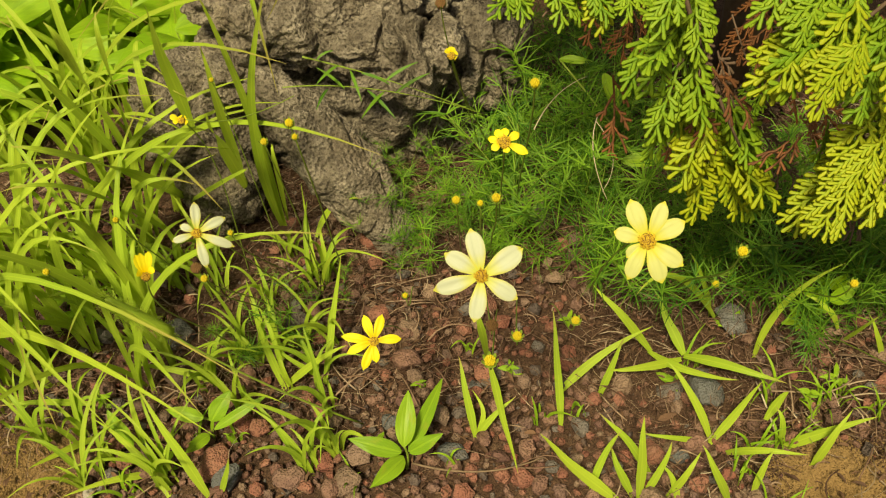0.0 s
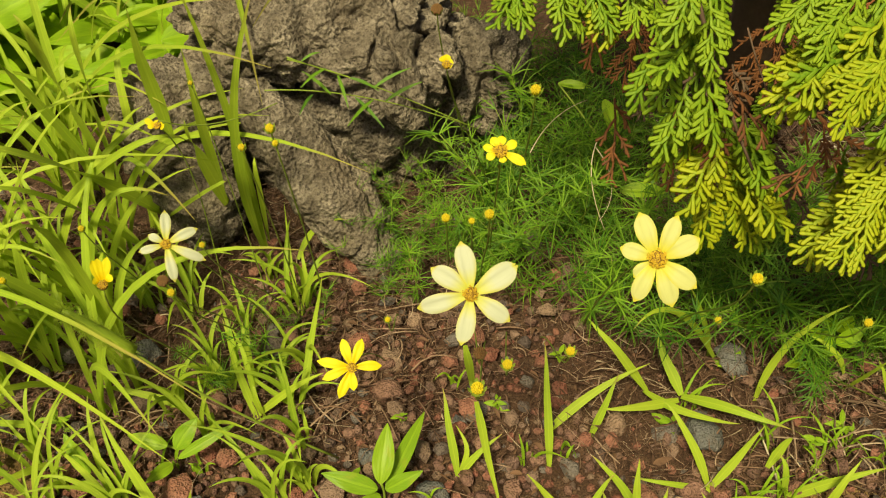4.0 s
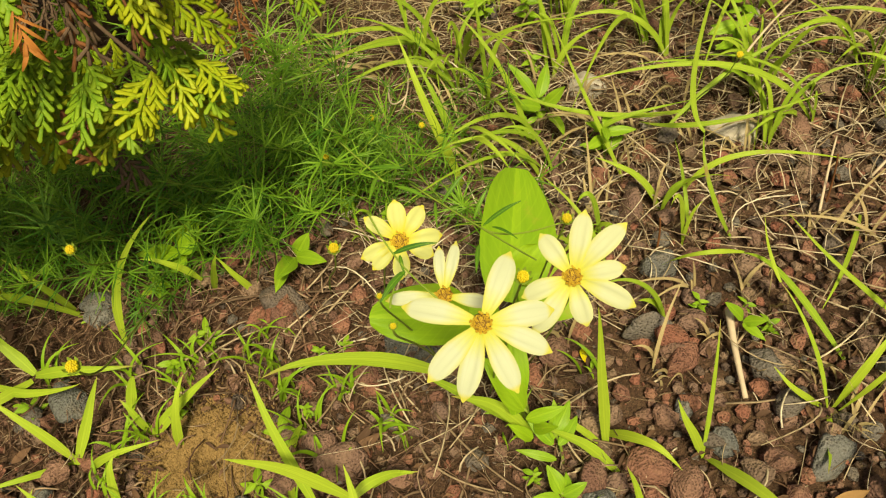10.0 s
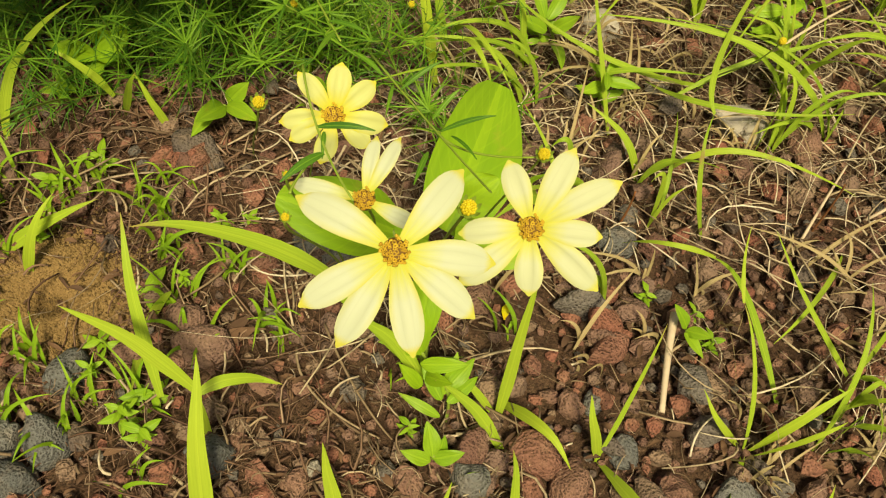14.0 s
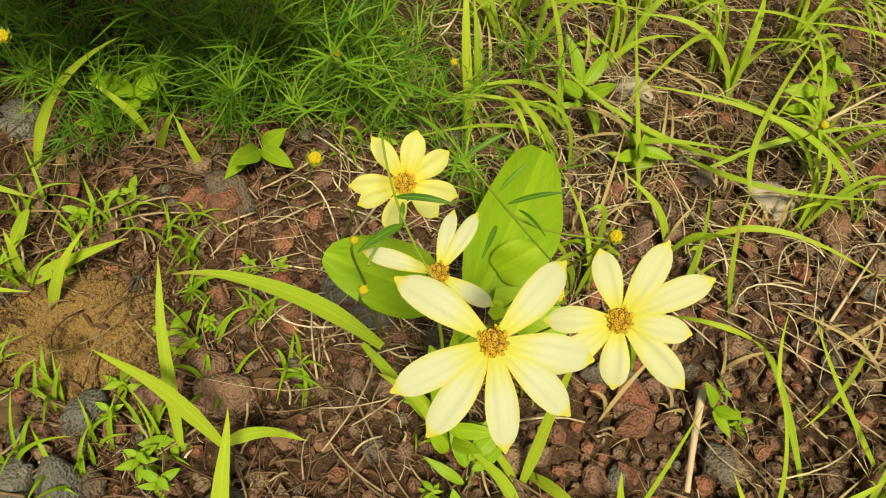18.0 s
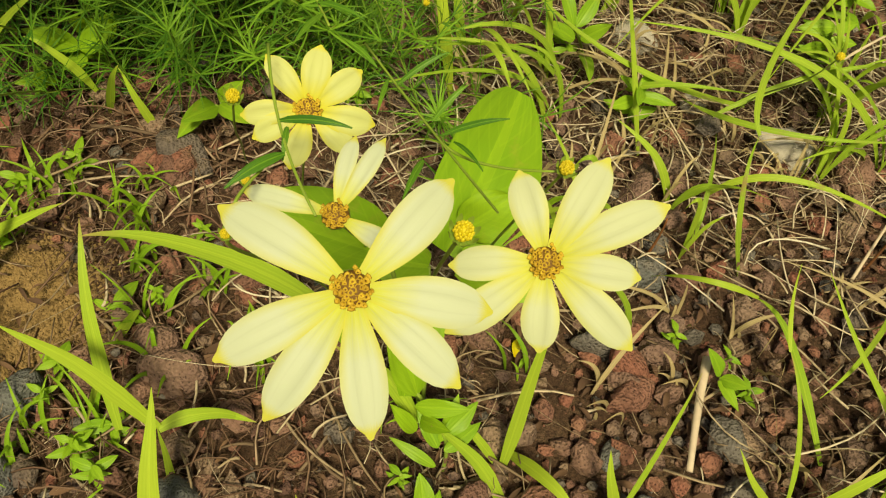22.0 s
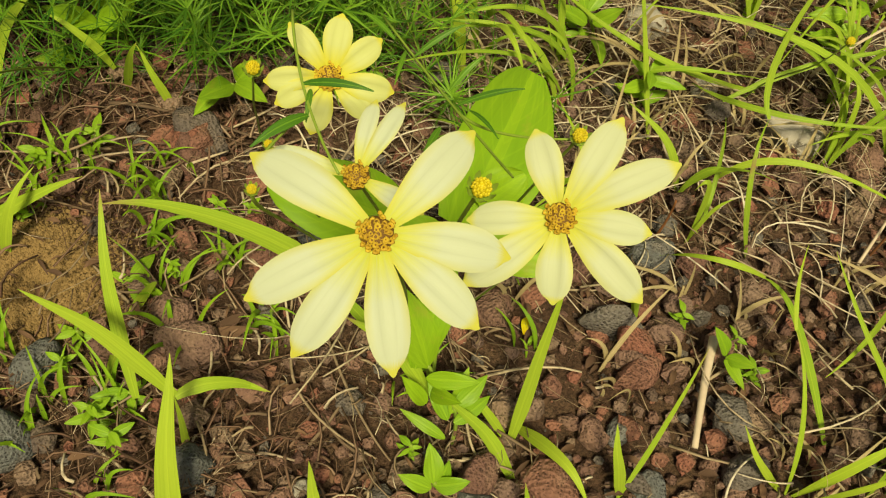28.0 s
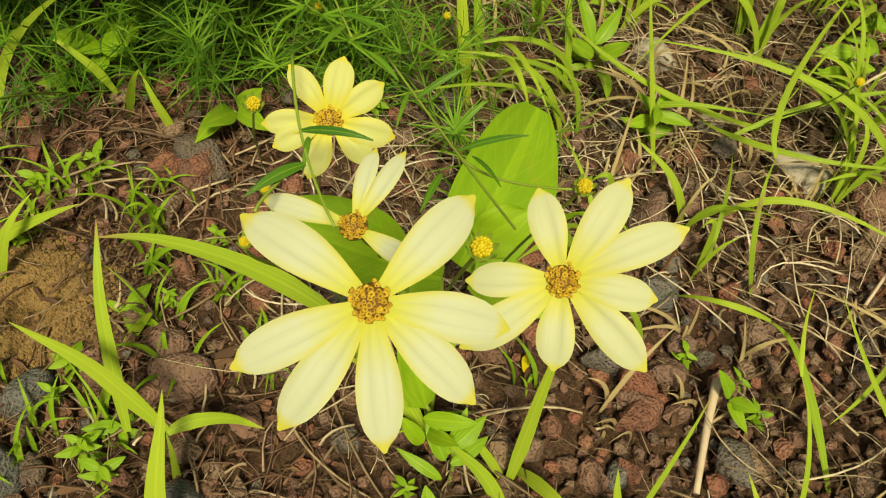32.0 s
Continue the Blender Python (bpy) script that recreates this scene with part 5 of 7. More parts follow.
weed((0.4678, 0.2884, 0.0000), [((0.4826, 0.3264, 0.0900), (0.5405, 0.3955, 0.1250), 0.0500),
    ((0.4452, 0.3032, 0.1300), (0.3951, 0.3062, 0.1650), 0.0340),
    ((0.4920, 0.3325, 0.1000), (0.5101, 0.3293, 0.1200), 0.0240)], 'broad-leaved weed with large rounded light green leaves', BROAD, True)
weed((0.4701, 0.2844, -0.0000), [((0.4567, 0.2727, 0.0600), (0.4463, 0.2905, 0.1000), 0.0180),
    ((0.4565, 0.2715, 0.0500), (0.4774, 0.2596, 0.0600), 0.0090),
    ((0.4592, 0.2695, 0.0400), (0.4644, 0.2519, 0.0600), 0.0080),
    ((0.4573, 0.2683, 0.0300), (0.4463, 0.2734, 0.0500), 0.0080)], 'young weed with pointed green leaves under cream flowers', BROAD, False)
weed((0.4714, 0.2578, 0.0000), [((0.4681, 0.2590, 0.0400), (0.4864, 0.2669, 0.0500), 0.0090),
    ((0.4670, 0.2585, 0.0350), (0.4769, 0.2695, 0.0550), 0.0080),
    ((0.4659, 0.2579, 0.0300), (0.4585, 0.2721, 0.0450), 0.0080),
    ((0.4685, 0.2556, 0.0300), (0.4894, 0.2635, 0.0350), 0.0080),
    ((0.4643, 0.2530, 0.0200), (0.4447, 0.2676, 0.0300), 0.0060)], 'small leafy weed with toothed yellow-green leaves on stones', WEED, False)
weed((0.4566, 0.2336, 0.0000), [((0.4516, 0.2281, 0.0300), (0.4516, 0.2402, 0.0450), 0.0100),
    ((0.4523, 0.2286, 0.0250), (0.4661, 0.2227, 0.0350), 0.0090),
    ((0.4515, 0.2294, 0.0200), (0.4366, 0.2347, 0.0300), 0.0080),
    ((0.4540, 0.2295, 0.0200), (0.4588, 0.2315, 0.0400), 0.0080)], 'small leafy weed with toothed yellow-green leaves on stones', WEED, False)
weed((0.4675, 0.2875, 0.0000), [((0.4837, 0.3140, 0.1000), (0.5163, 0.2890, 0.1050), 0.0240),
    ((0.4685, 0.3049, 0.1000), (0.4513, 0.2698, 0.0600), 0.0190),
    ((0.4660, 0.3072, 0.1100), (0.4393, 0.3081, 0.1200), 0.0200)], 'green weed with wide oval leaves behind cream flowers', BROAD, True)
weed((-0.0622, 0.4499, 0.0000), [((-0.0599, 0.4444, 0.0400), (-0.0525, 0.4757, 0.0700), 0.0165),
    ((-0.0634, 0.4462, 0.0300), (-0.1025, 0.4487, 0.0500), 0.0150),
    ((-0.0565, 0.4455, 0.0300), (-0.0242, 0.5041, 0.0500), 0.0125),
    ((-0.0623, 0.4475, 0.0200), (-0.0862, 0.4172, 0.0300), 0.0150),
    ((-0.0565, 0.4455, 0.0300), (-0.0295, 0.4447, 0.0500), 0.0125)], 'upright weed with soft green oblong leaves', WEED, False)
weed((-0.2547, 0.5245, 0.0000), [((-0.2248, 0.4959, 0.0300), (-0.2069, 0.5096, 0.0500), 0.0160),
    ((-0.2327, 0.4998, 0.0300), (-0.2639, 0.5049, 0.0400), 0.0130),
    ((-0.2212, 0.4867, 0.0300), (-0.1747, 0.5015, 0.0500), 0.0090),
    ((-0.2290, 0.4890, 0.0200), (-0.2421, 0.4664, 0.0300), 0.0110),
    ((-0.2942, 0.4848, 0.0200), (-0.3109, 0.5012, 0.0500), 0.0130)], 'small weed with pale green leaves and pointed tips', WEED, False)
weed((0.3014, 0.5673, 0.0000), [((0.2933, 0.5535, 0.0200), (0.2766, 0.5464, 0.0250), 0.0080),
    ((0.2937, 0.5549, 0.0200), (0.2880, 0.5608, 0.0300), 0.0080),
    ((0.2942, 0.5534, 0.0200), (0.2983, 0.5415, 0.0250), 0.0080),
    ((0.2931, 0.5529, 0.0200), (0.2880, 0.5407, 0.0200), 0.0070)], 'seedling with four small oval yellow-green leaves', WEED, False)
weed((0.3982, 0.5201, 0.0000), [((0.3914, 0.5037, 0.0300), (0.3737, 0.4758, 0.0500), 0.0135),
    ((0.3939, 0.5040, 0.0300), (0.4082, 0.4779, 0.0400), 0.0120),
    ((0.3945, 0.5057, 0.0300), (0.4075, 0.5001, 0.0500), 0.0125),
    ((0.3852, 0.5061, 0.0300), (0.3676, 0.4816, 0.0300), 0.0110)], 'low weed with broad oval leaves below the foliage', WEED, False)
weed((0.3317, 0.5995, 0.0000), [((0.3271, 0.5769, 0.0300), (0.3139, 0.5713, 0.0500), 0.0140),
    ((0.3293, 0.5760, 0.0300), (0.3380, 0.5722, 0.0500), 0.0140),
    ((0.3290, 0.5796, 0.0200), (0.3134, 0.5613, 0.0300), 0.0120)], "small weed with rounded leaves in the foliage's edge", BROAD, False)
weed((0.2077, 0.7436, 0.0300), [((0.1645, 0.7161, 0.0900), (0.2101, 0.7111, 0.0900), 0.0150),
    ((0.1608, 0.7955, 0.1400), (0.1647, 0.7399, 0.1300), 0.0140),
    ((0.1183, 0.8144, 0.1500), (0.1508, 0.8047, 0.1500), 0.0090)], 'broad green leaf among thread-leaved foliage', WEED, False)
weed((0.3311, 0.5811, 0.0000), [((0.3167, 0.5557, 0.0400), (0.2898, 0.5524, 0.0600), 0.0130),
    ((0.3179, 0.5521, 0.0400), (0.3375, 0.5505, 0.0600), 0.0140),
    ((0.3195, 0.5579, 0.0300), (0.3041, 0.5497, 0.0300), 0.0100)], "weed with light green leaves at the bed's edge", BROAD, False)
weed((0.6565, 0.5439, 0.0000), [((0.6360, 0.5340, 0.0400), (0.6267, 0.5568, 0.0700), 0.0100),
    ((0.6383, 0.5338, 0.0400), (0.6584, 0.5471, 0.0600), 0.0110),
    ((0.6429, 0.5319, 0.0300), (0.6556, 0.5209, 0.0500), 0.0110),
    ((0.6383, 0.5324, 0.0300), (0.6115, 0.5312, 0.0500), 0.0110),
    ((0.6451, 0.5300, 0.0200), (0.6380, 0.4956, 0.0300), 0.0110)], 'leafy weed with small yellow-green leaves in wild grass', WEED, False)
sprig(0.2767, 0.4732, 11, 0.0100, 1070, 'tiny fresh green seedling with pointed leaves', WEED, 0.022)
sprig(0.2658, 0.4335, 11, 0.0080, 950, 'tiny fresh green seedling with pointed leaves', WEED, 0.018)
sprig(0.3004, 0.3020, 11, 0.0120, 2180, 'tiny fresh green seedling with pointed leaves', WEED, 0.026)
sprig(0.3095, 0.2864, 11, 0.0110, 2465, 'tiny fresh green seedling with pointed leaves', WEED, 0.024)
sprig(0.2873, 0.3330, 11, 0.0090, 1750, 'tiny fresh green seedling with pointed leaves', WEED, 0.020)
sprig(0.3734, 0.4211, 11, 0.0090, 3175, 'tiny fresh green seedling with pointed leaves', WEED, 0.020)
sprig(0.3911, 0.4203, 11, 0.0070, 3520, 'tiny fresh green seedling with pointed leaves', WEED, 0.015)
sprig(0.3447, 0.3822, 11, 0.0080, 2785, 'tiny fresh green seedling with pointed leaves', WEED, 0.018)
sprig(0.6210, 0.3052, 7, 0.0076, 8510, 'tiny fresh green seedling with pointed leaves', WEED, 0.018)
sprig(0.6435, 0.2836, 7, 0.0086, 9110, 'tiny fresh green seedling with pointed leaves', WEED, 0.020)
sprig(0.6454, 0.2625, 7, 0.0086, 9370, 'tiny fresh green seedling with pointed leaves', WEED, 0.020)
sprig(0.4469, 0.2527, 7, 0.0076, 5730, 'tiny fresh green seedling with pointed leaves', WEED, 0.018)
sprig(0.6202, 0.5267, 7, 0.0142, 6690, 'tiny fresh green seedling with pointed leaves', WEED, 0.033)
sprig(0.6405, 0.5435, 7, 0.0142, 6870, 'tiny fresh green seedling with pointed leaves', WEED, 0.033)
sprig(0.6746, 0.6023, 7, 0.0142, 6955, 'tiny fresh green seedling with pointed leaves', WEED, 0.033)
weed((0.6414, 0.2748, 0.0000), [((0.6274, 0.2683, 0.0200), (0.6339, 0.2559, 0.0300), 0.0080),
    ((0.6282, 0.2700, 0.0200), (0.6185, 0.2757, 0.0400), 0.0080),
    ((0.6258, 0.2674, 0.0200), (0.6292, 0.2490, 0.0200), 0.0070)], 'small green weed on stony ground', WEED, False)

for k in range(26):
    x, y = rng.uniform(-0.45, 0.62), rng.uniform(0.30, 0.62)
    sprig(x, y, rng.randint(4, 7), rng.uniform(0.008, 0.018), 300 + k, "tiny green weed seedling among stones", WEED, 0.014)
for k in range(20):
    x, y = rng.uniform(0.62, 1.0), rng.uniform(0.45, 0.95)
    sprig(x, y, rng.randint(6, 10), rng.uniform(0.014, 0.026), 340 + k, "small leafy weed among the wild grass", WEED, 0.05)
for k in range(52):
    x, y = rng.uniform(-0.85, -0.25), rng.uniform(0.95, 1.5)
    sprig(x, y, 9, rng.uniform(0.07, 0.11), 370 + k, "leafy weed with large light green leaves", BROAD, 0.16)
for k in range(14):
    x, y = rng.uniform(-0.62, -0.32), rng.uniform(0.52, 0.8)
    sprig(x, y, 8, rng.uniform(0.012, 0.022), 390 + k, "small clover-like weed under the tall grass", WEED, 0.03)

# ---- thread-leaved coreopsis foliage ----


def shoot_meshes(seed):
    """A wiry shoot; at each node two thread-like leaves face each other, each cut into three."""
    rng = random.Random(seed)
    high = rng.uniform(0.11, 0.18)
    lean = np.array((rng.uniform(-0.06, 0.06), rng.uniform(-0.06, 0.06), 0))
    path = bend((0, 0, 0), lean * 0.35 + (0, 0, high * 0.5), lean + (0, 0, high), 10)
    stem = Soup().add(*tube(path, 0.0006, 4, 0.6)).mesh("shoot_stem", STEM)
    leaves = Soup()
    nodes = int(high / 0.0145)
    turn = rng.uniform(0, 6.28)
    for k in range(1, nodes + 1):
        s = k / nodes
        p = path[min(9, int(s * 9))] * (1 - (s * 9) % 1) + path[min(9, int(s * 9) + 1)] * ((s * 9) % 1)
        turn += 1.57 + rng.uniform(-0.4, 0.4)
        for half in (0.0, math.pi):
            if rng.random() < 0.25:
                continue
            up, long = rng.uniform(0.25, 1.1), rng.uniform(0.022, 0.044) * (1.15 - 0.35 * s)
            for fan, share in ((0.0, 1.0), (0.42, 0.8), (-0.42, 0.8)):
                a = turn + half + fan * rng.uniform(0.7, 1.4)
                l = long * share * rng.uniform(0.75, 1.1)
                d = np.array((math.cos(a), math.sin(a), up + rng.uniform(-0.12, 0.12)))
                q = p + d * l * 0.5
                e = p + np.array((d[0] * 1.05, d[1] * 1.05, d[2] * rng.uniform(0.45, 0.95))) * l
                leaves.add(*ribbon([p, (p + q) / 2, q, e], rng.uniform(0.0011, 0.0016), (0.1, -0.4, 0.9), 0.35, "thread"))
    return stem, leaves.mesh("foliage", THREAD)


SHOOTS = [shoot_meshes(700 + k) for k in range(14)]


def foliage_clump(label, spots, seed):
    """spots: (x, y) of each shoot."""
    rng = random.Random(seed)
    c = thing("coreopsis_clump", (*spots[0], 0.0), label, "perennial", "coreopsis clumps")
    for x, y in spots:
        stem, leaves = SHOOTS[rng.randrange(len(SHOOTS))]
        m = Matrix.Translation((x - spots[0][0], y - spots[0][1], rise(x, y) - 0.004)) @ Euler((rng.uniform(-0.05, 0.75), rng.uniform(-0.45, 0.45), rng.uniform(-0.6, 0.6))).to_matrix().to_4x4() @ Matrix.Scale(rng.uniform(0.7, 1.1) * (0.62 if x < 0.03 else 1.0), 4)
        s = part("shoot", stem, c, "", m)
        part("foliage", leaves, s)
    return c


CLUMP = "dense green clump of thread-leaved coreopsis foliage"
rng = random.Random(21)


def in_band(x):
    """Near edge of the foliage by x."""
    return 0.70 - 0.36 * max(0.0, x + 0.02) + 0.02 * math.sin(x * 31)


spots = []
while len(spots) < 290:
    x, y = rng.uniform(-0.07, 0.55), rng.uniform(0.48, 1.05)
    near = in_band(x)
    if near < y < near + (0.30 if x < 0.20 else 0.17) and not (x < 0.06 and y > 0.84) and not (x > 0.5 and y > 0.62):
        spots.append((x, y))
spots.sort(key=lambda p: (int((p[0] + 0.1) / 0.13), p[1]))
for k in range(0, len(spots), 29):
    foliage_clump(CLUMP, spots[k : k + 29], k)
foliage_clump("sparse thread-leaved coreopsis shoots beside the boulder", [(rng.uniform(-0.24, -0.08), rng.uniform(0.58, 0.65)) for _ in range(9)], 9)

for k in range(3):
    # shoots between the boulder and the shrub
    foliage_clump(CLUMP, [(rng.uniform(0.03 + 0.07 * k, 0.12 + 0.07 * k), rng.uniform(0.92, 1.22)) for _ in range(16)], 40 + k)
for k in range(34):
    # taller grass beyond the shrub
    x, y = rng.uniform(0.56, 0.98), rng.uniform(0.62, 1.05)
    wild_tuft(x, y, rng.randint(4, 7), 0.08, 0.20, 0.0050, 800 + k, WILD_GRASS, "tall thin grass growing beside the shrub", (rng.uniform(-0.6, 0.6), rng.uniform(-0.6, 0.3)))
for k in range(5):
    x, y = rng.uniform(0.78, 0.92), rng.uniform(0.70, 0.90)
    sprig(x, y, 6, 0.040, 850 + k, "weed with pale green lobed leaves beyond the grass", BROAD, 0.06)

# ---- thuja ----


def finger(s, a, b, wide, last=True):
    """One flat blunt branchlet of overlapping scales from a to b, in the spray's plane; last: with a round club end."""
    a, b = np.array(a, float), np.array(b, float)
    d = b - a
    l = max(1e-5, np.linalg.norm(d))
    d /= l
    side = unit((-d[1], d[0], 0.0))
    v, f, u = [], [], []
    stops = [(0.0, 0.34), (0.25, 0.44), (0.32, 0.37), (0.55, 0.48), (0.62, 0.41), (0.88, 0.52), (1.0, 0.42), (1.0 + 0.22 * wide / l, 0.16)] if last else [(0.0, 0.40), (0.45, 0.46), (0.55, 0.40), (1.0, 0.42)]
    for t, w in stops:
        w *= wide
        h = 0.26 * w
        c = a + d * l * t + np.array((0, 0, -0.06 * l * t * t))
        v += [c + side * w, c + side * w * 0.45 + (0, 0, h), c - side * w * 0.45 + (0, 0, h), c - side * w, c - (0, 0, h)]
        u += [(0.3, t), (0.7, t), (0.7, t), (0.3, t), (0.3, t)]
    n = len(stops)
    for i in range(n - 1):
        f += [(i * 5 + j, i * 5 + (j + 1) % 5, i * 5 + 5 + (j + 1) % 5, i * 5 + 5 + j) for j in range(5)]
    f.append(tuple(range(n * 5 - 5, n * 5)))
    s.add(v, f, u)


def spray_mesh(seed, length, mat, sparse=1.0, wide=0.0032):
    """A flat fern-like spray along +x, its face to +z: blunt fingers to both sides, the longer ones forked again."""
    rng = random.Random(seed)
    s = Soup()
    bow = rng.uniform(-0.14, 0.14)

    def axis(t):
        return np.array((length * t, bow * length * t * t, -0.14 * length * t * t + 0.015 * length * math.sin(5 * t + seed)))

    steps = max(4, int(length / 0.010))
    for i in range(steps):
        finger(s, axis(i / steps), axis((i + 1) / steps), wide * 0.80, i == steps - 1)
    t, sign = 0.10 * rng.random() + 0.004 / length, 1
    while t < 0.94:
        p = axis(t)
        l = max(0.0062, length * 0.46 * math.sin(math.pi * min(1, 0.30 + t * 0.64)) ** 0.9 * rng.uniform(0.7, 1.12) * (1.05 - 0.45 * t))
        l = min(l, 0.034)
        ang = sign * rng.uniform(0.50, 0.80)
        tilt = rng.uniform(-0.40, 0.12)
        d = np.array((math.cos(ang), math.sin(ang), tilt))
        n = max(1, int(l / 0.0041))
        q = [p + d * l * i / n + np.array((0.24 * l * (i / n) ** 2, -sign * 0.12 * l * (i / n) ** 2, -0.12 * l * (i / n) ** 2)) for i in range(n + 1)]
        for i in range(n):
            finger(s, q[i], q[i + 1], wide * 0.92, i == n - 1)
            if n < 2 or i == n - 1:
                continue
            for turn in (1, -1):
                if (i == 0 and turn == -sign) or rng.random() > 0.95 * sparse:
                    continue
                c = ang * 0.88 + turn * rng.uniform(0.46, 0.66)
                e = rng.uniform(0.0046, 0.0080) * (1.15 - 0.45 * i / n)
                at = q[i] + (q[i + 1] - q[i]) * (0.30 if turn > 0 else 0.75)
                finger(s, at, at + np.array((math.cos(c), math.sin(c), tilt * 0.7 + rng.uniform(-0.15, 0.05))) * e, wide * rng.uniform(0.85, 1.02))
        t += rng.uniform(0.0042, 0.0062) / length / max(0.5, sparse) * (1.0 if l < 0.012 else 1.05)
        sign = -sign
    return s.mesh("spray", mat)


def dead_fan(seed, length):
    """A withered spray whose lobes have closed into a ragged flat fan along +x."""
    rng = random.Random(seed)
    s = Soup()
    for k in range(11):
        start = 0.05 + 0.055 * k
        ang = (1 if k % 2 else -1) * rng.uniform(0.20, 0.95)
        l = length * rng.uniform(0.38, 0.55) * (1.05 - start * 0.6)
        p = np.array((length * start, 0.0, rng.uniform(-0.002, 0.002)))
        d = np.array((math.cos(ang), math.sin(ang), rng.uniform(-0.25, 0.05)))
        s.add(*ribbon(bend(p, p + d * l * 0.5 + (0, 0, 0.003), p + d * l, 7), 0.05 * length * rng.uniform(0.7, 1.3), (0, 0, 1), 0.3, "leaf", rng.uniform(-0.5, 0.5)))
    return s.mesh("spray", ORANGE)


SIZES = (0.034, 0.046, 0.062, 0.085, 0.12)
SPRAYS = {
    "green": [[spray_mesh(10 * k + j, size, THUJA) for j in range(3)] for k, size in enumerate(SIZES)],
    "gold": [[spray_mesh(100 + 10 * k + j, size, THUJA_GOLD) for j in range(3)] for k, size in enumerate(SIZES)],
    "rust": [[spray_mesh(200 + 10 * k + j, size, RUST, 0.6, 0.0026) for j in range(2)] for k, size in enumerate(SIZES)],
    "grey": [[spray_mesh(300 + 10 * k + j, size, BARK, 0.6, 0.0024) for j in range(2)] for k, size in enumerate(SIZES)],
    "orange": [[dead_fan(60, size)] for size in SIZES],
}
thuja = thing("thuja_shrub", (0.36, 0.98, 0.0), "golden-green thuja shrub with drooping flat sprays and some browned tips", "conifer")
TH = np.array(thuja.location)


def twig(a, c, b, wide=0.0016):
    return part("twig", Soup().add(*tube(bend(a, c, b, 9) - TH, wide, 6, 0.5)).mesh("twig", BARK), thuja)


def spray(a, b, tone, which=0, facing=VIEW, roll=0.0):
    """A spray of the shrub from its foot a to its tip b."""
    length = float(np.linalg.norm(np.subtract(b, a)))
    near = min(range(len(SIZES)), key=lambda k: abs(SIZES[k] - length))
    me = SPRAYS[tone][near][which % len(SPRAYS[tone][near])]
    label = {"rust": "rust-brown withered spray", "grey": "bare grey-brown spray", "orange": "bright orange dead spray"}.get(tone, "")
    return part("spray", me, thuja, label, leaf_pose(np.subtract(a, TH), np.subtract(b, TH), facing, roll) @ Matrix.Scale(length / SIZES[near], 4))


part("trunk", Soup().add(*tube(bend((0.36, 0.98, -0.02), (0.365, 0.97, 0.6), (0.36, 0.98, 1.3), 12) - TH, 0.028, 12, 0.35)).mesh("trunk", BARK), thuja)

spray((0.1387, 0.4750, 0.4143), (0.1185, 0.4450, 0.3892), 'green', 0, VIEW, 0.00)
spray((0.1491, 0.5059, 0.4130), (0.1297, 0.4759, 0.3954), 'green', 2, VIEW, 0.48)
spray((0.1480, 0.4850, 0.3916), (0.1471, 0.4570, 0.3611), 'green', 1, VIEW, 0.22)
spray((0.1561, 0.5054, 0.3954), (0.1574, 0.4774, 0.3540), 'green', 3, VIEW, -0.34)
spray((0.1444, 0.4950, 0.3689), (0.1228, 0.4690, 0.3334), 'green', 2, VIEW, -0.22)
spray((0.1322, 0.5099, 0.3629), (0.1142, 0.4839, 0.3249), 'green', 4, VIEW, 0.11)
spray((0.1468, 0.4750, 0.3614), (0.1512, 0.4450, 0.3223), 'green', 3, VIEW, 0.00)
spray((0.1414, 0.5069, 0.3693), (0.1511, 0.4769, 0.3421), 'green', 5, VIEW, 0.16)
spray((0.1428, 0.4850, 0.3406), (0.1235, 0.4570, 0.3089), 'green', 4, VIEW, 0.21)
spray((0.1562, 0.5024, 0.3314), (0.1435, 0.4744, 0.2968), 'green', 6, VIEW, -0.38)
spray((0.1511, 0.4950, 0.3128), (0.1537, 0.4690, 0.2739), 'gold', 5, VIEW, -0.22)
spray((0.1534, 0.5125, 0.3227), (0.1639, 0.4865, 0.2731), 'green', 7, VIEW, 0.49)
spray((0.1636, 0.4750, 0.3120), (0.1348, 0.4450, 0.2819), 'gold', 6, VIEW, 0.01)
spray((0.1497, 0.5069, 0.3021), (0.1300, 0.4769, 0.2797), 'green', 8, VIEW, -0.46)
spray((0.1617, 0.4850, 0.2880), (0.1634, 0.4570, 0.2373), 'gold', 7, VIEW, 0.21)
spray((0.1625, 0.4999, 0.2973), (0.1747, 0.4719, 0.2538), 'gold', 9, VIEW, 0.30)
spray((0.1758, 0.4950, 0.2835), (0.1980, 0.4690, 0.2271), 'gold', 8, VIEW, -0.22)
spray((0.1896, 0.5155, 0.2754), (0.2234, 0.4895, 0.2080), 'green', 10, VIEW, -0.05)
spray((0.1738, 0.4750, 0.2848), (0.2030, 0.4450, 0.2545), 'gold', 9, VIEW, 0.01)
spray((0.1699, 0.5059, 0.2912), (0.2119, 0.4759, 0.2587), 'green', 11, VIEW, -0.21)
spray((0.1763, 0.4850, 0.3162), (0.1907, 0.4570, 0.2785), 'green', 10, VIEW, 0.21)
spray((0.1634, 0.4980, 0.3121), (0.1916, 0.4700, 0.2863), 'green', 12, VIEW, 0.41)
spray((0.1558, 0.4950, 0.3712), (0.1223, 0.4690, 0.3892), 'green', 11, VIEW, -0.22)
spray((0.1626, 0.5187, 0.3729), (0.1438, 0.4927, 0.3876), 'green', 13, VIEW, -0.50)
spray((0.1363, 0.4750, 0.3700), (0.1120, 0.4450, 0.3726), 'green', 12, VIEW, 0.02)
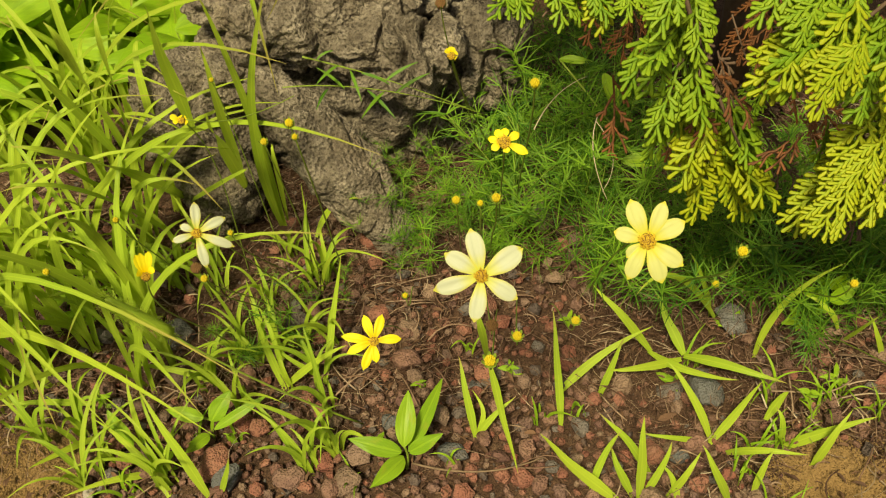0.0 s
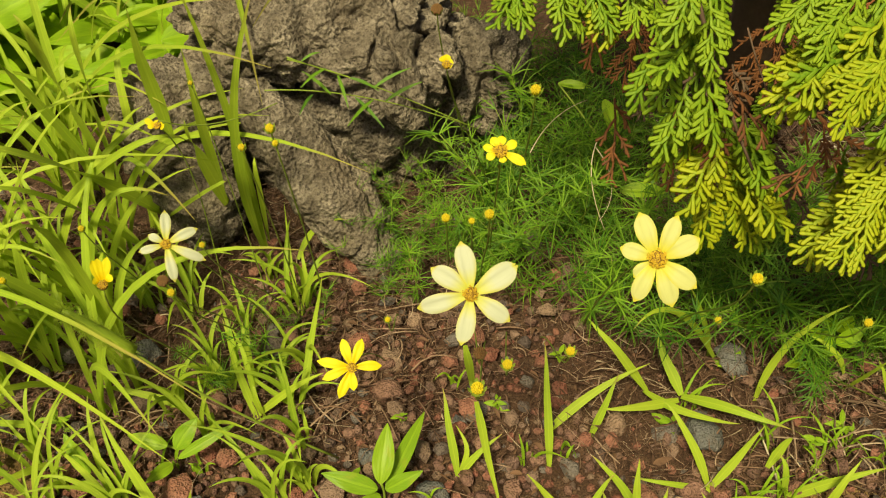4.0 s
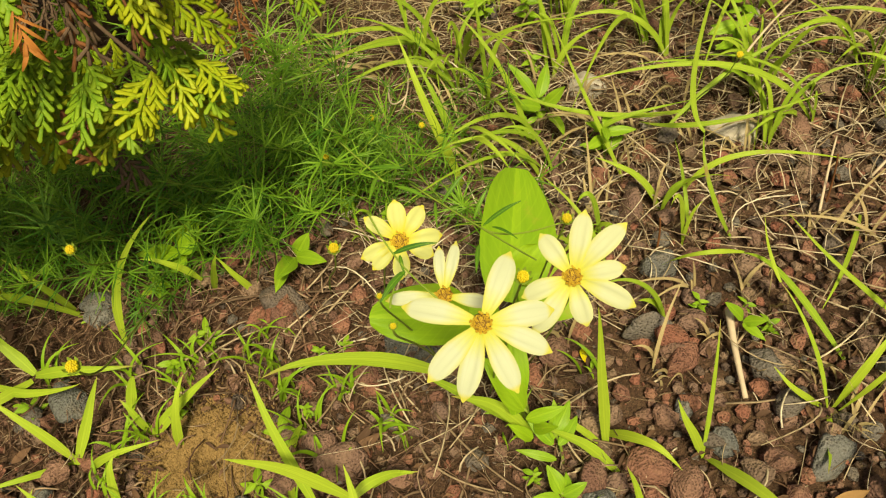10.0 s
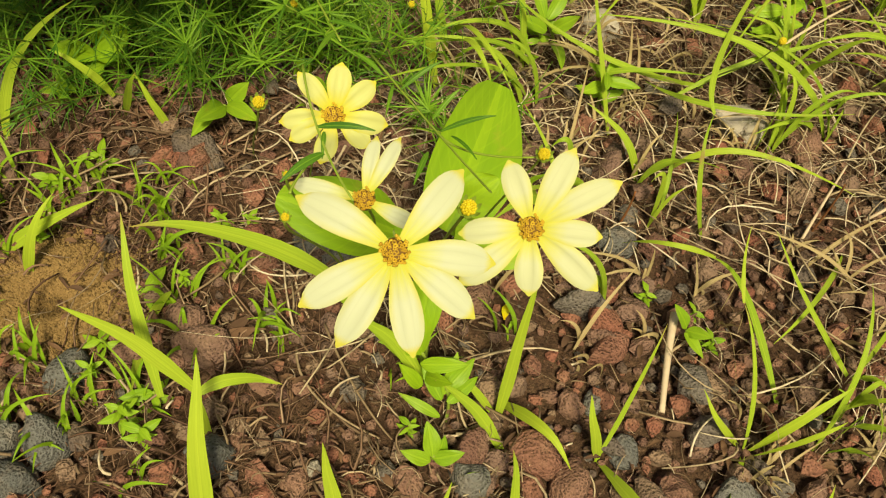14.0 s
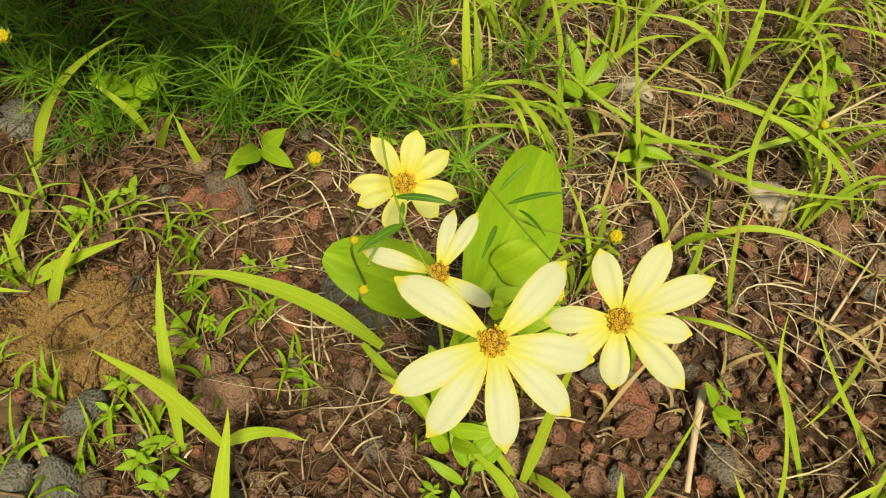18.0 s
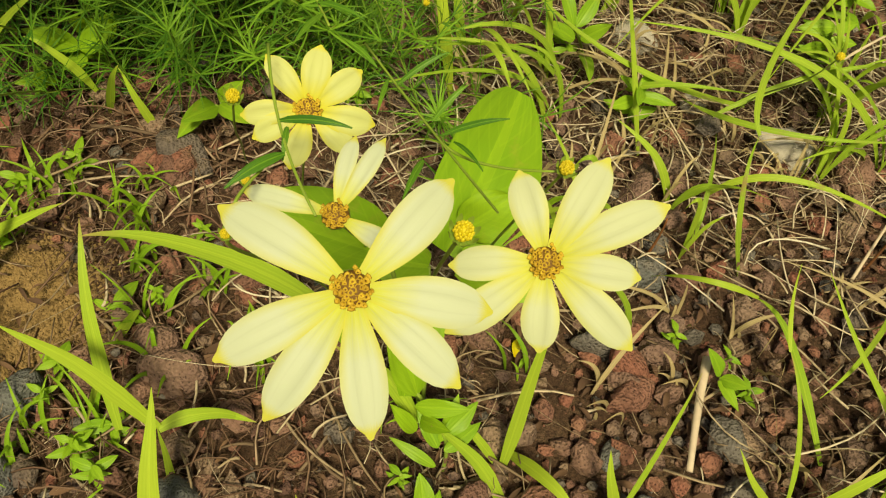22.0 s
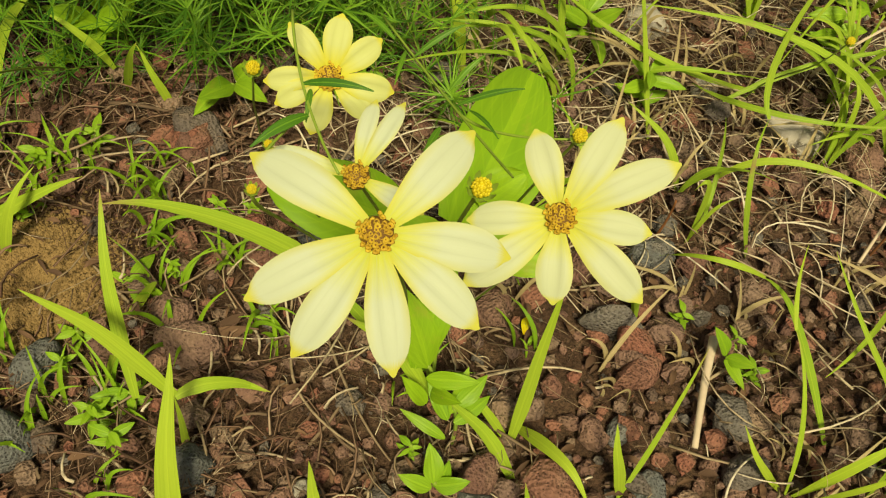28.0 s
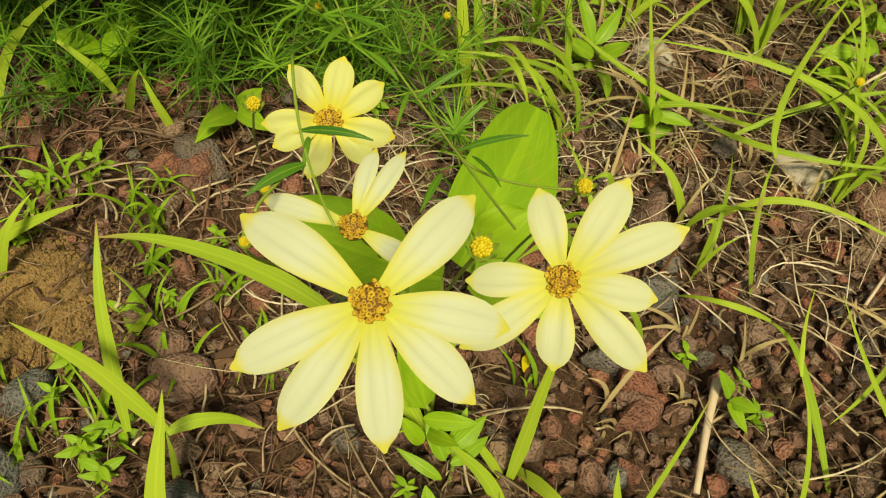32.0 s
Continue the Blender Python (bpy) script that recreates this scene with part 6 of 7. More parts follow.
spray((0.1477, 0.5040, 0.3709), (0.1389, 0.4740, 0.3630), 'green', 14, VIEW, 0.44)
spray((0.2362, 0.4800, 0.3698), (0.1789, 0.4450, 0.3461), 'gold', 2, VIEW, 0.00)
spray((0.2268, 0.4921, 0.3664), (0.1858, 0.4571, 0.3508), 'gold', 4, VIEW, -0.26)
spray((0.2396, 0.4800, 0.3835), (0.2045, 0.4550, 0.3553), 'green', 3, VIEW, 0.25)
spray((0.2303, 0.5067, 0.3892), (0.2120, 0.4817, 0.3678), 'green', 5, VIEW, 0.00)
spray((0.2569, 0.4800, 0.3638), (0.2288, 0.4650, 0.3309), 'green', 4, VIEW, -0.06)
spray((0.2684, 0.5064, 0.3562), (0.2576, 0.4914, 0.3121), 'green', 6, VIEW, 0.26)
spray((0.2732, 0.4800, 0.3508), (0.2361, 0.4450, 0.3236), 'green', 5, VIEW, -0.23)
spray((0.2799, 0.4921, 0.3598), (0.2605, 0.4571, 0.3308), 'green', 7, VIEW, -0.44)
spray((0.2600, 0.4800, 0.3777), (0.2539, 0.4550, 0.3342), 'green', 6, VIEW, 0.12)
spray((0.2471, 0.5092, 0.3678), (0.2588, 0.4842, 0.3363), 'green', 8, VIEW, 0.50)
spray((0.2112, 0.4800, 0.4003), (0.1757, 0.4650, 0.3781), 'green', 7, VIEW, 0.20)
spray((0.2074, 0.5034, 0.4103), (0.1898, 0.4884, 0.3844), 'green', 9, VIEW, -0.41)
spray((0.2302, 0.4800, 0.3981), (0.1906, 0.4450, 0.3806), 'green', 8, VIEW, -0.17)
spray((0.2440, 0.4932, 0.3887), (0.2224, 0.4582, 0.3609), 'green', 10, VIEW, 0.21)
spray((0.2862, 0.4800, 0.3262), (0.2584, 0.4550, 0.2931), 'green', 9, VIEW, -0.15)
spray((0.2869, 0.5110, 0.3345), (0.2770, 0.4860, 0.3098), 'green', 11, VIEW, 0.05)
spray((0.2653, 0.4800, 0.2828), (0.2390, 0.4650, 0.2519), 'gold', 10, VIEW, 0.21)
spray((0.2513, 0.5002, 0.2762), (0.2426, 0.4852, 0.2518), 'green', 12, VIEW, -0.30)
spray((0.2646, 0.4800, 0.2695), (0.2150, 0.4450, 0.2360), 'gold', 11, VIEW, 0.10)
spray((0.2670, 0.4951, 0.2740), (0.2346, 0.4601, 0.2292), 'gold', 13, VIEW, 0.46)
spray((0.2841, 0.4800, 0.2483), (0.2544, 0.4550, 0.2391), 'gold', 12, VIEW, -0.24)
spray((0.2976, 0.5119, 0.2462), (0.2845, 0.4869, 0.2356), 'green', 14, VIEW, -0.49)
spray((0.3022, 0.4800, 0.2647), (0.2773, 0.4650, 0.2199), 'gold', 13, VIEW, -0.04)
spray((0.2968, 0.4973, 0.2642), (0.2879, 0.4823, 0.2314), 'green', 15, VIEW, 0.38)
spray((0.0569, 0.6200, 0.3507), (0.0616, 0.5800, 0.3322), 'green', 1, VIEW, 0.00)
spray((0.0446, 0.6377, 0.3538), (0.0647, 0.5977, 0.3312), 'green', 3, VIEW, -0.16)
spray((0.0868, 0.6200, 0.3515), (0.0888, 0.5800, 0.3247), 'green', 2, VIEW, 0.00)
spray((0.0950, 0.6518, 0.3462), (0.1115, 0.6118, 0.3093), 'green', 4, VIEW, -0.11)
spray((0.1188, 0.6200, 0.3436), (0.1105, 0.5800, 0.3177), 'gold', 3, VIEW, 0.00)
spray((0.1292, 0.6348, 0.3510), (0.1345, 0.5948, 0.3337), 'green', 5, VIEW, 0.34)
spray((0.1068, 0.6200, 0.3450), (0.1201, 0.5800, 0.3253), 'green', 4, VIEW, 0.00)
spray((0.0963, 0.6407, 0.3362), (0.1221, 0.6007, 0.3226), 'green', 6, VIEW, -0.48)
spray((0.0627, 0.6200, 0.3458), (0.0425, 0.5800, 0.3388), 'green', 5, VIEW, 0.00)
spray((0.0547, 0.6508, 0.3555), (0.0459, 0.6108, 0.3371), 'green', 7, VIEW, 0.48)
spray((0.1430, 0.6200, 0.3408), (0.1319, 0.5800, 0.3239), 'green', 6, VIEW, 0.00)
spray((0.1553, 0.6330, 0.3309), (0.1544, 0.5930, 0.3130), 'green', 8, VIEW, -0.34)
spray((0.2638, 0.4500, 0.3046), (0.2135, 0.4050, 0.2672), 'gold', 0, VIEW, 0.00)
spray((0.2691, 0.4738, 0.3141), (0.2278, 0.4288, 0.2887), 'gold', 2, VIEW, 0.11)
spray((0.2694, 0.4500, 0.2854), (0.2435, 0.4170, 0.2647), 'gold', 1, VIEW, 0.29)
spray((0.2559, 0.4789, 0.2768), (0.2377, 0.4459, 0.2517), 'green', 3, VIEW, 0.16)
spray((0.2756, 0.4500, 0.2802), (0.2557, 0.4290, 0.2541), 'gold', 2, VIEW, 0.15)
spray((0.2733, 0.4621, 0.2872), (0.2597, 0.4411, 0.2512), 'green', 4, VIEW, -0.38)
spray((0.3046, 0.4500, 0.2955), (0.2713, 0.4050, 0.3110), 'green', 3, VIEW, -0.21)
spray((0.3185, 0.4768, 0.2906), (0.2902, 0.4318, 0.3151), 'green', 5, VIEW, 0.49)
spray((0.3173, 0.4500, 0.2998), (0.2685, 0.4170, 0.2752), 'green', 4, VIEW, -0.27)
spray((0.3164, 0.4763, 0.3023), (0.2710, 0.4433, 0.2835), 'green', 6, VIEW, -0.46)
spray((0.3179, 0.4500, 0.2816), (0.2978, 0.4290, 0.2550), 'green', 5, VIEW, 0.06)
spray((0.3041, 0.4622, 0.2816), (0.2859, 0.4412, 0.2435), 'green', 7, VIEW, 0.30)
spray((0.3275, 0.4500, 0.2867), (0.3016, 0.4050, 0.2719), 'green', 6, VIEW, 0.30)
spray((0.3315, 0.4793, 0.2841), (0.3060, 0.4343, 0.2687), 'green', 8, VIEW, -0.06)
spray((0.3322, 0.4500, 0.2591), (0.3267, 0.4170, 0.2446), 'green', 7, VIEW, 0.10)
spray((0.3451, 0.4732, 0.2641), (0.3385, 0.4402, 0.2614), 'green', 9, VIEW, -0.21)
spray((0.3391, 0.4500, 0.2574), (0.3082, 0.4290, 0.2382), 'gold', 8, VIEW, -0.25)
spray((0.3323, 0.4633, 0.2504), (0.2987, 0.4423, 0.2263), 'green', 10, VIEW, 0.41)
spray((0.3558, 0.4500, 0.2652), (0.3268, 0.4050, 0.2692), 'gold', 9, VIEW, -0.23)
spray((0.3444, 0.4811, 0.2738), (0.3114, 0.4361, 0.2682), 'gold', 11, VIEW, -0.50)
spray((0.3628, 0.4500, 0.2636), (0.3565, 0.4170, 0.2488), 'gold', 10, VIEW, 0.13)
spray((0.3722, 0.4701, 0.2539), (0.3604, 0.4371, 0.2484), 'green', 12, VIEW, 0.44)
spray((0.3596, 0.4500, 0.2604), (0.3741, 0.4290, 0.2163), 'gold', 11, VIEW, 0.30)
spray((0.3688, 0.4652, 0.2704), (0.3764, 0.4442, 0.2317), 'green', 13, VIEW, -0.26)
spray((0.3734, 0.4500, 0.2611), (0.3793, 0.4050, 0.2615), 'gold', 12, VIEW, 0.03)
spray((0.3619, 0.4819, 0.2514), (0.3596, 0.4369, 0.2402), 'gold', 14, VIEW, 0.00)
spray((0.3703, 0.4500, 0.2579), (0.3775, 0.4170, 0.2434), 'green', 13, VIEW, -0.28)
spray((0.3636, 0.4671, 0.2666), (0.3613, 0.4341, 0.2520), 'green', 15, VIEW, 0.26)
spray((0.3145, 0.4400, 0.3603), (0.2894, 0.4000, 0.3356), 'green', 3, VIEW, 0.00)
spray((0.3275, 0.4578, 0.3531), (0.2916, 0.4178, 0.3401), 'green', 5, VIEW, -0.44)
spray((0.3519, 0.4400, 0.3349), (0.3585, 0.4120, 0.2999), 'gold', 4, VIEW, 0.28)
spray((0.3557, 0.4718, 0.3401), (0.3503, 0.4438, 0.2999), 'gold', 6, VIEW, 0.50)
spray((0.3621, 0.4400, 0.3265), (0.3983, 0.4240, 0.2760), 'gold', 5, VIEW, -0.18)
spray((0.3482, 0.4546, 0.3236), (0.3715, 0.4386, 0.2637), 'green', 7, VIEW, -0.41)
spray((0.3655, 0.4400, 0.3509), (0.3579, 0.4000, 0.3332), 'gold', 6, VIEW, -0.17)
spray((0.3649, 0.4609, 0.3512), (0.3432, 0.4209, 0.3430), 'green', 8, VIEW, 0.21)
spray((0.3807, 0.4400, 0.3511), (0.3603, 0.4120, 0.3354), 'gold', 7, VIEW, 0.29)
spray((0.3947, 0.4707, 0.3533), (0.3594, 0.4427, 0.3427), 'gold', 9, VIEW, 0.05)
spray((0.3966, 0.4400, 0.3482), (0.3952, 0.4240, 0.3250), 'gold', 8, VIEW, -0.02)
spray((0.3941, 0.4529, 0.3435), (0.3770, 0.4369, 0.3086), 'green', 10, VIEW, -0.30)
spray((0.3879, 0.4400, 0.3436), (0.4088, 0.4000, 0.3161), 'green', 9, VIEW, -0.28)
spray((0.3745, 0.4640, 0.3504), (0.3790, 0.4240, 0.3231), 'green', 11, VIEW, 0.46)
spray((0.4163, 0.4400, 0.3255), (0.4455, 0.4120, 0.2837), 'green', 10, VIEW, 0.20)
spray((0.4218, 0.4687, 0.3171), (0.4341, 0.4407, 0.2869), 'green', 12, VIEW, -0.49)
spray((0.3000, 0.4400, 0.3687), (0.2977, 0.4240, 0.3417), 'green', 11, VIEW, 0.15)
spray((0.3122, 0.4521, 0.3783), (0.2925, 0.4361, 0.3456), 'green', 13, VIEW, 0.38)
spray((0.2668, 0.4400, 0.3748), (0.2519, 0.4000, 0.3555), 'gold', 12, VIEW, -0.30)
spray((0.2585, 0.4670, 0.3648), (0.2259, 0.4270, 0.3364), 'green', 14, VIEW, -0.16)
spray((0.2453, 0.4400, 0.3787), (0.2416, 0.4120, 0.3509), 'gold', 13, VIEW, 0.04)
spray((0.2350, 0.4661, 0.3885), (0.2134, 0.4381, 0.3704), 'gold', 15, VIEW, -0.11)
spray((0.2748, 0.4400, 0.3677), (0.2719, 0.4240, 0.3315), 'gold', 14, VIEW, 0.27)
spray((0.2853, 0.4522, 0.3587), (0.2644, 0.4362, 0.3273), 'green', 16, VIEW, 0.34)
spray((0.2294, 0.4400, 0.3789), (0.1936, 0.4000, 0.3608), 'gold', 15, VIEW, -0.22)
spray((0.2373, 0.4694, 0.3864), (0.1837, 0.4294, 0.3565), 'green', 17, VIEW, -0.48)
spray((0.2242, 0.4400, 0.3798), (0.2088, 0.4120, 0.3635), 'gold', 16, VIEW, -0.13)
spray((0.2119, 0.4631, 0.3742), (0.1787, 0.4351, 0.3586), 'gold', 18, VIEW, 0.48)
spray((0.4153, 0.4400, 0.3478), (0.4182, 0.4240, 0.3204), 'green', 17, VIEW, 0.30)
spray((0.4101, 0.4533, 0.3511), (0.3955, 0.4373, 0.3351), 'green', 19, VIEW, -0.35)
spray((0.3265, 0.4200, 0.3426), (0.3316, 0.4100, 0.2970), 'grey', 120, VIEW, 0.00)
spray((0.3222, 0.4200, 0.3419), (0.3149, 0.4100, 0.3241), 'grey', 121, VIEW, 0.00)
spray((0.3305, 0.4250, 0.3344), (0.3227, 0.4150, 0.2993), 'rust', 122, VIEW, 0.00)
spray((0.3070, 0.4000, 0.3469), (0.3031, 0.3900, 0.3183), 'orange', 123, VIEW, 0.00)
spray((0.2082, 0.4500, 0.3203), (0.2195, 0.4400, 0.3088), 'rust', 124, VIEW, 0.00)
spray((0.1994, 0.4400, 0.3117), (0.1792, 0.4300, 0.3026), 'rust', 125, VIEW, 0.00)
spray((0.2055, 0.4400, 0.3137), (0.1898, 0.4300, 0.2965), 'rust', 126, VIEW, 0.00)
spray((0.1604, 0.4700, 0.3590), (0.1721, 0.4600, 0.3213), 'grey', 127, VIEW, 0.00)
spray((0.2673, 0.4400, 0.3099), (0.2822, 0.4300, 0.2937), 'grey', 128, VIEW, 0.00)
spray((0.1550, 0.4600, 0.3546), (0.1845, 0.4500, 0.3186), 'rust', 129, VIEW, 0.00)
spray((0.1889, 0.5000, 0.2782), (0.2080, 0.4900, 0.2407), 'rust', 130, VIEW, 0.00)
spray((0.1529, 0.4700, 0.3370), (0.1627, 0.4600, 0.2842), 'rust', 131, VIEW, 0.00)
spray((0.3104, 0.4200, 0.2700), (0.3036, 0.4100, 0.2657), 'rust', 132, VIEW, 0.00)
spray((0.2709, 0.4300, 0.3346), (0.2734, 0.4200, 0.3256), 'rust', 133, VIEW, 0.00)
spray((0.2714, 0.5000, 0.2902), (0.2902, 0.4900, 0.2397), 'grey', 134, VIEW, 0.00)
spray((0.3523, 0.4300, 0.3175), (0.3538, 0.4200, 0.2888), 'rust', 135, VIEW, 0.00)
spray((0.3050, 0.4400, 0.2268), (0.2986, 0.4300, 0.2647), 'rust', 136, VIEW, 0.00)
twig((0.1414, 0.5000, 0.3987), (0.1542, 0.4750, 0.3530), (0.1788, 0.4600, 0.2953), 0.0017)
twig((0.2769, 0.5000, 0.3690), (0.2393, 0.4800, 0.3549), (0.2075, 0.4600, 0.3482), 0.0015)
twig((0.3222, 0.4600, 0.3556), (0.3282, 0.4300, 0.3322), (0.3516, 0.4200, 0.2785), 0.0017)
twig((0.2890, 0.4600, 0.3240), (0.2702, 0.4400, 0.3058), (0.2516, 0.4200, 0.2883), 0.0012)
twig((0.3000, 0.5000, 0.2778), (0.2627, 0.4700, 0.2771), (0.2312, 0.4500, 0.2559), 0.0013)
twig((0.1177, 0.6600, 0.3335), (0.0963, 0.6300, 0.3238), (0.0757, 0.6000, 0.3197), 0.0015)
twig((0.4143, 0.4600, 0.3421), (0.3663, 0.4400, 0.3446), (0.3672, 0.4200, 0.3101), 0.0014)
twig((0.1765, 0.5000, 0.3639), (0.1907, 0.4800, 0.3267), (0.2077, 0.4600, 0.3005), 0.0006)

rng = random.Random(77)
for k in range(250):
    # outer shell of the crown, overhanging above, drawn in below
    a = rng.uniform(math.pi * 0.98, math.pi * 2.02)
    z = rng.uniform(0.30, 1.2)
    rad = (0.50 * (1.0 - 0.35 * max(0, z - 0.6)) if z > 0.46 else 0.27) * rng.uniform(0.80, 1.0)
    tip = np.array((0.36 + rad * math.cos(a) * 0.72, 1.0 + rad * math.sin(a), z + 0.02))
    out = unit((math.cos(a), math.sin(a), 0))
    l = rng.uniform(0.09, 0.15)
    foot = tip - out * l * 0.55 + np.array((rng.uniform(-0.03, 0.03), 0, l * rng.uniform(0.5, 0.85)))
    spray(foot, tip, "gold" if rng.random() < 0.3 else "green", k, tuple(out * 0.8 + np.array((rng.uniform(-0.4, 0.4), 0, 0.6))))
for k in range(64):
    # unseen boughs above the view, added to shade the gap beside the boulder
    x, y, z = rng.uniform(-0.02, 0.22), rng.uniform(0.52, 0.78), rng.uniform(0.46, 0.64)
    spray((x + rng.uniform(0.0, 0.05), y + 0.05, z + 0.06), (x, y, z), "gold" if k % 4 == 0 else "green", k, (rng.uniform(-0.4, 0.4), -0.6, 0.7))
for k in range(64):
    # dead inner sprays, their dark browns also standing in for the crown's inner shade
    x, y, z = rng.uniform(0.14, 0.58), rng.uniform(0.57, 0.85), rng.uniform(0.12, 0.42)
    spray((x, y, z + 0.06), (x + rng.uniform(-0.05, 0.05), y - 0.04, z), "rust" if k % 2 else "grey", k)
for k in range(26):
    # low back sprays that close the crown's foot towards the boulder
    x, y, z = rng.uniform(0.26, 0.46), rng.uniform(0.80, 1.0), rng.uniform(0.06, 0.34)
    spray((x, y, z + 0.09), (x + rng.uniform(-0.05, 0.05), y - 0.05, z), "green", k, (rng.uniform(-0.4, 0.4), -0.8, 0.5))
for k in range(26):
    x, z = rng.uniform(0.12, 0.60), rng.uniform(0.25, 0.8)
    twig((0.36, 0.97, z + 0.1), ((x + 0.36) / 2, 0.85, z + 0.16), (x, 0.66 + rng.uniform(0, 0.1), z), 0.0010)

# ---- dry stalks, twigs and loose pieces ----


def dry_stalk(points, wide, label, mat=STRAW, name="dry_stalk"):
    t = tagged(new(name, Soup().add(*tube(bend(*points, 14), wide, 6, 0.6)).mesh(name, mat)), label, "dry stalk", "dry stalks")
    return t




def loose_stone(place, size, mat, seed, label, flat=0.7, long=1.0, turn=None):
    """One stone that stands out from the gravel."""
    v, f = pebble(1000 + seed, 3, 0.40)
    me = make_mesh("stone", v, f, mat)
    s = tagged(new("stone", me), label, "stone", "loose stones")
    size *= 1.22
    z = rise(place[0], place[1]) + size * 0.24
    s.matrix_basis = Matrix.Translation((place[0], place[1], z)) @ Euler((0.1 * seed, 0.2, 1.7 * seed) if turn is None else (0.1, 0.1, turn)).to_matrix().to_4x4() @ Matrix.Diagonal((size * long, size * 0.85, size * flat, 1))
    return s


def fallen_leaf(place, size, turn, seed, mat=LITTER, label="dry brown curled leaf lying on the soil"):
    me = leaf_mesh(size, size * 0.36, mat, False, -0.30, seed * 1.7)
    o = tagged(new("fallen_leaf", me), label, "dead leaf", "fallen leaves")
    o.matrix_basis = Matrix.Translation((place[0], place[1], rise(place[0], place[1]) + 0.010)) @ Euler((0.55, 0.05, turn)).to_matrix().to_4x4()
    return o


def fallen_petal(place):
    o = tagged(new("fallen_petal", petal_mesh(0.012, 0.005, 0.1, 0.1, 4, YELLOW)), "single fallen yellow petal on the soil", "petal")
    o.matrix_basis = Matrix.Translation((place[0], place[1], rise(place[0], place[1]) + 0.008)) @ Euler((0.1, 0.0, 1.2)).to_matrix().to_4x4()
    return o


dry_stalk(((0.3170, 0.5157, 0.0120), (0.3569, 0.4989, 0.0140), (0.4186, 0.4619, 0.0120)), 0.0013, 'thin straight brown twig on the soil', BARK, name='twig_piece')
dry_stalk(((0.6283, 0.2833, 0.0160), (0.6132, 0.2598, 0.0120), (0.5940, 0.2270, 0.0080)), 0.0030, 'short pale bleached stick on gravel', BLEACHED)
dry_stalk(((0.7907, 0.4705, 0.0200), (0.8026, 0.4586, 0.0600), (0.8688, 0.4831, 0.0600)), 0.0014, 'pale bent dry grass stalk', BLEACHED)
dry_stalk(((0.8001, 0.3227, 0.0100), (0.8381, 0.3257, 0.0300), (0.8854, 0.3371, 0.0400)), 0.0012, 'pale bent dry grass stalk', BLEACHED)
dry_stalk(((-0.0566, 0.4494, 0.0080), (-0.0014, 0.4326, 0.0120), (0.0501, 0.4417, 0.0100)), 0.0010, 'thin dry stem across red stones')
dry_stalk(((0.0753, 0.6718, 0.1700), (0.1001, 0.7057, 0.1800), (0.1325, 0.7323, 0.1800)), 0.0005, 'thin whitish dry flower stalk in the foliage', BLEACHED)
dry_stalk(((0.1380, 0.7011, 0.1600), (0.1279, 0.6696, 0.1400), (0.1380, 0.6481, 0.1000)), 0.0005, 'thin whitish dry flower stalk in the foliage', BLEACHED)
dry_stalk(((0.1332, 0.6886, 0.1600), (0.1463, 0.6712, 0.1300), (0.1351, 0.6608, 0.1000)), 0.0004, 'thin whitish dry flower stalk in the foliage', BLEACHED)
dry_stalk(((0.5056, 0.5194, 0.1000), (0.5142, 0.5135, 0.1200), (0.5373, 0.5622, 0.1000)), 0.0008, 'curled pale dry leaf strip', BLEACHED)
dry_stalk(((0.5177, 0.5571, 0.1000), (0.5054, 0.5240, 0.1100), (0.5142, 0.5135, 0.1200)), 0.0008, 'curled pale dry leaf strip', BLEACHED)
dry_stalk(((0.4567, 0.4332, 0.0500), (0.4346, 0.4241, 0.0200), (0.4066, 0.4115, 0.0000)), 0.0009, 'thin dry stalk lying on the soil')
dry_stalk(((0.5354, 0.3540, 0.0100), (0.4865, 0.3277, 0.0140), (0.4540, 0.3335, 0.0100)), 0.0009, 'thin dry stalk lying on the soil')
dry_stalk(((0.4860, 0.2870, 0.0100), (0.4784, 0.2503, 0.0120), (0.4883, 0.2346, 0.0100)), 0.0009, 'thin dry stalk lying on the soil')
dry_stalk(((0.4389, 0.5165, 0.0100), (0.3981, 0.4887, 0.0120), (0.3611, 0.4793, 0.0100)), 0.0009, 'thin dry stalk lying on the soil')
dry_stalk(((0.4189, 0.3327, 0.0100), (0.4254, 0.2842, 0.0130), (0.4373, 0.2510, 0.0100)), 0.0009, 'thin dry stalk lying on the soil')
dry_stalk(((0.3997, 0.3207, 0.0100), (0.4025, 0.2873, 0.0120), (0.4307, 0.2535, 0.0100)), 0.0009, 'thin dry stalk lying on the soil')
dry_stalk(((0.4434, 0.1998, 0.0100), (0.4770, 0.2129, 0.0130), (0.4965, 0.2285, 0.0100)), 0.0009, 'thin dry stalk lying on the soil')
dry_stalk(((0.7450, 0.3180, 0.0100), (0.7680, 0.3360, 0.0250), (0.7980, 0.3580, 0.0300)), 0.0012, 'pale bent dry grass stalk', BLEACHED)
dry_stalk(((0.7570, 0.3240, 0.0000), (0.7590, 0.3235, 0.0350), (0.7570, 0.3230, 0.0600)), 0.0010, 'dark red grass stem standing in gravel', RUST)
dry_stalk(((0.6300, 0.3650, 0.0000), (0.6320, 0.3640, 0.0200), (0.6310, 0.3630, 0.0400)), 0.0010, 'dark red grass stem standing in gravel', RUST)
loose_stone((0.5820, 0.3080, 0.0080), 0.0340, SCORIA, 46, 'brown mossy crust of scoria on the soil', 0.40)
loose_stone((0.7970, 0.3920, 0.0080), 0.0280, SCORIA, 47, 'rust-red porous scoria stone', 0.70)
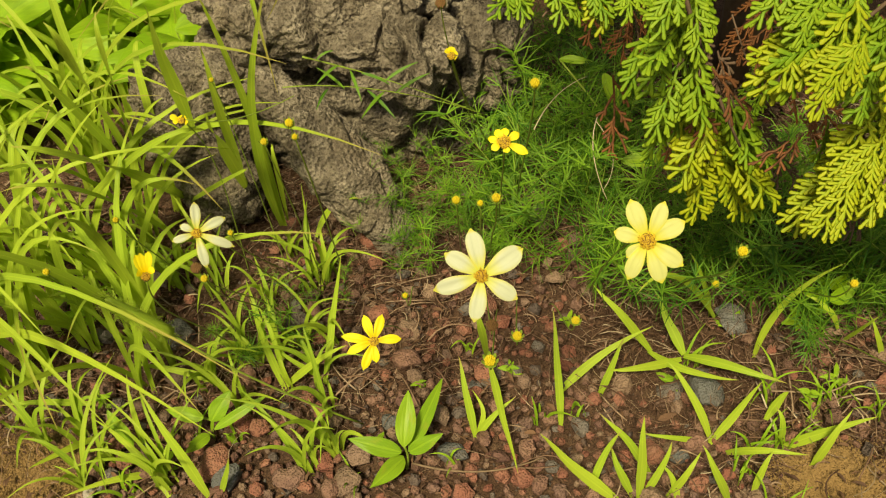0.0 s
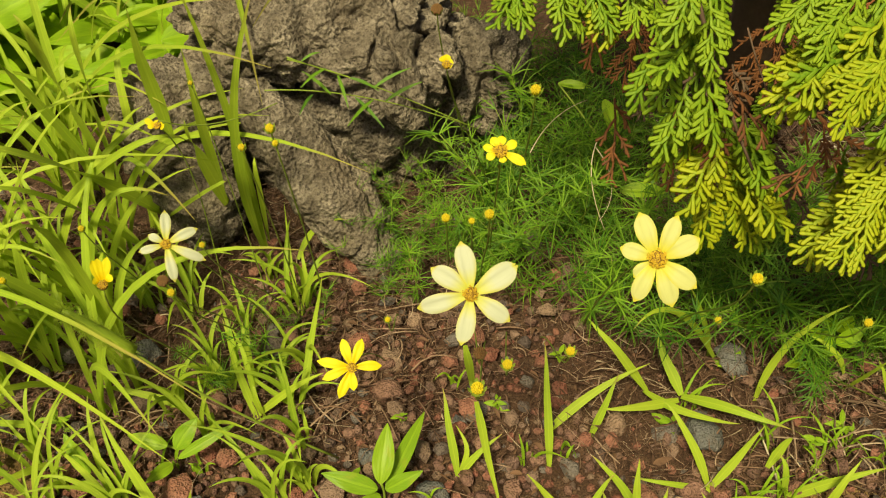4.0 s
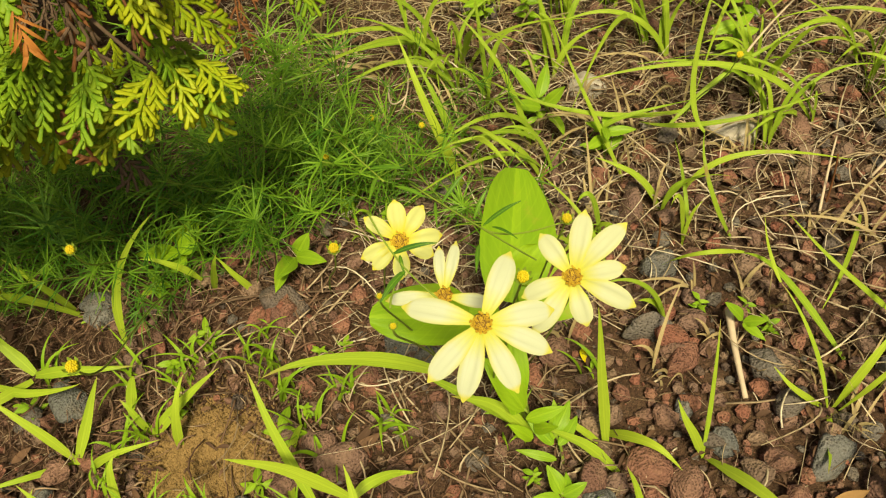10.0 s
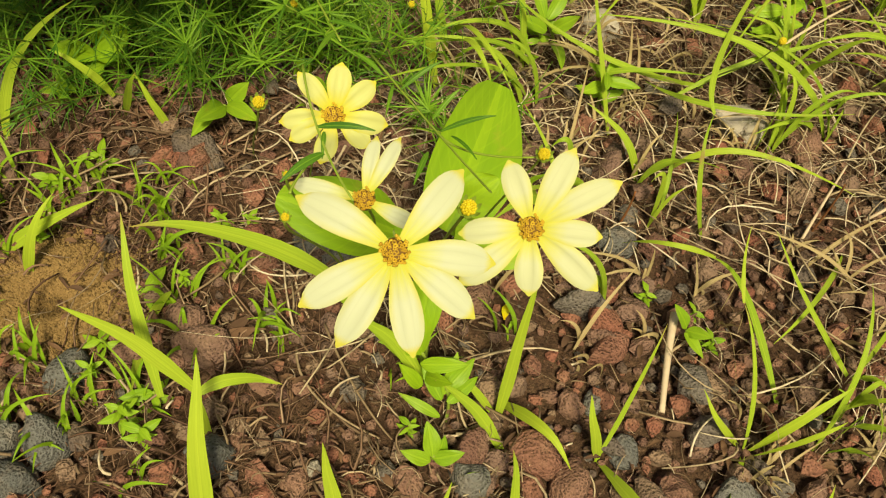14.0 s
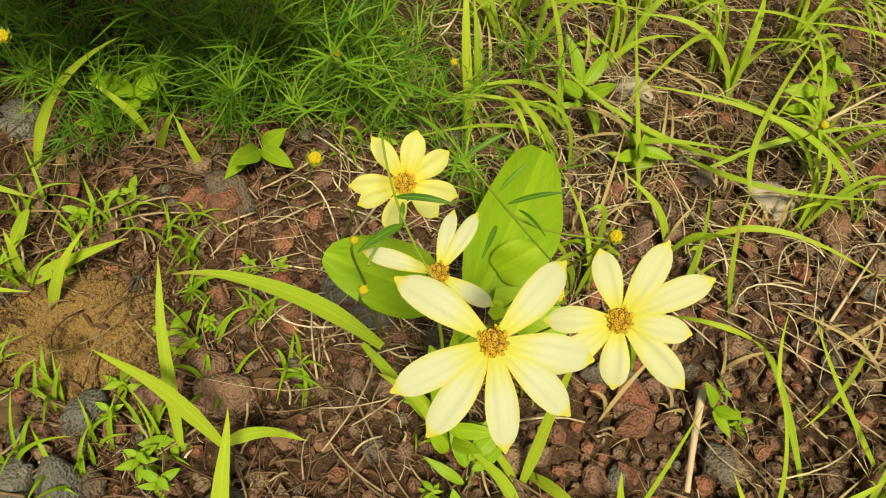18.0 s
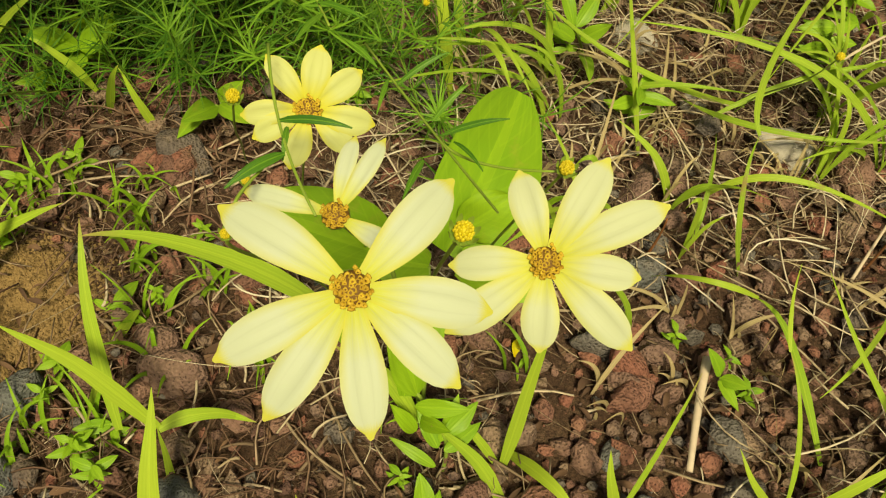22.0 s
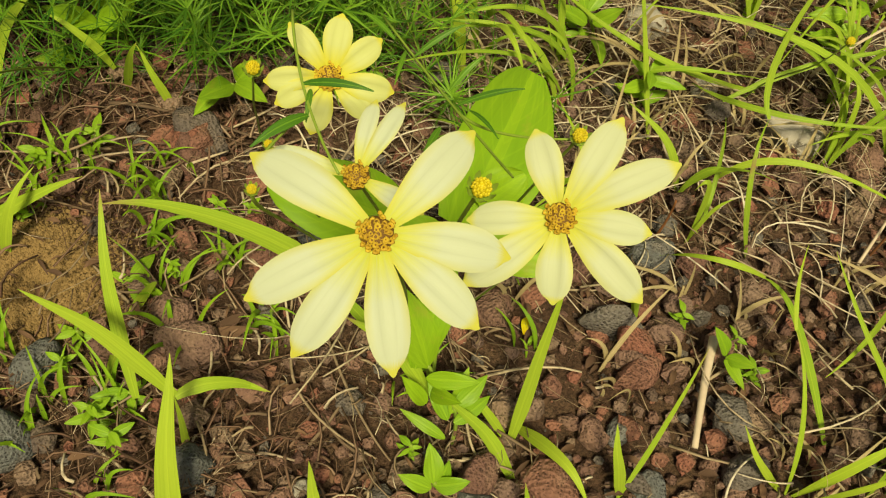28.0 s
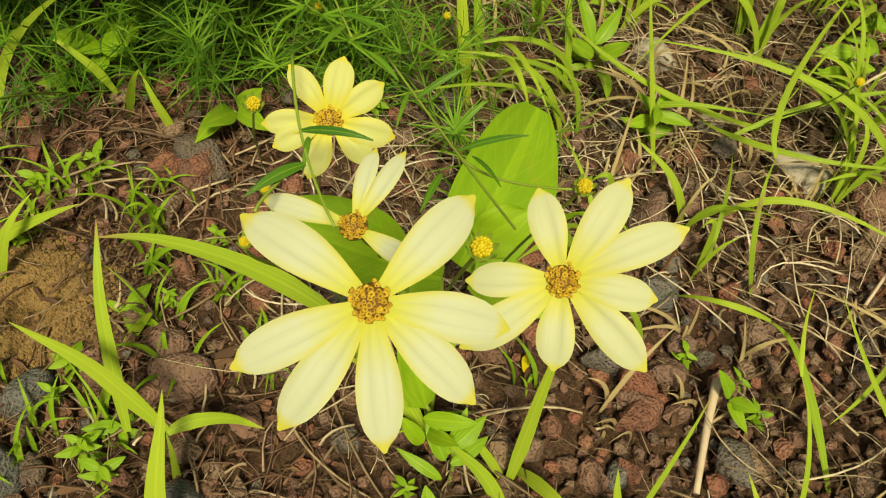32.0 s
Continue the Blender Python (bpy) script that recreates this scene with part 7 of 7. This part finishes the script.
loose_stone((0.6219, 0.3511, 0.0080), 0.0240, BASALT, 0, 'dark grey basalt stone on the soil', 0.70)
loose_stone((0.1966, 0.4944, 0.0080), 0.0280, BASALT, 1, 'dark grey basalt stone on the soil', 0.70)
loose_stone((0.4315, 0.3994, 0.0080), 0.0260, BASALT, 2, 'dark grey basalt stone on the soil', 0.70)
loose_stone((0.4338, 0.4051, 0.0080), 0.0300, BASALT, 3, 'dark grey basalt stone on the soil', 0.70)
loose_stone((0.2413, 0.5642, 0.0080), 0.0240, BASALT, 4, 'dark grey basalt stone on the soil', 0.70)
loose_stone((-0.0233, 0.4568, 0.0080), 0.0220, BASALT, 5, 'dark grey basalt stone on the soil', 0.70)
loose_stone((0.1935, 0.5067, 0.0080), 0.0190, BASALT, 6, 'dark grey basalt stone on the soil', 0.70)
loose_stone((0.0008, 0.5254, 0.0080), 0.0140, BASALT, 7, 'dark grey basalt stone on the soil', 0.70)
loose_stone((-0.2779, 0.6188, 0.0080), 0.0300, BASALT, 8, 'dark grey basalt stone on the soil', 0.70)
loose_stone((0.1617, 0.4359, 0.0080), 0.0150, BASALT, 9, 'dark grey basalt stone on the soil', 0.70)
loose_stone((0.5620, 0.2128, 0.0080), 0.0180, BASALT, 10, 'dark grey basalt stone on the soil', 0.70)
loose_stone((0.6085, 0.1680, 0.0080), 0.0260, BASALT, 11, 'dark grey basalt stone on the soil', 0.70)
loose_stone((0.2617, 0.3011, 0.0080), 0.0280, BASALT, 12, 'dark grey basalt stone on the soil', 0.70)
loose_stone((0.2739, 0.3387, 0.0080), 0.0260, BASALT, 13, 'dark grey basalt stone on the soil', 0.70)
loose_stone((0.4708, 0.2161, 0.0080), 0.0260, BASALT, 14, 'dark grey basalt stone on the soil', 0.70)
loose_stone((0.6230, 0.3529, 0.0080), 0.0260, BASALT, 15, 'dark grey basalt stone on the soil', 0.70)
loose_stone((0.4424, 0.3763, 0.0080), 0.0240, BASALT, 16, 'dark grey basalt stone on the soil', 0.70)
loose_stone((0.2401, 0.3054, 0.0080), 0.0200, BASALT, 17, 'dark grey basalt stone on the soil', 0.70)
loose_stone((0.2398, 0.5785, 0.0080), 0.0260, BASALT, 18, 'dark grey basalt stone on the soil', 0.70)
loose_stone((0.5599, 0.2457, 0.0080), 0.0170, BASALT, 19, 'dark grey basalt stone on the soil', 0.70)
loose_stone((0.4804, 0.1957, 0.0080), 0.0180, BASALT, 20, 'dark grey basalt stone on the soil', 0.70)
loose_stone((-0.2129, 0.4530, 0.0080), 0.0260, BASALT, 21, 'dark grey basalt stone on the soil', 0.70)
loose_stone((-0.0751, 0.4945, 0.0080), 0.0180, BASALT, 22, 'dark grey basalt stone on the soil', 0.70)
loose_stone((0.7021, 0.5567, 0.0120), 0.0300, PALE_STONE, 3, 'pale grey stone beside wild grass', 0.70)
loose_stone((0.7570, 0.4316, 0.0120), 0.0360, PALE_STONE, 4, 'pale grey stone beside wild grass', 0.70)
loose_stone((0.7607, 0.4281, 0.0120), 0.0300, PALE_STONE, 5, 'pale grey stone beside wild grass', 0.70)
loose_stone((0.7630, 0.4225, 0.0120), 0.0260, PALE_STONE, 6, 'pale grey stone beside wild grass', 0.70)
loose_stone((0.8853, 0.5497, 0.0120), 0.0160, PALE_STONE, 7, 'pale grey stone beside wild grass', 0.70)
loose_stone((0.8248, 0.5238, 0.0120), 0.0100, PALE_STONE, 8, 'pale grey stone beside wild grass', 0.70)
loose_stone((0.7189, 0.4837, 0.0120), 0.0180, PALE_STONE, 9, 'pale grey stone beside wild grass', 0.70)
loose_stone((-0.3301, 0.4496, 0.0120), 0.0140, PALE_STONE, 10, 'pale grey stone beside wild grass', 0.70)
loose_stone((-0.3272, 0.4574, 0.0120), 0.0100, PALE_STONE, 11, 'pale grey stone beside wild grass', 0.70)
loose_stone((0.2280, 0.3540, 0.0080), 0.0200, SANDSTONE, 40, 'flat tan stone beside loose sand', 0.45, 1.9, -0.75)
loose_stone((0.3910, 0.2480, 0.0080), 0.0110, PALE_STONE, 41, 'small cream pebble on the soil', 0.70)
loose_stone((0.2420, 0.2820, 0.0080), 0.0280, BASALT, 42, 'dark grey basalt stone on the soil', 0.60)
loose_stone((0.2320, 0.3060, 0.0080), 0.0240, BASALT, 43, 'dark grey basalt stone on the soil', 0.70)
loose_stone((0.3420, 0.2670, 0.0080), 0.0260, BASALT, 44, 'dark grey basalt stone on the soil', 0.70)
loose_stone((-0.0589, 0.5624, 0.0080), 0.0240, SCORIA, 5, 'rust-red porous scoria stone', 0.70)
loose_stone((0.1635, 0.4932, 0.0080), 0.0150, SCORIA, 6, 'rust-red porous scoria stone', 0.70)
loose_stone((-0.0580, 0.6007, 0.0080), 0.0240, SCORIA, 7, 'rust-red porous scoria stone', 0.70)
loose_stone((-0.3013, 0.6255, 0.0080), 0.0220, SCORIA, 8, 'rust-red porous scoria stone', 0.70)
loose_stone((0.3640, 0.4752, 0.0080), 0.0280, SCORIA, 9, 'rust-red porous scoria stone', 0.70)
loose_stone((0.2493, 0.4987, 0.0080), 0.0200, SCORIA, 10, 'rust-red porous scoria stone', 0.70)
loose_stone((0.3463, 0.4851, 0.0080), 0.0180, SCORIA, 11, 'rust-red porous scoria stone', 0.70)
loose_stone((0.3634, 0.4690, 0.0080), 0.0240, SCORIA, 12, 'rust-red porous scoria stone', 0.70)
loose_stone((0.3646, 0.4786, 0.0080), 0.0300, SCORIA, 13, 'rust-red porous scoria stone', 0.70)
loose_stone((0.3924, 0.3912, 0.0080), 0.0240, SCORIA, 14, 'rust-red porous scoria stone', 0.70)
loose_stone((0.6165, 0.2103, 0.0080), 0.0260, SCORIA, 15, 'rust-red porous scoria stone', 0.70)
loose_stone((0.5850, 0.2858, 0.0080), 0.0180, SCORIA, 16, 'rust-red porous scoria stone', 0.70)
loose_stone((0.6418, 0.4083, 0.0080), 0.0260, SCORIA, 17, 'rust-red porous scoria stone', 0.70)
loose_stone((0.5103, 0.2244, 0.0080), 0.0280, SCORIA, 18, 'rust-red porous scoria stone', 0.70)
loose_stone((0.5235, 0.2003, 0.0080), 0.0280, SCORIA, 19, 'rust-red porous scoria stone', 0.70)
loose_stone((0.5291, 0.1689, 0.0080), 0.0220, SCORIA, 20, 'rust-red porous scoria stone', 0.70)
loose_stone((0.4753, 0.2313, 0.0080), 0.0260, SCORIA, 21, 'rust-red porous scoria stone', 0.70)
loose_stone((0.3668, 0.4837, 0.0080), 0.0340, SCORIA, 22, 'rust-red porous scoria stone', 0.70)
loose_stone((0.6240, 0.2395, 0.0080), 0.0260, SCORIA, 23, 'rust-red porous scoria stone', 0.70)
loose_stone((0.3488, 0.3356, 0.0080), 0.0300, SCORIA, 24, 'rust-red porous scoria stone', 0.70)
loose_stone((0.3417, 0.3557, 0.0080), 0.0240, SCORIA, 25, 'rust-red porous scoria stone', 0.70)
loose_stone((0.5844, 0.2771, 0.0080), 0.0240, SCORIA, 26, 'rust-red porous scoria stone', 0.70)
loose_stone((0.7947, 0.4030, 0.0080), 0.0280, SCORIA, 27, 'rust-red porous scoria stone', 0.70)
loose_stone((-0.1128, 0.4394, 0.0080), 0.0260, SCORIA, 28, 'rust-red porous scoria stone', 0.70)
loose_stone((-0.2053, 0.5128, 0.0080), 0.0220, SCORIA, 29, 'rust-red porous scoria stone', 0.70)
loose_stone((0.0166, 0.5331, 0.0080), 0.0200, SCORIA, 30, 'rust-red porous scoria stone', 0.70)
loose_stone((0.1681, 0.4984, 0.0080), 0.0200, SCORIA, 31, 'rust-red porous scoria stone', 0.70)
loose_stone((0.1290, 0.5133, 0.0080), 0.0200, SCORIA, 32, 'rust-red porous scoria stone', 0.70)
loose_stone((-0.1602, 0.4472, 0.0080), 0.0220, SCORIA, 33, 'rust-red porous scoria stone', 0.70)
loose_stone((-0.2248, 0.4710, 0.0080), 0.0260, SCORIA, 36, 'rust-red porous scoria stone', 0.70)
fallen_leaf((0.1503, 0.4680, 0.0120), 0.0158, 0.3, 0)
fallen_leaf((0.1693, 0.5756, 0.0120), 0.0187, 1.2, 1)
fallen_leaf((0.3552, 0.3358, 0.0120), 0.0245, 0.2, 2)
fallen_leaf((0.2344, 0.3540, 0.0120), 0.0288, 2.4, 3)
fallen_leaf((0.3601, 0.3387, 0.0120), 0.0202, 0.6, 4)
fallen_leaf((0.1041, 0.7400, 0.0120), 0.0216, 0.1, 5)
fallen_leaf((0.6806, 0.4502, 0.0120), 0.0144, 1.0, 6)
fallen_leaf((0.5845, 0.1444, 0.0140), 0.024, -0.1, 9, TAN, 'curled orange-tan fallen leaf on gravel')
fallen_petal((0.5278, 0.3123, 0.0120))

# ---- stones ----
STONES = [pebble(k, 1, 0.5) for k in range(14)]
NEAR_STONES = [pebble(60 + k, 2, 0.5) for k in range(14)]
stone_meshes = [make_mesh("stone", v, f, SCORIA, None, False) for v, f in NEAR_STONES]


def stone_turn(rng, size):
    return Euler((rng.uniform(-0.5, 0.5), rng.uniform(-0.5, 0.5), rng.uniform(0, 6.3))).to_matrix().to_4x4() @ Matrix.Diagonal((size, size * rng.uniform(0.7, 1.0), size * rng.uniform(0.6, 0.9), 1))


def stony(x, y):
    """How thickly stones lie: thick on the open bed, thin under foliage and on sand."""
    if not all(math.hypot(x - cx, y - cy) > rad * 0.95 for cx, cy, rad, _ in MOUNDS):
        return 0.0
    thick = 0.36 + 0.8 * noise.noise((x * 6.2, y * 6.2, 2.0)) + (0.8 if y < 0.54 and x < 0.12 else 0.0) + 0.9 * max(0.0, min(1.0, (x - 0.42) / 0.12)) * max(0.0, min(1.0, (0.32 - y) / 0.08)) + (0.3 if y < 0.27 else 0.0) - (0.25 if x > 0.12 and y > 0.47 else 0.0)
    return thick - 0.5 * max(0.0, y - 0.6) / 0.3


rng = random.Random(3)
gravel, cells, count, tries = Soup(), {}, 0, 0
while count < 11500 and tries < 110000:
    tries += 1
    x, y = rng.uniform(-0.52, 1.02), rng.uniform(0.08, 0.98)
    if rng.random() > stony(x, y):
        continue
    size = 0.0070 + (0.0150 + 0.005 * (x > 0.45 or x < 0.14)) * rng.random() ** 1.7
    near = [s for i in (-1, 0, 1) for j in (-1, 0, 1) for s in cells.get((int(x / 0.02) + i, int(y / 0.02) + j), ())]
    if any((x - p) ** 2 + (y - q) ** 2 < (0.37 * (size + c)) ** 2 for p, q, c in near):
        continue
    cells.setdefault((int(x / 0.02), int(y / 0.02)), []).append((x, y, size))
    m = Matrix.Translation((x, y, rise(x, y) + size * rng.uniform(0.28, 0.48))) @ stone_turn(rng, size)
    if 0.0 < x < 0.66 and 0.16 < y < 0.50 and size > 0.010 and len(ground.children) < 300:
        part("stone", stone_meshes[count % 14], ground, "", m)
    else:
        v, f = STONES[count % 14]
        r = np.array(m)
        gravel.add(np.array(v) @ r[:3, :3].T + r[:3, 3], f)
    count += 1
part("gravel", gravel.mesh("gravel", SCORIA, False), ground, "red and grey scoria gravel")["kind"] = "stuff"

rng = random.Random(8)
straw, old_straw, pale, bits, grit, sand, pieces = Soup(), Soup(), Soup(), Soup(), Soup(), Soup(), 0
GRAIN = [(0.5, 0, 0), (-0.5, 0.1, 0), (0, 0.5, 0.05), (0.08, -0.5, 0), (0, 0.05, 0.42), (0, 0, -0.4)]
GRAIN_FACES = [(0, 2, 4), (2, 1, 4), (1, 3, 4), (3, 0, 4), (2, 0, 5), (1, 2, 5), (3, 1, 5), (0, 3, 5)]
for k in range(26000):
    # crumbs of scoria between the stones
    x, y, size = rng.uniform(-0.5, 1.0), rng.uniform(0.08, 0.9), 0.0012 + 0.0046 * rng.random() ** 1.8
    if not all(math.hypot(x - cx, y - cy) > rad * 0.8 for cx, cy, rad, _ in MOUNDS):
        continue
    turn = np.array(Euler((rng.uniform(0, 6), rng.uniform(0, 6), rng.uniform(0, 6))).to_matrix())
    grit.add(np.array(GRAIN) * size * (1, 0.8, 0.7) @ turn.T + (x, y, rise(x, y) + size * 0.22), GRAIN_FACES)
for k in range(13000):
    cx, cy, rad, _ = MOUNDS[0] if k % 3 else MOUNDS[1]
    x, y, size = rng.gauss(cx, rad * 0.52), rng.gauss(cy, rad * 0.52), rng.uniform(0.0010, 0.0032)
    turn = np.array(Euler((rng.uniform(0, 6), rng.uniform(0, 6), rng.uniform(0, 6))).to_matrix())
    sand.add(np.array(GRAIN) * size @ turn.T + (x, y, rise(x, y) + size * 0.2), GRAIN_FACES)
part("grit", grit.mesh("grit", SCORIA, False), ground, "fine red-brown stone crumbs")["kind"] = "stuff"
part("sand", sand.mesh("sand", SAND, False), ground, "loose ochre sand grains")["kind"] = "stuff"
for k in range(44000):
    x, y = rng.uniform(-0.55, 1.08), rng.uniform(0.08, 1.0)
    stone_bed = (x < 0.10 and y < 0.50) or (x > 0.50 and y < 0.34)
    if (noise.noise((x * 5.0, y * 5.0, 7.0)) < -0.12 - 0.2 * (x > 0.1) or stone_bed) and rng.random() < (0.84 if stone_bed else 0.5):
        continue
    if x < 0.14 and y < 0.54 and rng.random() < 0.35:
        continue
    if math.hypot(x - MOUNDS[0][0], y - MOUNDS[0][1]) < MOUNDS[0][2] and rng.random() < 0.9:
        continue
    z = rise(x, y) + rng.uniform(0.002, 0.014)
    a, l = rng.uniform(0, 6.28), 0.006 + 0.046 * rng.random() ** 2.6
    d = np.array((math.cos(a), math.sin(a), rng.uniform(-0.08, 0.16)))
    c = np.array((x, y, z))
    path = bend(c, c + d * l * 0.5 + np.array((rng.uniform(-1, 1), rng.uniform(-1, 1), 0.3)) * l * 0.22, c + d * l, 5)
    path[:, 2] = np.maximum(path[:, 2], [rise(q[0], q[1]) + 0.0015 for q in path])
    wide = rng.choice((0.00018, 0.00024, 0.00032, 0.00042, 0.00055, 0.00095))
    if wide > 0.0005 and 0.24 < x < 0.62 and 0.20 < y < 0.48 and pieces < 280:
        part("straw_piece", Soup().add(*tube(path, wide, 5, 0.6)).mesh("straw_piece", STRAW), ground)
        pieces += 1
    else:
        (straw if x > 0.44 + 0.05 * noise.noise((x * 9, y * 9, 5.0)) else old_straw).add(*tube(path, wide, 3, 0.6))
for k in range(3000):
    # long pale straws tangled under the wild grass
    x, y = rng.uniform(0.40, 1.08), rng.uniform(0.18, 0.95)
    if rng.random() > 0.35 - (0.25 if x < 0.50 else 0.0) + 1.2 * noise.noise((x * 6.0, y * 6.0, 12.0)) + (0.3 if 0.32 < y < 0.50 else 0.0):
        continue
    a, l = rng.gauss(2.4, 0.9), 0.018 + 0.06 * rng.random() ** 1.8
    d = np.array((math.cos(a), math.sin(a), rng.uniform(-0.02, 0.22)))
    c = np.array((x, y, rise(x, y) + rng.uniform(0.004, 0.018)))
    path = bend(c, c + d * l * 0.5 + np.array((rng.uniform(-1, 1), rng.uniform(-1, 1), 0.6)) * l * 0.20, c + d * l, 7)
    path[:, 2] = np.maximum(path[:, 2], [rise(q[0], q[1]) + 0.003 for q in path])
    pale.add(*tube(path, rng.choice((0.00032, 0.00045, 0.0006, 0.0008)), 4, 0.6))
for k in range(4500):
    x, y = rng.uniform(-0.55, 1.05), rng.uniform(0.1, 1.0)
    z = rise(x, y) + rng.uniform(0.004, 0.012)
    a, l = rng.uniform(0, 6.28), rng.uniform(0.004, 0.012)
    d = np.array((math.cos(a), math.sin(a), rng.uniform(-0.2, 0.3)))
    c = np.array((x, y, z))
    bits.add(*ribbon(bend(c, c + d * l * 0.5 + (0, 0, 0.002), c + d * l, 5), l * rng.uniform(0.15, 0.4), (rng.uniform(-0.6, 0.6), rng.uniform(-0.6, 0.6), 1), 0.5, "leaf"))
tagged(new("straw", straw.mesh("straw", STRAW)), "dry brown stalks and needles lying on soil", "plant litter", kind="stuff")
tagged(new("leaf_litter", bits.mesh("leaf_litter", LITTER)), "curled brown leaf fragments on the soil", "plant litter", kind="stuff")
tagged(new("bleached_straw", pale.mesh("bleached_straw", PALE_STRAW)), "long bleached grass stalks tangled under wild grass", "plant litter", kind="stuff")
tagged(new("old_straw", old_straw.mesh("old_straw", DARK_STRAW)), "dark brown stalks and needles on soil", "plant litter", kind="stuff")
